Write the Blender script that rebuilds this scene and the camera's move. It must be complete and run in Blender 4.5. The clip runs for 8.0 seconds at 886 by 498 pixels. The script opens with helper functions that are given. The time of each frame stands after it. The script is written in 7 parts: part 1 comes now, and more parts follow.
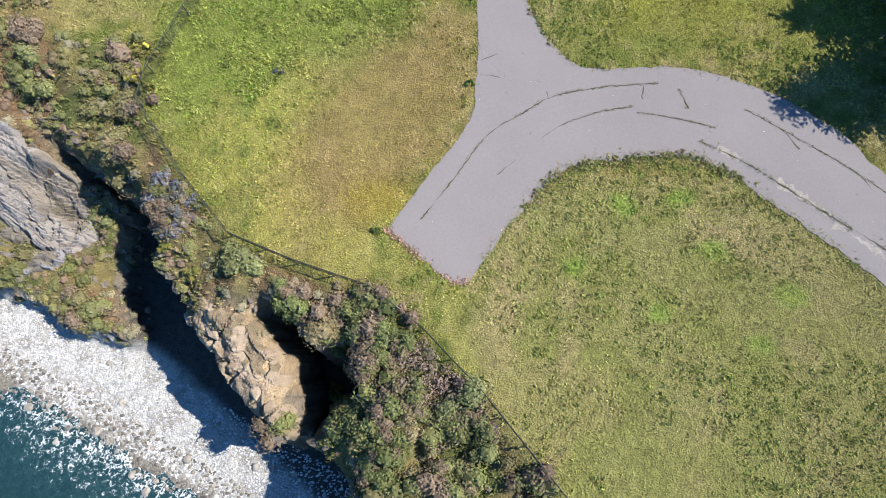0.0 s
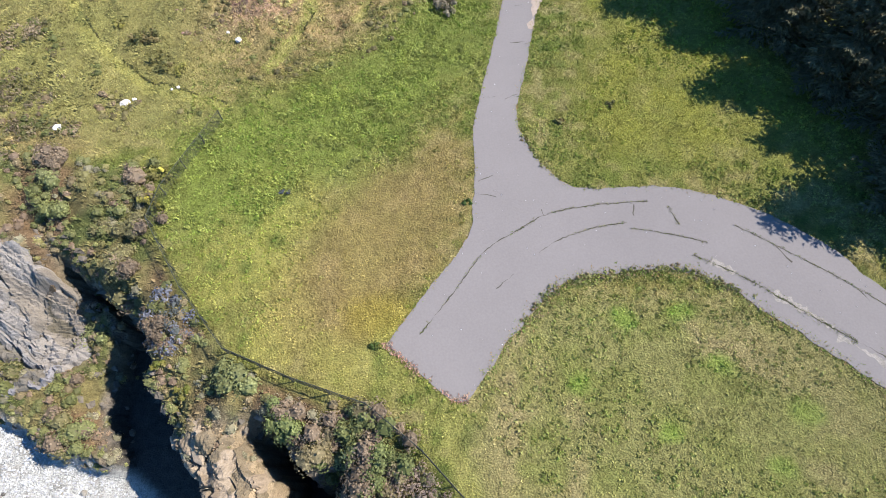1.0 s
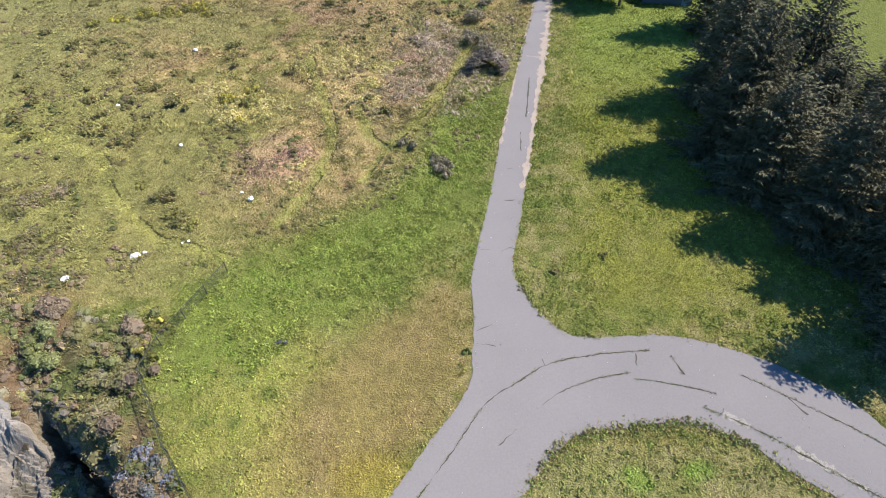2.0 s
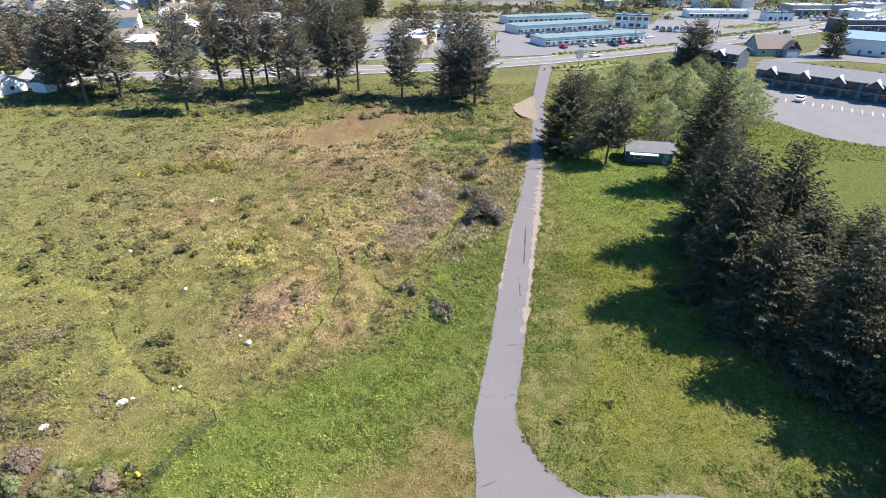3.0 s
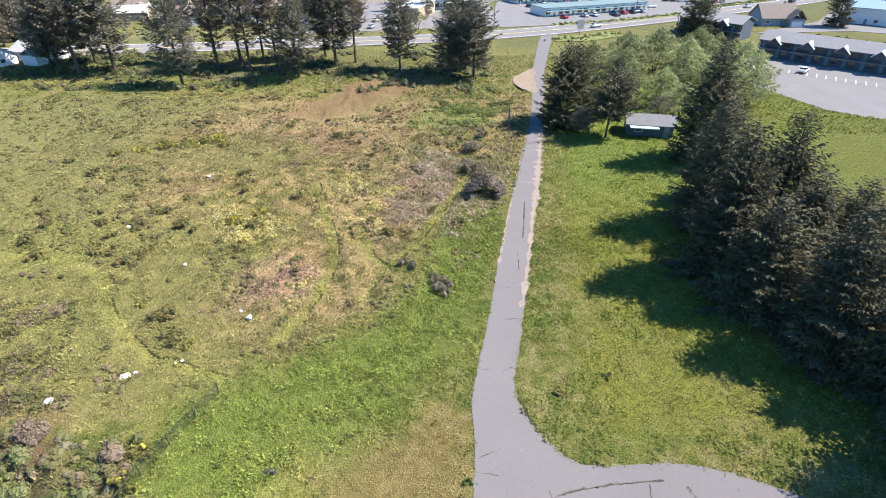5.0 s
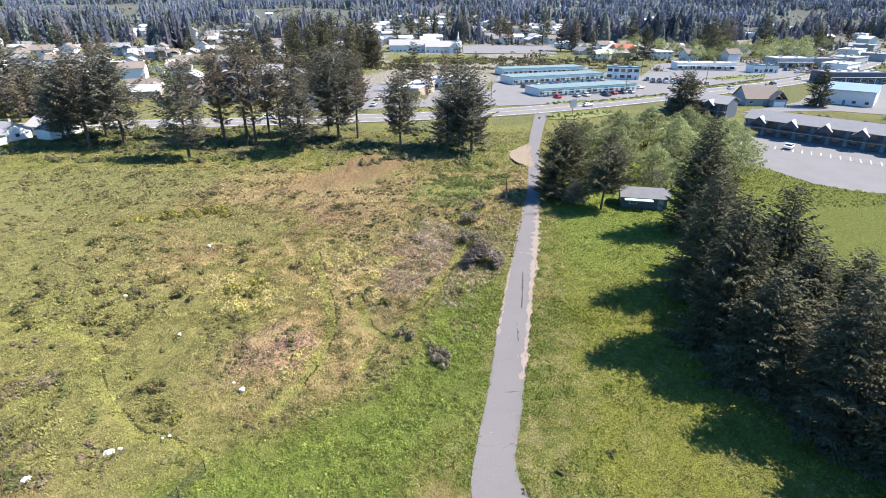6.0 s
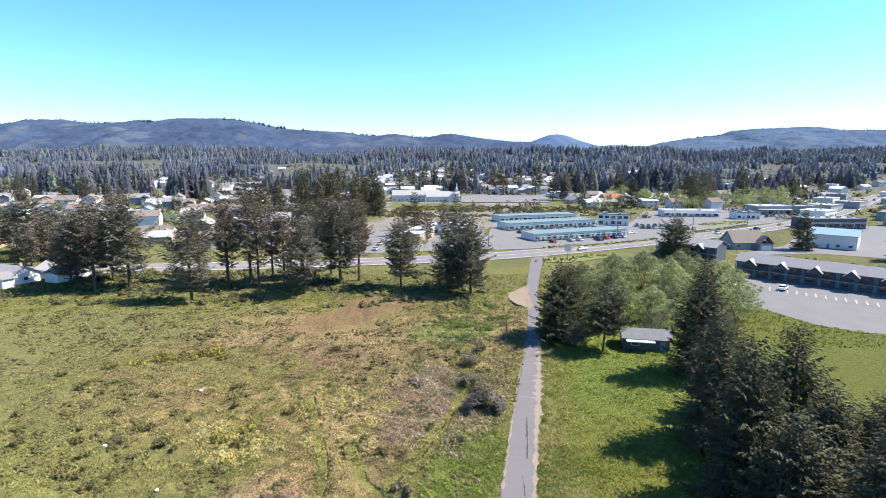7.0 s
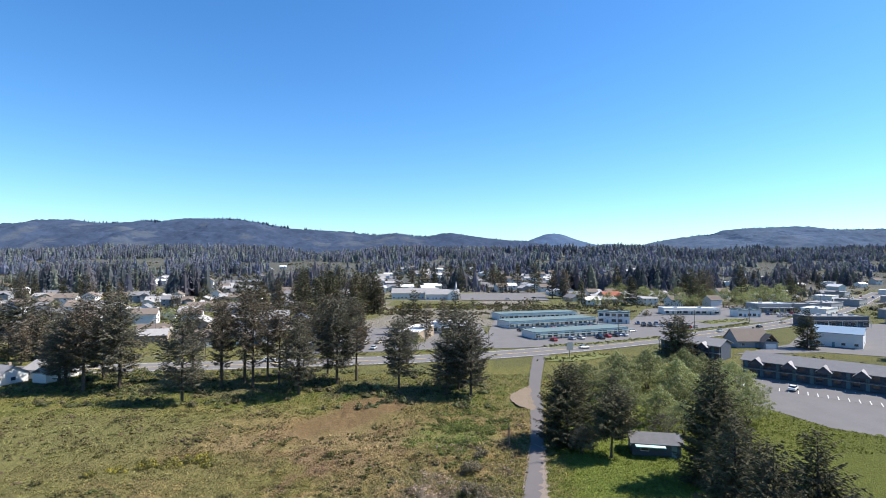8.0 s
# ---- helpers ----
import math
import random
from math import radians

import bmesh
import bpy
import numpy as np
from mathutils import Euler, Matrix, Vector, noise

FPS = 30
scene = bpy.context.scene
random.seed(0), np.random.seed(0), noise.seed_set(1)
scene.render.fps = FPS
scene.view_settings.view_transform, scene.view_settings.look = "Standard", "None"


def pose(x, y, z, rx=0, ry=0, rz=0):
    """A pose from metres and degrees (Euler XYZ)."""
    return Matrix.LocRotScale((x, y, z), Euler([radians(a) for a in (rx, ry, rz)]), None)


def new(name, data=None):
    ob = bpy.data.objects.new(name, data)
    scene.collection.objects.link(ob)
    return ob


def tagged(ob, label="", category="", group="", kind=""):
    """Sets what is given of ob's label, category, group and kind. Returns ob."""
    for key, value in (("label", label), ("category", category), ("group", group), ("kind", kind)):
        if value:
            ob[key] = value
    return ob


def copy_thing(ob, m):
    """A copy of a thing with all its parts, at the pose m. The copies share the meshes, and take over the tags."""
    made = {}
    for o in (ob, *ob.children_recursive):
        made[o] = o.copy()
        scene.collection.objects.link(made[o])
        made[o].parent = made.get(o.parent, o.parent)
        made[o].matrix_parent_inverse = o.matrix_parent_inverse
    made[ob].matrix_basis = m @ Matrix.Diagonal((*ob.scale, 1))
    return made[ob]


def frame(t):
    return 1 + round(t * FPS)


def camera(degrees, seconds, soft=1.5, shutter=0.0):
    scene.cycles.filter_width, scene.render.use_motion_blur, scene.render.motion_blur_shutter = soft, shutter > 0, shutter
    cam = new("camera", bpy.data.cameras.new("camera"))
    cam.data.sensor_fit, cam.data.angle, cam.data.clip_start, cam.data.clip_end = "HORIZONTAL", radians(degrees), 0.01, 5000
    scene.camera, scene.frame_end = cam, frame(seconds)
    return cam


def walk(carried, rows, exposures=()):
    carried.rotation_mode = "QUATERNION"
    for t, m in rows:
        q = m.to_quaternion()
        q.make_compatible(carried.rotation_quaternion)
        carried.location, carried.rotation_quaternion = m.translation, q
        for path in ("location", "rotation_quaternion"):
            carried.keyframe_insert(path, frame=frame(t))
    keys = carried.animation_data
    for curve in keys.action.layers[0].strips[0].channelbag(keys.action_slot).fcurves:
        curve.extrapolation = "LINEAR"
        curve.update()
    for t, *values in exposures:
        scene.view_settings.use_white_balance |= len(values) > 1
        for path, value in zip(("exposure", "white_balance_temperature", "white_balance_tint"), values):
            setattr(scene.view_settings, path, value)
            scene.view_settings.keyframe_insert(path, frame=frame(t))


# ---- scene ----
EYE_HEIGHT = 36.0
cam = camera(80.57, 8.0, soft=0.9)


def aim(pitch, yaw, roll):
    """The drone's pose where it hovers."""
    return pose(0, 0, EYE_HEIGHT, 90 + pitch, 0, yaw) @ pose(0, 0, 0, 0, 0, roll)


# seconds, pitch, yaw, roll of the hovering camera
TILTS = (
    (0.00, -74.30, 0.33, 0.24),
    (0.50, -69.39, 0.41, -0.03),
    (1.00, -61.81, 0.22, -0.01),
    (1.50, -53.36, 0.02, 0.09),
    (1.70, -50.13, -0.00, -0.01),
    (2.25, -41.50, 0.06, 0.02),
    (2.80, -33.05, 0.14, 0.05),
    (3.00, -29.83, 0.08, 0.16),
    (3.50, -21.71, 0.06, 0.09),
    (3.70, -20.30, 0.04, 0.05),
    (4.00, -20.40, 0.03, 0.00),
    (4.50, -26.29, -0.02, -0.01),
    (4.70, -29.04, -0.02, -0.02),
    (5.00, -32.60, -0.06, 0.05),
    (5.25, -33.40, -0.10, 0.10),
    (5.50, -31.70, -0.14, 0.16),
    (5.80, -27.78, -0.18, 0.22),
    (6.00, -24.94, -0.22, 0.30),
    (6.50, -17.17, -0.19, 0.25),
    (7.00, -9.52, -0.19, 0.17),
    (7.50, -1.54, -0.25, 0.15),
    (8.00, 1.17, -0.22, 0.16),
)
walk(cam, [(t, aim(p, y, r)) for t, p, y, r in TILTS],
     exposures=((0.0, 1.6), (1.5, 1.6), (3.0, 1.63), (3.5, 1.74), (4.5, 1.74), (6.5, 1.75), (7.0, 1.56), (7.5, 1.14), (8.0, 1.02)))

# ---- light ----
SUN_ELEVATION, SUN_AZIMUTH = radians(50), math.atan2(0.988, 0.153)
world = bpy.data.worlds.new("world")
scene.world = world
world.use_nodes = True
sky = world.node_tree.nodes.new("ShaderNodeTexSky")
sky.sky_type, sky.sun_disc = "NISHITA", False
sky.sun_elevation, sky.sun_rotation = SUN_ELEVATION, SUN_AZIMUTH
sky.air_density, sky.dust_density, sky.ozone_density = 1.0, 0.2, 3.0
cast = world.node_tree.nodes.new("ShaderNodeVectorMath")
cast.operation = "MULTIPLY"
cast.inputs[1].default_value = (0.80, 1.04, 1.2)
rich = world.node_tree.nodes.new("ShaderNodeHueSaturation")
rich.inputs["Saturation"].default_value = 1.22
world.node_tree.links.new(sky.outputs[0], rich.inputs["Color"])
world.node_tree.links.new(rich.outputs[0], cast.inputs[0])
world.node_tree.links.new(cast.outputs[0], world.node_tree.nodes["Background"].inputs[0])
world.node_tree.nodes["Background"].inputs[1].default_value = 0.084
sun = new("sun", bpy.data.lights.new("sun", "SUN"))
sun.data.energy, sun.data.angle, sun.data.color = 5.0, radians(0.53), (1.0, 0.92, 0.835)
sun_way = Vector((0.988 * math.cos(SUN_ELEVATION), 0.153 * math.cos(SUN_ELEVATION), math.sin(SUN_ELEVATION)))
sun.matrix_world = Matrix.Translation((60, 10, 120)) @ sun_way.to_track_quat("Z", "Y").to_matrix().to_4x4()


# ---- materials ----
def mat(name, colour, rough=0.8, metal=0.0, vary=0.25, scale=3.0, fine=25.0, bump=0.3, attribute="", spec=0.3, island=0.0, obj=0.0, bump_dist=0.05, thin=0.0):
    """A surface with a base colour varied at two scales, and a relief."""
    m = bpy.data.materials.new(name)
    m.use_nodes = True
    nt = m.node_tree
    n, l = nt.nodes, nt.links
    b = n["Principled BSDF"]
    b.inputs["Roughness"].default_value, b.inputs["Metallic"].default_value = rough, metal
    b.inputs["Specular IOR Level"].default_value = spec
    b.inputs["Diffuse Roughness"].default_value = 0.3 if rough > 0.6 else 0.0
    geo = n.new("ShaderNodeNewGeometry")
    pos = geo.outputs["Position"]
    if attribute:
        a = n.new("ShaderNodeAttribute")
        a.attribute_name = attribute
        base = a.outputs["Color"]
    else:
        c = n.new("ShaderNodeRGB")
        c.outputs[0].default_value = (*colour, 1)
        base = c.outputs[0]

    def noise_of(s, detail=4, rough_=0.6):
        t = n.new("ShaderNodeTexNoise")
        t.inputs["Scale"].default_value, t.inputs["Detail"].default_value, t.inputs["Roughness"].default_value = s, detail, rough_
        l.new(pos, t.inputs["Vector"])
        return t.outputs[0]

    def math_of(op, a_, b_):
        k = n.new("ShaderNodeMath")
        k.operation = op
        for i, v in enumerate((a_, b_)):
            if isinstance(v, (int, float)):
                k.inputs[i].default_value = v
            else:
                l.new(v, k.inputs[i])
        return k.outputs[0]

    coarse, grain = noise_of(scale), noise_of(fine, 3)
    both = math_of("ADD", math_of("MULTIPLY", math_of("SUBTRACT", coarse, 0.5), 2.2 * vary), math_of("MULTIPLY", math_of("SUBTRACT", grain, 0.5), 2.6 * vary))
    if island:
        both = math_of("ADD", both, math_of("MULTIPLY", math_of("SUBTRACT", geo.outputs["Random Per Island"], 0.5), island))
    if obj:
        info = n.new("ShaderNodeObjectInfo")
        both = math_of("ADD", both, math_of("MULTIPLY", math_of("SUBTRACT", info.outputs["Random"], 0.5), obj))
    factor = math_of("ADD", both, 1.0)
    mix = n.new("ShaderNodeVectorMath")
    mix.operation = "SCALE"
    l.new(base, mix.inputs[0])
    l.new(factor, mix.inputs["Scale"])
    l.new(mix.outputs[0], b.inputs["Base Color"])
    if thin:
        tr = n.new("ShaderNodeBsdfTranslucent")
        ms = n.new("ShaderNodeMixShader")
        ms.inputs[0].default_value = thin
        l.new(mix.outputs[0], tr.inputs[0])
        l.new(b.outputs[0], ms.inputs[1])
        l.new(tr.outputs[0], ms.inputs[2])
        l.new(ms.outputs[0], n["Material Output"].inputs[0])
    if bump:
        bp = n.new("ShaderNodeBump")
        bp.inputs["Strength"].default_value, bp.inputs["Distance"].default_value = bump, bump_dist
        l.new(math_of("ADD", grain, coarse), bp.inputs["Height"])
        l.new(bp.outputs[0], b.inputs["Normal"])
    return m


M_GROUND = mat("ground", (0.1, 0.1, 0.05), 0.95, vary=0.55, scale=1.6, fine=8.0, bump=1.0, attribute="tint", spec=0.1, bump_dist=0.3)
M_ASPHALT = mat("asphalt", (0.128, 0.119, 0.118), 0.9, vary=0.10, scale=0.16, fine=6.0, bump=0.15, spec=0.2)
M_TOWN_ROAD = mat("town_road", (0.145, 0.14, 0.138), 0.9, vary=0.16, scale=0.15, fine=3.0, bump=0.1, spec=0.2)
M_CRACK = mat("crack", (0.045, 0.042, 0.033), 0.95, vary=0.4, scale=2.0)
M_GRASS = mat("grass_blades", (0.1, 0.14, 0.03), 0.8, attribute="tint", vary=0.2, island=0.15, bump=0, spec=0.1, thin=0.25)
M_BARK = mat("bark", (0.084, 0.066, 0.051), 0.95, vary=0.4, scale=2.0, fine=14, bump=0.6)
M_SPRUCE = mat("spruce_needles", (0.100, 0.096, 0.055), 0.7, vary=0.25, scale=0.6, fine=5.0, bump=0, island=0.35, obj=0.4, spec=0.1, thin=0.08)
M_SPRUCE_WARM = mat("spruce_needles_brownish", (0.135, 0.114, 0.081), 0.7, vary=0.3, scale=0.6, fine=5.0, bump=0, island=0.6, obj=0.4, spec=0.15, thin=0.3)
M_ALDER = mat("alder_leaves", (0.205, 0.225, 0.095), 0.6, vary=0.25, scale=0.5, fine=4.0, bump=0, island=0.4, obj=0.7, spec=0.25, thin=0.4)
# half translucent to flatten light and shade, as haze would
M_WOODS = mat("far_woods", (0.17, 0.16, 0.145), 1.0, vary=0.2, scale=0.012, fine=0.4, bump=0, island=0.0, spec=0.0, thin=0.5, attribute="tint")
M_CRAG = mat("layered_rock", (0.3, 0.29, 0.28), 0.9, vary=0.35, scale=1.3, fine=9, bump=0.9, bump_dist=0.12, attribute="tint", spec=0.2)
M_SPRUCE_GREY = mat("spruce_needles_greyish", (0.135, 0.129, 0.093), 0.7, vary=0.3, scale=0.6, fine=5.0, bump=0, island=0.6, obj=0.35, spec=0.15, thin=0.3)
M_WIRE = mat("fence_wire", (0.028, 0.032, 0.026), 0.85, metal=0.0, vary=0.2, bump=0)
M_LEAF = mat("scrub_leaves", (0.1, 0.12, 0.05), 0.65, attribute="tint", vary=0.15, island=0.15, bump=0, spec=0.25, thin=0.35)
M_STONE = mat("beach_stone", (0.27, 0.28, 0.29), 0.85, vary=0.3, scale=2.0, fine=12, bump=0.5, island=0.6)
M_WET = mat("wet_boulder", (0.114, 0.105, 0.09), 0.5, vary=0.35, scale=1.5, fine=9, bump=0.6, island=0.9, obj=0.5)
M_WHITE_ROCK = mat("white_boulder", (0.496, 0.48, 0.44), 0.9, vary=0.35, scale=3, fine=10, bump=1.0)
M_DRIFT = mat("dead_twigs", (0.15, 0.125, 0.10), 0.9, vary=0.3, scale=2, fine=9, bump=0, island=0.6)
M_DIRT = mat("pinkish_dirt", (0.205, 0.168, 0.138), 0.95, vary=0.2, scale=0.5, fine=5, bump=0.4)
M_RUBBLE = mat("crumbled_asphalt", (0.162, 0.15, 0.135), 0.95, vary=0.45, scale=1.5, fine=12, bump=0.6)
M_GRAVEL = mat("gravel", (0.186, 0.147, 0.105), 0.95, vary=0.2, scale=0.5, fine=5, bump=0.4)
M_LINE = mat("road_paint", (0.6, 0.6, 0.576), 0.7, vary=0.15, scale=1.0, fine=6, bump=0)
M_YELLOW_LINE = mat("yellow_road_paint", (0.62, 0.45, 0.08), 0.7, vary=0.15, scale=1.0, fine=6, bump=0)
M_WHITE = mat("white_siding", (0.6, 0.6, 0.584), 0.7, vary=0.08, scale=0.6, fine=6, bump=0.1)
M_CREAM = mat("cream_siding", (0.4216, 0.3808, 0.2992), 0.75, vary=0.1, scale=0.6, fine=6, bump=0.1)
M_GREY = mat("grey_siding", (0.2448, 0.2584, 0.272), 0.75, vary=0.1, scale=0.6, fine=6, bump=0.1)
M_BLUE_WALL = mat("blue_grey_siding", (0.0714, 0.085, 0.1122), 0.75, vary=0.12, scale=0.6, fine=6, bump=0.1)
M_TAN = mat("tan_siding", (0.306, 0.2448, 0.1768), 0.75, vary=0.1, scale=0.6, fine=6, bump=0.1)
M_SHINGLE = mat("grey_shingles", (0.1632, 0.1632, 0.17), 0.9, vary=0.18, scale=0.8, fine=7, bump=0.4, obj=0.3)
M_SHINGLE_BROWN = mat("brown_shingles", (0.1564, 0.1292, 0.1088), 0.9, vary=0.18, scale=0.8, fine=7, bump=0.4, obj=0.3)
M_SHINGLE_PALE = mat("pale_shingles", (0.306, 0.2992, 0.2924), 0.9, vary=0.15, scale=0.8, fine=7, bump=0.4, obj=0.3)
M_ROOF_RED = mat("red_roof", (0.2856, 0.0952, 0.0544), 0.85, vary=0.15, scale=0.8, fine=7, bump=0.3)
M_ROOF_TEAL = mat("teal_roof", (0.118, 0.170, 0.172), 0.7, vary=0.15, scale=0.3, fine=4, bump=0.2)
M_ROOF_WHITE = mat("white_metal_roof", (0.576, 0.576, 0.568), 0.45, metal=0.1, vary=0.1, scale=0.4, fine=4, bump=0.1)
M_ROOF_BLUE = mat("blue_metal_roof", (0.1632, 0.2244, 0.2924), 0.4, metal=0.1, vary=0.1, scale=0.4, fine=4, bump=0.1)
M_FLAT_ROOF = mat("flat_roof_felt", (0.2244, 0.2244, 0.2244), 0.9, vary=0.2, scale=0.3, fine=4, bump=0.2, obj=0.4)
M_GLASS = mat("window_glass", (0.03, 0.04, 0.05), 0.08, vary=0.2, scale=0.3, fine=2, bump=0, spec=0.6)
M_FRAME = mat("window_frame", (0.56, 0.56, 0.544), 0.6, vary=0.1, bump=0)
M_DOOR = mat("door_paint", (0.12, 0.2, 0.24), 0.6, vary=0.15, bump=0)
M_TYRE = mat("tyre", (0.025, 0.025, 0.025), 0.9, vary=0.2, bump=0)
M_RIM = mat("rim", (0.5, 0.5, 0.5), 0.35, metal=0.8, vary=0.1, bump=0)
M_WOOD = mat("weathered_wood", (0.156, 0.126, 0.096), 0.9, vary=0.3, scale=1.5, fine=12, bump=0.4)
M_SIGN = mat("sign_back", (0.35, 0.36, 0.37), 0.5, metal=0.4, vary=0.1, bump=0)
PAINTS = {k: mat(k + "_car_paint", c, 0.25, metal=0.2, vary=0.05, bump=0, spec=0.5) for k, c in
          (("white", (0.75, 0.75, 0.75)), ("silver", (0.45, 0.46, 0.47)), ("black", (0.02, 0.02, 0.022)), ("red", (0.4, 0.02, 0.02)), ("blue", (0.04, 0.09, 0.25)), ("beige", (0.4, 0.35, 0.27)))}
M_LAWN = mat("strip_lawn", (0.12, 0.132, 0.036), 0.95, vary=0.3, scale=0.4, fine=4, bump=0.5, bump_dist=0.1)
M_TAN_ROCK = mat("tan_rock", (0.216, 0.174, 0.126), 0.95, vary=0.35, scale=1.2, fine=9, bump=0.8, obj=0.3)
M_DARK_ROCK = mat("dark_rock", (0.09, 0.078, 0.063), 0.9, vary=0.4, scale=1.2, fine=9, bump=0.8, island=0.6)


# ---- tools ----
TONE = 0.6


def mesh_of(name, verts, faces, material, smooth=False):
    me = bpy.data.meshes.new(name)
    me.from_pydata(verts, [], faces)
    me.materials.append(material)
    if smooth:
        me.polygons.foreach_set("use_smooth", [True] * len(me.polygons))
    return me


def part(name, bm, material, parent=None, label=""):
    """Links a bmesh as one mesh object, under a thing or a part."""
    me = bpy.data.meshes.new(name)
    bm.normal_update()
    bm.to_mesh(me)
    bm.free()
    me.materials.append(material)
    ob = new(name, me)
    if parent:
        ob.parent = parent
    return tagged(ob, label) if label else ob


def part_mesh(name, me, parent=None, label=""):
    ob = new(name, me)
    if parent:
        ob.parent = parent
    return tagged(ob, label) if label else ob


def thing(name, m, label, category, group="", kind=""):
    ob = new(name)
    ob.matrix_world = m
    return tagged(ob, label, category, group, kind)


def curve_points(points, step=0.6):
    """A smooth line through the points."""
    p = [Vector((*q, 0)) if len(q) == 2 else Vector(q) for q in points]
    out = []
    for i in range(len(p) - 1):
        a, b, c, d = p[max(i - 1, 0)], p[i], p[i + 1], p[min(i + 2, len(p) - 1)]
        n = max(1, int((c - b).length / step))
        for k in range(n):
            t = k / n
            out.append(0.5 * (2 * b + (c - a) * t + (2 * a - 5 * b + 4 * c - d) * t * t + (3 * b - a - 3 * c + d) * t ** 3))
    out.append(p[-1])
    return out


def hash01(ix, iy, seed):
    h = (ix.astype(np.int64) * 374761393 + iy.astype(np.int64) * 668265263 + seed * 974634777) & 0x7FFFFFFF
    h = ((h ^ (h >> 13)) * 1274126177) & 0x7FFFFFFF
    return ((h ^ (h >> 16)) & 0xFFFFF) / 1048575.0


def value_noise(x, y, scale, seed=0):
    x, y = x / scale, y / scale
    ix, iy = np.floor(x), np.floor(y)
    fx, fy = x - ix, y - iy
    fx, fy = fx * fx * (3 - 2 * fx), fy * fy * (3 - 2 * fy)
    a, b = hash01(ix, iy, seed), hash01(ix + 1, iy, seed)
    c, d = hash01(ix, iy + 1, seed), hash01(ix + 1, iy + 1, seed)
    return (a * (1 - fx) + b * fx) * (1 - fy) + (c * (1 - fx) + d * fx) * fy


def fbm(x, y, scale, octaves=4, seed=0):
    total, amount, norm = 0, 1.0, 0
    for o in range(octaves):
        total = total + amount * value_noise(x, y, scale / 2 ** o, seed + 17 * o)
        norm += amount
        amount *= 0.55
    return total / norm


def smooth(a, b, v):
    t = np.clip((v - a) / (b - a), 0, 1)
    return t * t * (3 - 2 * t)


def line_distance(px, py, points):
    best = np.full(px.shape, 1e9)
    for (ax, ay), (bx, by) in zip(points[:-1], points[1:]):
        dx, dy = bx - ax, by - ay
        t = np.clip(((px - ax) * dx + (py - ay) * dy) / (dx * dx + dy * dy), 0, 1)
        best = np.minimum(best, np.hypot(px - ax - t * dx, py - ay - t * dy))
    return best


def inside(px, py, points):
    hit = np.zeros(px.shape, bool)
    for (ax, ay), (bx, by) in zip(points, points[1:] + points[:1]):
        if ay == by:
            continue
        cross = ((ay > py) != (by > py)) & (px < (bx - ax) * (py - ay) / (by - ay) + ax)
        hit ^= cross
    return hit


def blob(px, py, cx, cy, rx, ry, turn=0.0, soft=0.35):
    """1 inside an ellipse, fading over its soft rim."""
    c, s = math.cos(radians(turn)), math.sin(radians(turn))
    u, v = (px - cx) * c + (py - cy) * s, -(px - cx) * s + (py - cy) * c
    return 1 - smooth(1 - soft, 1 + soft, np.hypot(u / rx, v / ry))


def quick_mesh(name, verts, faces, material, colours=None):
    """A mesh from arrays; every face has the same number of corners."""
    me = bpy.data.meshes.new(name)
    n, k = faces.shape
    me.vertices.add(len(verts))
    me.vertices.foreach_set("co", np.ascontiguousarray(verts, np.float32).ravel())
    me.loops.add(n * k)
    me.loops.foreach_set("vertex_index", np.ascontiguousarray(faces, np.int32).ravel())
    me.polygons.add(n)
    me.polygons.foreach_set("loop_start", np.arange(0, n * k, k, dtype=np.int32))
    me.update(calc_edges=True)
    me.materials.append(material)
    me.shade_flat()
    if colours is not None:
        tint(me, colours)
    return me


def tint(me, colours):
    """Base colours by vertex, toned down to what grass, leaves and rock truly reflect."""
    att = me.color_attributes.new("tint", "FLOAT_COLOR", "POINT")
    att.data.foreach_set("color", np.concatenate([np.clip(TONE * colours, 0, 1), np.ones((len(colours), 1))], 1).astype(np.float32).ravel())


def tuft_mesh(name, x, y, z, colours, size, blades, rs, material, spread=0.5, upright=1.0):
    """Grass tufts: every blade is one narrow leaning triangle."""
    n = len(x)
    a = rs.uniform(0, 2 * np.pi, (n, blades))
    s = size[:, None] * rs.uniform(0.6, 1.3, (n, blades))
    off = rs.uniform(0, 1, (n, blades)) * s * spread
    bx, by = x[:, None] + np.cos(a) * off, y[:, None] + np.sin(a) * off
    lean = rs.uniform(0.2, 0.9, (n, blades)) * s
    w = s * rs.uniform(0.16, 0.34, (n, blades))
    zz = np.repeat(z[:, None], blades, 1)
    px, py = -np.sin(a) * w, np.cos(a) * w
    tri = np.stack([np.stack([bx + px, by + py, zz - 0.03], -1), np.stack([bx - px, by - py, zz - 0.03], -1),
                    np.stack([bx + np.cos(a) * lean, by + np.sin(a) * lean, zz + upright * s * rs.uniform(0.45, 1.0, (n, blades))], -1)], 2)
    verts = tri.reshape(-1, 3)
    faces = np.arange(len(verts)).reshape(-1, 3)
    col = np.repeat(np.repeat(colours[:, None, :], blades, 1) * rs.uniform(0.85, 1.18, (n, blades, 1)), 3, 1).reshape(-1, 3)
    return quick_mesh(name, verts, faces, material, col)


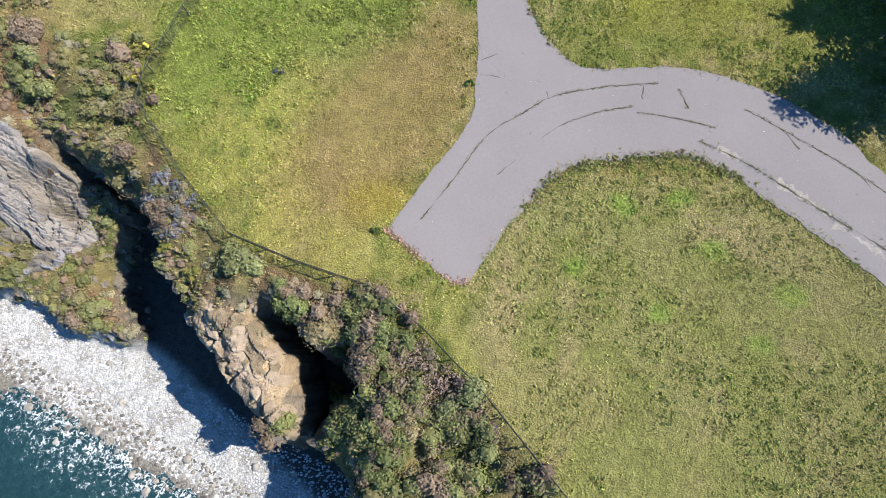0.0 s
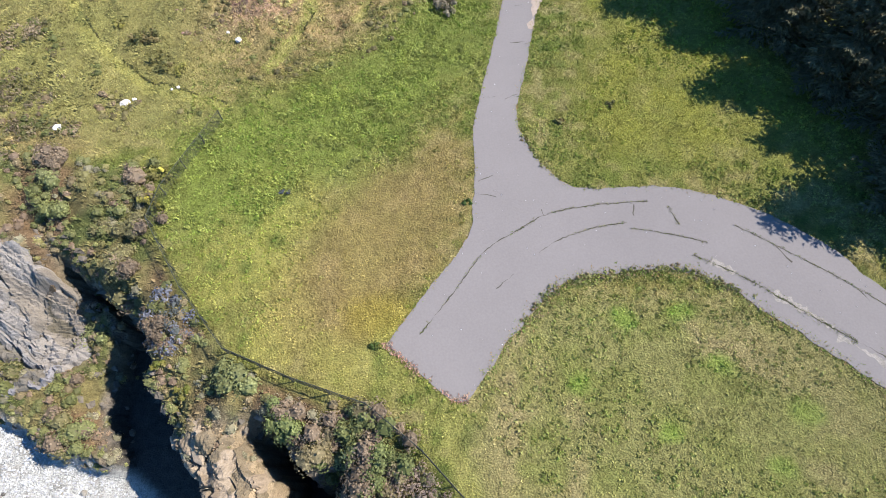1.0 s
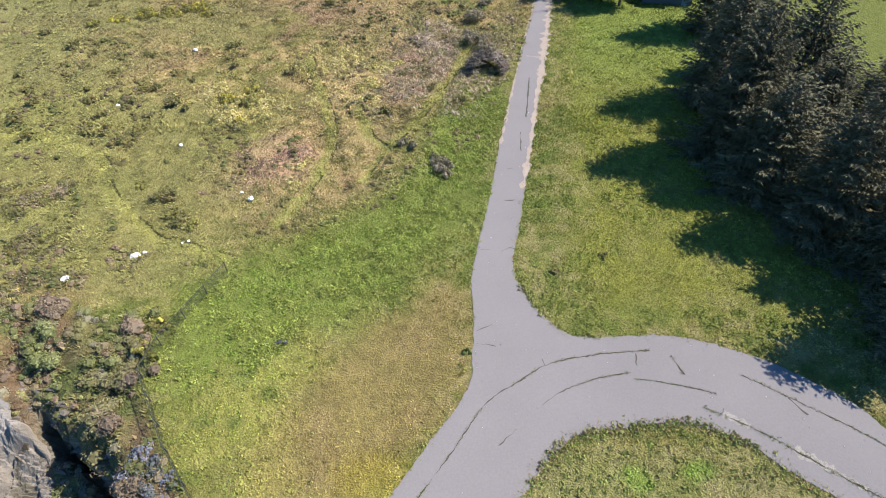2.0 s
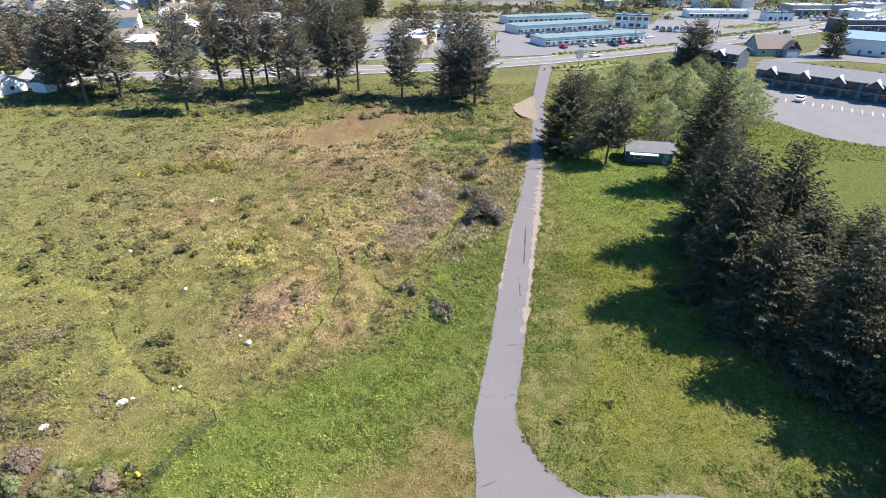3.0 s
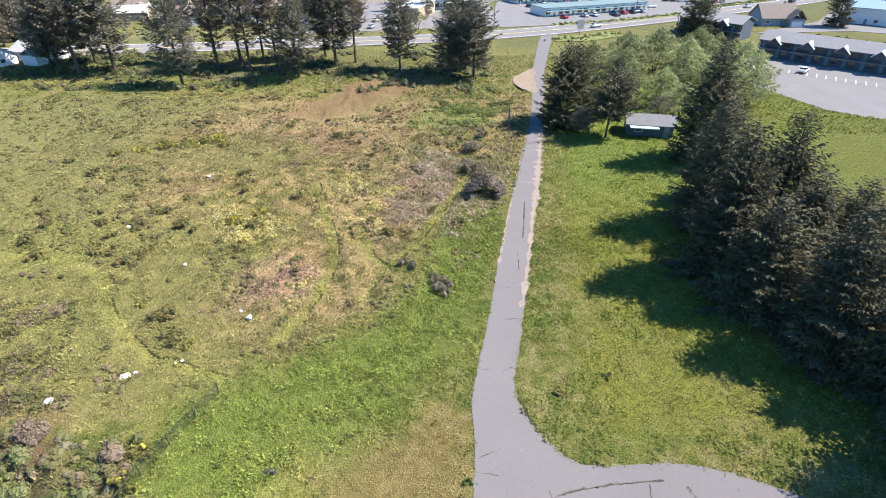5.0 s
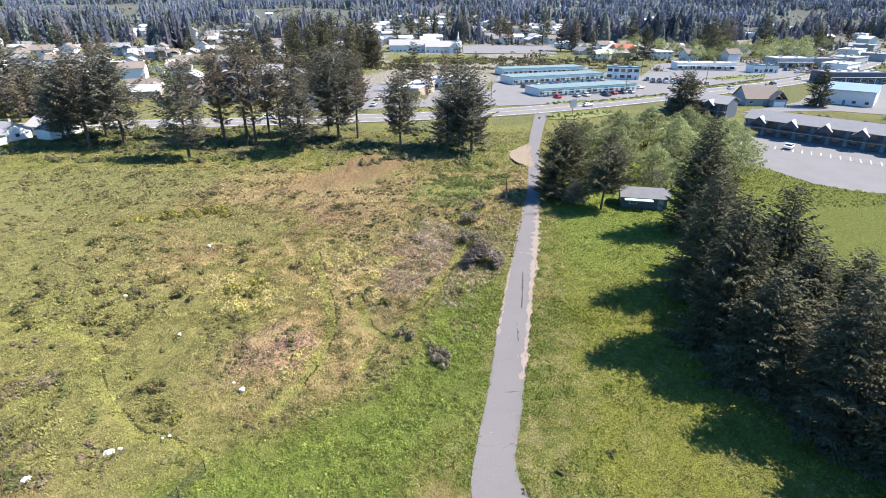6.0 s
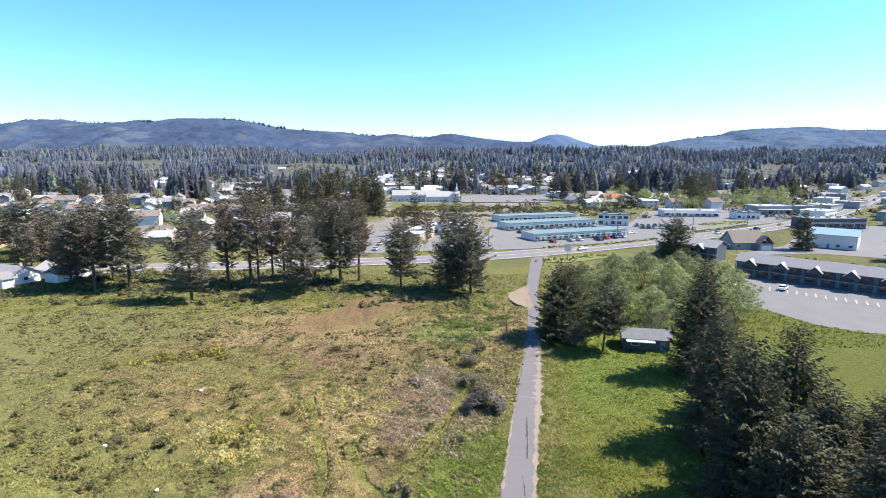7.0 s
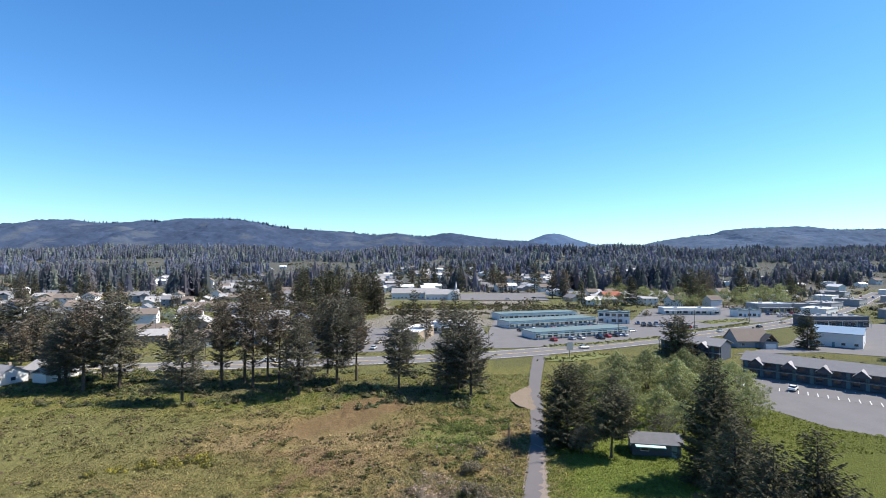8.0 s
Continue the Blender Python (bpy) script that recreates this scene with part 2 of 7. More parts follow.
def leaf_mesh(name, centres, radii, colours, leaves, leaf, rs, material, flat=0.7):
    """Leafy clumps: small quads strewn through a lumpy half ball at each centre."""
    n = len(centres)
    d = rs.normal(0, 1, (n, leaves, 3))
    d /= np.linalg.norm(d, axis=2, keepdims=True)
    d[..., 2] = np.abs(d[..., 2]) * flat + rs.uniform(-0.15, 0.1, (n, leaves))
    q = rs.uniform(0.35, 1.0, (n, leaves, 1)) ** 0.5
    lump = 0.8 + 0.35 * np.sin(3 * np.arctan2(d[..., 1], d[..., 0]) + rs.uniform(0, 6, (n, 1)))[..., None]
    p = centres[:, None, :] + d * q * lump * radii[:, None, None]
    normal = d + rs.normal(0, 0.32, (n, leaves, 3))
    normal /= np.linalg.norm(normal, axis=2, keepdims=True)
    u = np.cross(normal, rs.normal(0, 1, (n, leaves, 3)))
    u /= np.linalg.norm(u, axis=2, keepdims=True) + 1e-6
    v = np.cross(normal, u)
    s = (leaf * rs.uniform(0.55, 1.35, (n, leaves, 1))) * np.ones((n, 1, 1))
    u, v = u * s, v * s * 0.6
    verts = np.stack([p - u, p + v, p + u, p - v], 2).reshape(-1, 3)
    faces = np.arange(len(verts)).reshape(-1, 4)
    col = np.repeat(np.repeat(colours[:, None, :], leaves, 1) * rs.uniform(0.87, 1.14, (n, leaves, 1)), 4, 1).reshape(-1, 3)
    return quick_mesh(name, verts, faces, material, col)


def dome_mesh(name, centres, radii, colours, leaves, leaf, rs, material, flat=0.9):
    """Rounded bushes: a lumpy core under a close coat of leaves that face outwards."""
    n = len(centres)
    bm = bmesh.new()
    bmesh.ops.create_icosphere(bm, subdivisions=1, radius=1)
    cv = np.array([v.co[:] for v in bm.verts])
    cf = np.array([[v.index for v in f.verts] for f in bm.faces])
    bm.free()
    core = cv[None] * (radii[:, None, None] * np.array((0.8, 0.8, 0.74 * flat))) * rs.uniform(0.85, 1.05, (n, len(cv), 1)) + centres[:, None, :]
    cq = cf[None] + (np.arange(n) * len(cv))[:, None, None]
    d = rs.normal(0, 1, (n, leaves, 3))
    d[..., 2] = np.abs(d[..., 2]) - 0.25
    d /= np.linalg.norm(d, axis=2, keepdims=True)
    lump = 0.9 + 0.16 * np.sin(3 * np.arctan2(d[..., 1], d[..., 0]) + rs.uniform(0, 6, (n, 1)))[..., None] + rs.uniform(-0.1, 0.1, (n, leaves, 1))
    p = centres[:, None, :] + d * lump * radii[:, None, None] * np.array((1, 1, flat))
    normal = d + rs.normal(0, 0.3, (n, leaves, 3))
    normal /= np.linalg.norm(normal, axis=2, keepdims=True)
    u = np.cross(normal, rs.normal(0, 1, (n, leaves, 3)))
    u /= np.linalg.norm(u, axis=2, keepdims=True) + 1e-6
    v = np.cross(normal, u)
    s = leaf * rs.uniform(0.6, 1.3, (n, leaves, 1)) * (0.55 + 0.45 * radii[:, None, None])
    u, v = u * s, v * s * 0.7
    lv = np.stack([p - u, p + v, p + u, p - v], 2).reshape(-1, 4, 3)
    tri = np.concatenate([lv[:, (0, 1, 2)], lv[:, (0, 2, 3)]], 0).reshape(-1, 3)
    verts = np.concatenate([core.reshape(-1, 3), tri], 0)
    faces = np.concatenate([cq.reshape(-1, 3), np.arange(len(tri)).reshape(-1, 3) + n * len(cv)], 0)
    lc = (np.repeat(colours[:, None, :], leaves, 1) * rs.uniform(0.8, 1.2, (n, leaves, 1))).reshape(-1, 1, 3)
    lc = np.repeat(lc, 3, 1)
    # core darkened to 0.7 so gaps in the leaf coat look deep
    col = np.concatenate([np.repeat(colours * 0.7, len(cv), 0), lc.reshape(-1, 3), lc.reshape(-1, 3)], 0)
    return quick_mesh(name, verts, faces, material, col)


# ---- the land ----
FENCE = [(-19.9, 32.3), (-23.0, 24.3), (-23.3, 21.3), (-19.2, 15.4), (-15.2, 10.9), (-10.3, 8.9), (-5.1, 7.2), (-1.3, 4.3), (2.5, 0.4), (5.4, -3.1), (7.5, -5.7), (16, -15)]
BRINK = [(-400, 125), (-75, 37), (-50, 31), (-36, 28.5), (-26.5, 27.5), (-23.8, 24.3), *FENCE[2:], (40, -40), (120, -125), (700, -720)]
COAST = [(-3000, 900), (-300, 120), (-120, 45), (-60, 17), (-43, 10.5), (-37.1, 8.3), (-33.7, 6), (-29.3, 5.1), (-28.4, 4.9),
         (-30.1, 8.9), (-29.5, 12.6), (-29.8, 16.4), (-32.6, 17.9), (-34.6, 21.8), (-34.8, 22.9), (-31.9, 20.3), (-27.5, 17.2), (-24.0, 14.9), (-22.4, 13.0),
         (-22.0, 9.7), (-19.7, 7.0), (-18.6, 4.0), (-16.1, 1.5), (-13.8, -0.9), (-12.5, -3.0), (-11.7, -3.0), (-11.8, 0.3), (-12.5, 3.2),
         (-14.3, 5.7), (-13.2, 6.9), (-10.9, 5.4), (-9.0, 3.4), (-8.0, 4.0), (-7.3, 5.0), (-6.2, 4.6), (-6.6, 2.4), (-5.4, 0.2), (-7.8, -1.2), (-9.4, -3.6),
         (-7.3, -5.4), (-6.4, -7.0), (-2, -11), (8, -22), (40, -52), (120, -140), (700, -760)]
LAND = COAST + [(6000, -760), (6000, 6000), (-6000, 6000), (-6000, 900)]
SEA_LEVEL = -14.6


TRAILS = [[(-60, 56), (-47.2, 53.9), (-39.5, 49.6), (-36.0, 43.8), (-30.6, 38.7), (-27.7, 36.7), (-20.5, 34.1)], [(-11.2, 61.0), (-8.8, 54.1), (-6.5, 51.7)], [(5, 82), (1.2, 70.3), (-3.3, 56.8), (-6.5, 51.7), (-9, 46)], [(-20, 75), (-15.5, 62), (-13.5, 54), (-14, 46), (-17, 39)], [(0.7, 7.3), (0.6, 4.9), (1.8, 1.9)]]


def headland_rock(x, y):
    """1 on the bare grey rock west of the cove."""
    return blob(x, y, -36.2, 16.4, 5.6, 3.6, -48, 0.25)


def land_height(x, y):
    wobble = 1.1 * (fbm(x, y, 2.6, 3, 5) - 0.5)
    d = line_distance(x, y, COAST)
    d = np.where(inside(x, y, LAND), d, -d) + wobble
    seaward = line_distance(x, y, BRINK)
    brink_poly = BRINK + [(6000, -720), (6000, 6000), (-6000, 6000), (-6000, 125)]
    seaward = np.where(inside(x, y, brink_poly), 0.0, seaward)
    rough = smooth(0.3, 3.0, seaward)
    top = -0.30 * np.minimum(seaward, 26) + rough * (3.6 * (fbm(x, y, 3.6, 3, 9) - 0.5))
    top = top - 6.0 * blob(x, y, -33, 10, 8.5, 8, 0, 0.4)
    top = np.maximum(top, -10.0 + 1.2 * (fbm(x, y, 3.0, 3, 8) - 0.5))
    w = (x + 30.1) * 0.453 + (y + 3.2) * 0.891
    beach = np.clip(-14.5 + 0.085 * w, -17, -12.6) + 0.25 * (fbm(x, y, 1.6, 3, 31) - 0.5) * smooth(-25, 0, w)
    top = top - 1.2 * np.exp(-np.maximum(d, 0) / 0.9) * rough
    t = smooth(0.0, 1.3, -d)
    z = top * (1 - t) + beach * t
    wild = smooth(30, 40, y - 0.55 * (x + 25)) * smooth(2, 9, 6.5 + 0.26 * (y - 55) - x) * (1 - smooth(128, 140, y))
    hummock = wild * (1.75 * (fbm(x, y, 2.8, 3, 61) - 0.5) + 2.2 * (fbm(x, y, 24, 2, 62) - 0.5))
    plain = hummock + (fbm(x, y, 9.0, 3, 2) - 0.5) * 0.16 * smooth(0.5, 6.0, line_distance(x, y, ROAD_AXIS))
    far = smooth(700, 2500, np.hypot(x, y))
    rise = (60 + 60 * (fbm(x, y, 330, 3, 55) - 0.5)) * smooth(560, 1700, y)
    return z + np.where(seaward > 0, 0, plain) * (1 - far) + rise


ROAD_AXIS = [(39, 201), (26, 147), (19, 103), (11.7, 64), (5.0, 31), (2, 18), (0, 10.5), (3, 10.5), (9, 20), (17.5, 21.5), (26, 17.5), (32, 12), (50, -7)]


def steps(lo, fine_lo, fine_hi, hi, fine, grow):
    mid = list(np.arange(fine_lo, fine_hi + fine, fine))
    up, s = [], fine
    v = mid[-1]
    while v < hi:
        s *= grow
        v += s
        up.append(v)
    down, s, v = [], fine, fine_lo
    while v > lo:
        s *= grow
        v -= s
        down.append(v)
    return np.array(down[::-1] + mid + up)


def land_colour(x, y, z):
    n1, n2, n3 = fbm(x, y, 7.0, 4, 1), fbm(x, y, 2.2, 3, 3), fbm(x, y, 26, 3, 7)
    n4 = fbm(x, y, 1.1, 2, 4)
    xx, yy = x + 3.0 * (n1 - 0.5), y + 3.0 * (fbm(x, y, 6.0, 3, 21) - 0.5)

    def lay(col, base, w):
        w = np.clip(w, 0, 1)[:, None]
        return base * (1 - w) + np.array(col) * w

    c = np.tile(np.array((0.165, 0.178, 0.056)), (len(x), 1))
    c = lay((0.19, 0.175, 0.065), c, smooth(0.42, 0.68, n1))
    c = lay((0.10, 0.135, 0.03), c, smooth(0.52, 0.75, n2) * 0.8)
    c = lay((0.26, 0.235, 0.12), c, 0.65 * smooth(0.56, 0.7, n4))
    c = lay((0.085, 0.12, 0.03), c, 0.65 * smooth(0.44, 0.3, n4))
    # the lawn east of the path, greener
    c = lay((0.185, 0.20, 0.046), c, smooth(0, 6, xx - (4 + yy * 0.16)) * smooth(24, 32, yy) * (1 - smooth(110, 130, yy)) * (0.55 + 0.45 * smooth(0.35, 0.6, n2)))
    c = lay((0.165, 0.22, 0.052), c, 0.85 * smooth(0, 5, xx - (5 + yy * 0.16)) * smooth(52, 84, yy) * (1 - smooth(135, 150, yy)))
    c = lay((0.135, 0.155, 0.036), c, 0.8 * smooth(46, 60, xx) * smooth(20, 40, yy) * (1 - smooth(120, 135, yy)))
    # the round lawn within the bend: dry in its middle
    bend = smooth(0, 4, xx) * smooth(17, 12, yy)
    c = lay((0.215, 0.21, 0.09), c, bend * 0.85)
    c = lay((0.27, 0.235, 0.13), c, bend * 0.85 * smooth(0.42, 0.58, n2) * blob(xx, yy, 16, 7, 17, 11, -20, 0.6))
    c = lay((0.15, 0.18, 0.052), c, bend * 0.6 * smooth(0.52, 0.62, n1))
    for cx, cy in ((13.5, 13.2), (17.6, 14.0), (24.5, 8.0), (9.8, 8.6), (19.5, 10.2), (15.5, 5.2), (22, 3.5)):
        c = lay((0.165, 0.245, 0.05), c, 0.85 * blob(xx, yy, cx, cy, 0.9, 0.8, 0, 0.6))
    # lawn darkened eastwards: the view's brightness falloff put into the grass colour
    c = lay((0.125, 0.142, 0.046), c, 0.55 * smooth(15, 30, xx) * smooth(22, 12, yy))
    # lush strip west of the path
    lush = blob(xx, yy, -9, 34, 18, 7, 38, 0.5) + blob(xx, yy, 3, 56, 12, 4.5, 65, 0.5) + 0.5 * blob(xx, yy, -16, 20, 5, 11, 20, 0.5)
    c = lay((0.145, 0.188, 0.046), c, lush * (0.6 + 0.4 * smooth(0.35, 0.6, n4)))
    c = lay((0.265, 0.265, 0.08), c, 0.75 * blob(xx, yy, -10, 16, 7, 9, 35, 0.6) * smooth(0.35, 0.55, n2))
    # mown patch gone brown
    c = lay((0.215, 0.165, 0.078), c, 0.68 * blob(xx, yy, -4.5, 20.5, 5.0, 10.5, -38, 0.4))
    c = lay((0.22, 0.19, 0.035), c, 0.6 * blob(xx, yy, -4.8, 14.2, 2.2, 1.6, 0, 0.6))
    # heath north-west
    heath = smooth(29, 37, yy - 0.55 * (xx + 25)) * smooth(0.5, 8, (7.5 + 0.30 * (yy - 50)) - xx - 9 * smooth(95, 60, yy) + 1) * (1 - smooth(118, 132, yy - 0.05 * xx))
    hc = np.tile(np.array((0.225, 0.20, 0.088)), (len(x), 1))
    hc = lay((0.175, 0.18, 0.06), hc, 0.8 * smooth(0.45, 0.6, n3))
    hc = lay((0.31, 0.26, 0.12), hc, smooth(0.52, 0.63, n2) * 0.85)
    hc = lay((0.125, 0.13, 0.045), hc, smooth(0.45, 0.33, n4) * 0.6)
    hc = lay((0.17, 0.125, 0.07), hc, smooth(0.55, 0.7, n1) * 0.75)
    hc = lay((0.165, 0.178, 0.07), hc, 0.7 * smooth(-34, -62, xx))
    hc = lay((0.30, 0.25, 0.13), hc, (0.2 + 0.5 * smooth(0.4, 0.6, n2)) * np.maximum(blob(xx, yy, -9, 76, 8, 20, 6, 0.6), blob(xx, yy, -16, 104, 16, 9, 15, 0.6)))
    hc = lay((0.165, 0.18, 0.066), hc, 0.6 * smooth(0.46, 0.56, fbm(x, y, 18, 3, 23)) * smooth(-22, -36, xx))
    for cx, cy, rx, ry, turn, w in ((-20.5, 49.5, 5.5, 4, 40, 0.8), (-23.5, 45.5, 3.5, 2.5, 40, 0.4)):
        hc = lay((0.39, 0.265, 0.19), hc, 1.15 * w * blob(xx, yy, cx, cy, rx, ry, turn, 0.6))
    for cx, cy, rx, ry, turn, col_, w in ((-21, 96, 6, 8, 20, (0.215, 0.165, 0.10), 0.5), (-3, 72, 5, 9, -15, (0.245, 0.19, 0.125), 0.8), (-33, 107, 13, 4.5, 30, (0.26, 0.21, 0.115), 0.6), (-38, 52, 6, 5, 0, (0.27, 0.21, 0.11), 0.6),
                                          (-12, 66, 4, 9, 10, (0.36, 0.31, 0.14), 0.5), (-45, 46, 6, 4, 0, (0.22, 0.16, 0.09), 0.7), (2, 108, 8, 9, -10, (0.17, 0.225, 0.065), 0.8), (-75, 110, 22, 16, 0, (0.165, 0.185, 0.07), 0.6)):
        hc = lay(col_, hc, w * blob(xx, yy, cx, cy, rx, ry, turn, 0.6) * (0.55 + 0.75 * smooth(0.4, 0.58, n2)))
    hc = hc * np.array((1.06, 1.0, 1.12))
    c = c * (1 - heath[:, None]) + hc * heath[:, None]
    c = lay((0.185, 0.19, 0.072), c, 0.85 * smooth(74, 58, yy) * smooth(-16, -26, xx) * smooth(28, 33, yy))
    trail = np.minimum.reduce([line_distance(x, y, q) for q in TRAILS])
    c = lay((0.245, 0.25, 0.085), c, 0.75 * smooth(0.95, 0.45, trail + 0.8 * (n2 - 0.5)))
    # bare mound
    c = lay((0.215, 0.155, 0.088), c, (0.75 + 0.3 * n2) * blob(xx, yy, -21.5, 123, 19, 7.5, 54, 0.35) + 0.6 * blob(xx, yy, -12, 133, 12, 6, 10, 0.5))
    # darker ground under the grove: undergrowth, with the spruces' shade put in
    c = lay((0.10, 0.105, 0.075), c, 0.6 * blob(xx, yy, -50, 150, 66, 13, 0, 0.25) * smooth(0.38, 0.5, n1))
    # coast scrub, rock, shingle
    brink_poly = BRINK + [(6000, -720), (6000, 6000), (-6000, 6000), (-6000, 125)]
    sea = ~inside(x, y, brink_poly)
    sd = np.where(sea, line_distance(x, y, BRINK), 0)
    sc = np.tile(np.array((0.16, 0.145, 0.07)), (len(x), 1))
    sc = lay((0.10, 0.12, 0.045), sc, smooth(0.45, 0.6, n2))
    sc = lay((0.15, 0.10, 0.07), sc, smooth(0.55, 0.7, n1) * 0.8)
    w = smooth(0.2, 1.2, sd)[:, None]
    c = c * (1 - w) + sc * w
    dc = line_distance(x, y, COAST)
    dc = np.where(inside(x, y, LAND), dc, -dc) + 1.1 * (fbm(x, y, 2.6, 3, 5) - 0.5)
    rock = np.maximum(smooth(0.5, -0.2, dc), headland_rock(xx, yy))
    rock = np.maximum(rock, blob(xx, yy, -15.5, 2.5, 3.2, 4.5, 35, 0.4))
    rc = np.tile(np.array((0.17, 0.15, 0.115)), (len(x), 1))
    rc = lay((0.27, 0.26, 0.25), rc, headland_rock(xx, yy))
    # crevices drawn as dark lines in the rock colour
    rc = lay((0.10, 0.09, 0.08), rc, 0.8 * smooth(0.06, 0.01, np.abs(fbm(x * 0.5 + y * 0.95, y * 0.3 - x * 0.25, 1.7, 4, 44) - 0.5)))
    rc = lay((0.35, 0.285, 0.205), rc, np.clip(blob(xx, yy, -15.5, 1.5, 4, 6, 35, 0.5), 0, 1))
    rc = lay((0.2, 0.18, 0.16), rc, smooth(0.5, 0.65, n4))
    w = rock[:, None]
    c = c * (1 - w) + rc * w
    shingle = smooth(-10.8, -12.0, z)
    shc = np.tile(np.array((0.37, 0.395, 0.42)), (len(x), 1))
    shc = lay((0.29, 0.3, 0.31), shc, smooth(0.55, 0.7, n4))
    wline = (x + 30.1) * 0.453 + (y + 3.2) * 0.891
    shc = lay((0.16, 0.16, 0.15), shc, smooth(0.4, -1.6, wline + 2 * (n2 - 0.5)))
    # the cliff's shadow on the beach put into the shingle colour, near black
    shc = lay((0.06, 0.06, 0.062), shc, smooth(0.0, 1.4, wline - 4.0 + 0.25 * (x + 15) + 1.5 * (n1 - 0.5)))
    w = shingle[:, None]
    c = c * (1 - w) + shc * w
    # the town's plain
    town = smooth(150, 170, y - 0.05 * x)
    tc = np.tile(np.array((0.15, 0.16, 0.07)), (len(x), 1))
    tc = lay((0.26, 0.25, 0.23), tc, smooth(0.48, 0.6, fbm(x, y, 60, 4, 12)) * smooth(8, 30, y - np.interp(x, (-330, -142, -54, 0, 66, 129, 205, 312), (150, 167, 181, 192, 219, 255, 305, 401))))
    tc = lay((0.21, 0.205, 0.07), tc, 0.7 * smooth(230, 200, y) * smooth(0.4, 0.6, n1))
    # dark woodland floor far off, greyed by haze put into its colour
    tc = lay((0.10, 0.112, 0.11), tc, 0.9 * smooth(520, 760, y))
    w = town[:, None]
    return (c * (1 - w) + tc * w) * np.array((1.18, 1.12, 1.0))


gx = steps(-4800, -54, 48, 4800, 0.42, 1.09)
gy = steps(-1500, -20, 62, 4800, 0.42, 1.035)
GX, GY = np.meshgrid(gx, gy)
fx_, fy_ = GX.ravel(), GY.ravel()
fz_ = land_height(fx_, fy_)
brow = line_distance(fx_, fy_, COAST)
crag = smooth(2.6, 0.6, brow) * smooth(-13.5, -12.0, fz_)
sx_ = fx_ + crag * 1.1 * (fbm(fx_ + 3.1 * fz_, fy_ - 2.3 * fz_, 1.8, 3, 46) - 0.5)
sy_ = fy_ + crag * 1.1 * (fbm(fx_ - 2.7 * fz_, fy_ + 3.3 * fz_, 1.8, 3, 47) - 0.5)
sz_ = fz_ + crag * 0.5 * (fbm(fx_, fy_, 0.9, 2, 48) - 0.5)
nx, ny = len(gx), len(gy)
idx = np.arange(nx * ny).reshape(ny, nx)
quads = np.stack([idx[:-1, :-1], idx[:-1, 1:], idx[1:, 1:], idx[1:, :-1]], -1).reshape(-1, 4)
ground_mesh = bpy.data.meshes.new("ground")
ground_mesh.from_pydata(np.stack([sx_, sy_, sz_], -1).tolist(), [], quads.tolist())
ground_mesh.materials.append(M_GROUND)
ground_mesh.polygons.foreach_set("use_smooth", (crag[quads[:, 0]] < 0.3).tolist())


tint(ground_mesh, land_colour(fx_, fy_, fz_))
tagged(new("ground", ground_mesh), "grassy headland with heath, rocky brink and shingle beach", "ground", kind="structure")

# ---- the sea ----
m = bpy.data.materials.new("sea_water")
m.use_nodes = True
nt = m.node_tree
bsdf = nt.nodes["Principled BSDF"]
bsdf.inputs["Roughness"].default_value, bsdf.inputs["Specular IOR Level"].default_value = 0.2, 0.3
geo = nt.nodes.new("ShaderNodeNewGeometry")
swell = nt.nodes.new("ShaderNodeTexNoise")
swell.inputs["Scale"].default_value, swell.inputs["Detail"].default_value = 0.35, 6
foam = nt.nodes.new("ShaderNodeTexNoise")
foam.inputs["Scale"].default_value, foam.inputs["Detail"].default_value, foam.inputs["Roughness"].default_value = 1.3, 9, 0.78
shore = nt.nodes.new("ShaderNodeAttribute")
shore.attribute_name = "shore"
for t_ in (swell, foam):
    nt.links.new(geo.outputs["Position"], t_.inputs["Vector"])
add = nt.nodes.new("ShaderNodeMath")
add.operation = "ADD"
lace = nt.nodes.new("ShaderNodeTexNoise")
lace.inputs["Scale"].default_value, lace.inputs["Detail"].default_value, lace.inputs["Distortion"].default_value = 2.0, 5, 0.8
nt.links.new(geo.outputs["Position"], lace.inputs["Vector"])
vein = [nt.nodes.new("ShaderNodeMath") for _ in range(4)]
for k, (op, v) in enumerate((("SUBTRACT", 0.5), ("ABSOLUTE", 0.0), ("MULTIPLY", -1.5), ("ADD", 0.06))):
    vein[k].operation, vein[k].inputs[1].default_value = op, v
    nt.links.new(vein[k - 1].outputs[0] if k else lace.outputs[0], vein[k].inputs[0])
froth = nt.nodes.new("ShaderNodeMath")
froth.operation = "ADD"
nt.links.new(foam.outputs[0], froth.inputs[0])
nt.links.new(vein[3].outputs[0], froth.inputs[1])
nt.links.new(froth.outputs[0], add.inputs[0])
nt.links.new(shore.outputs["Fac"], add.inputs[1])
ramp = nt.nodes.new("ShaderNodeValToRGB")
ramp.color_ramp.elements[0].position, ramp.color_ramp.elements[0].color = 0.40, (0.006, 0.019, 0.021, 1)
ramp.color_ramp.elements[1].position, ramp.color_ramp.elements[1].color = 0.80, (0.5, 0.53, 0.55, 1)
e = ramp.color_ramp.elements.new(0.655)
e.color = (0.012, 0.032, 0.035, 1)
nt.links.new(add.outputs[0], ramp.inputs[0])
nt.links.new(ramp.outputs[0], bsdf.inputs["Base Color"])
bump = nt.nodes.new("ShaderNodeBump")
bump.inputs["Strength"].default_value, bump.inputs["Distance"].default_value = 0.5, 0.3
nt.links.new(swell.outputs[0], bump.inputs["Height"])
nt.links.new(bump.outputs[0], bsdf.inputs["Normal"])
M_SEA = m
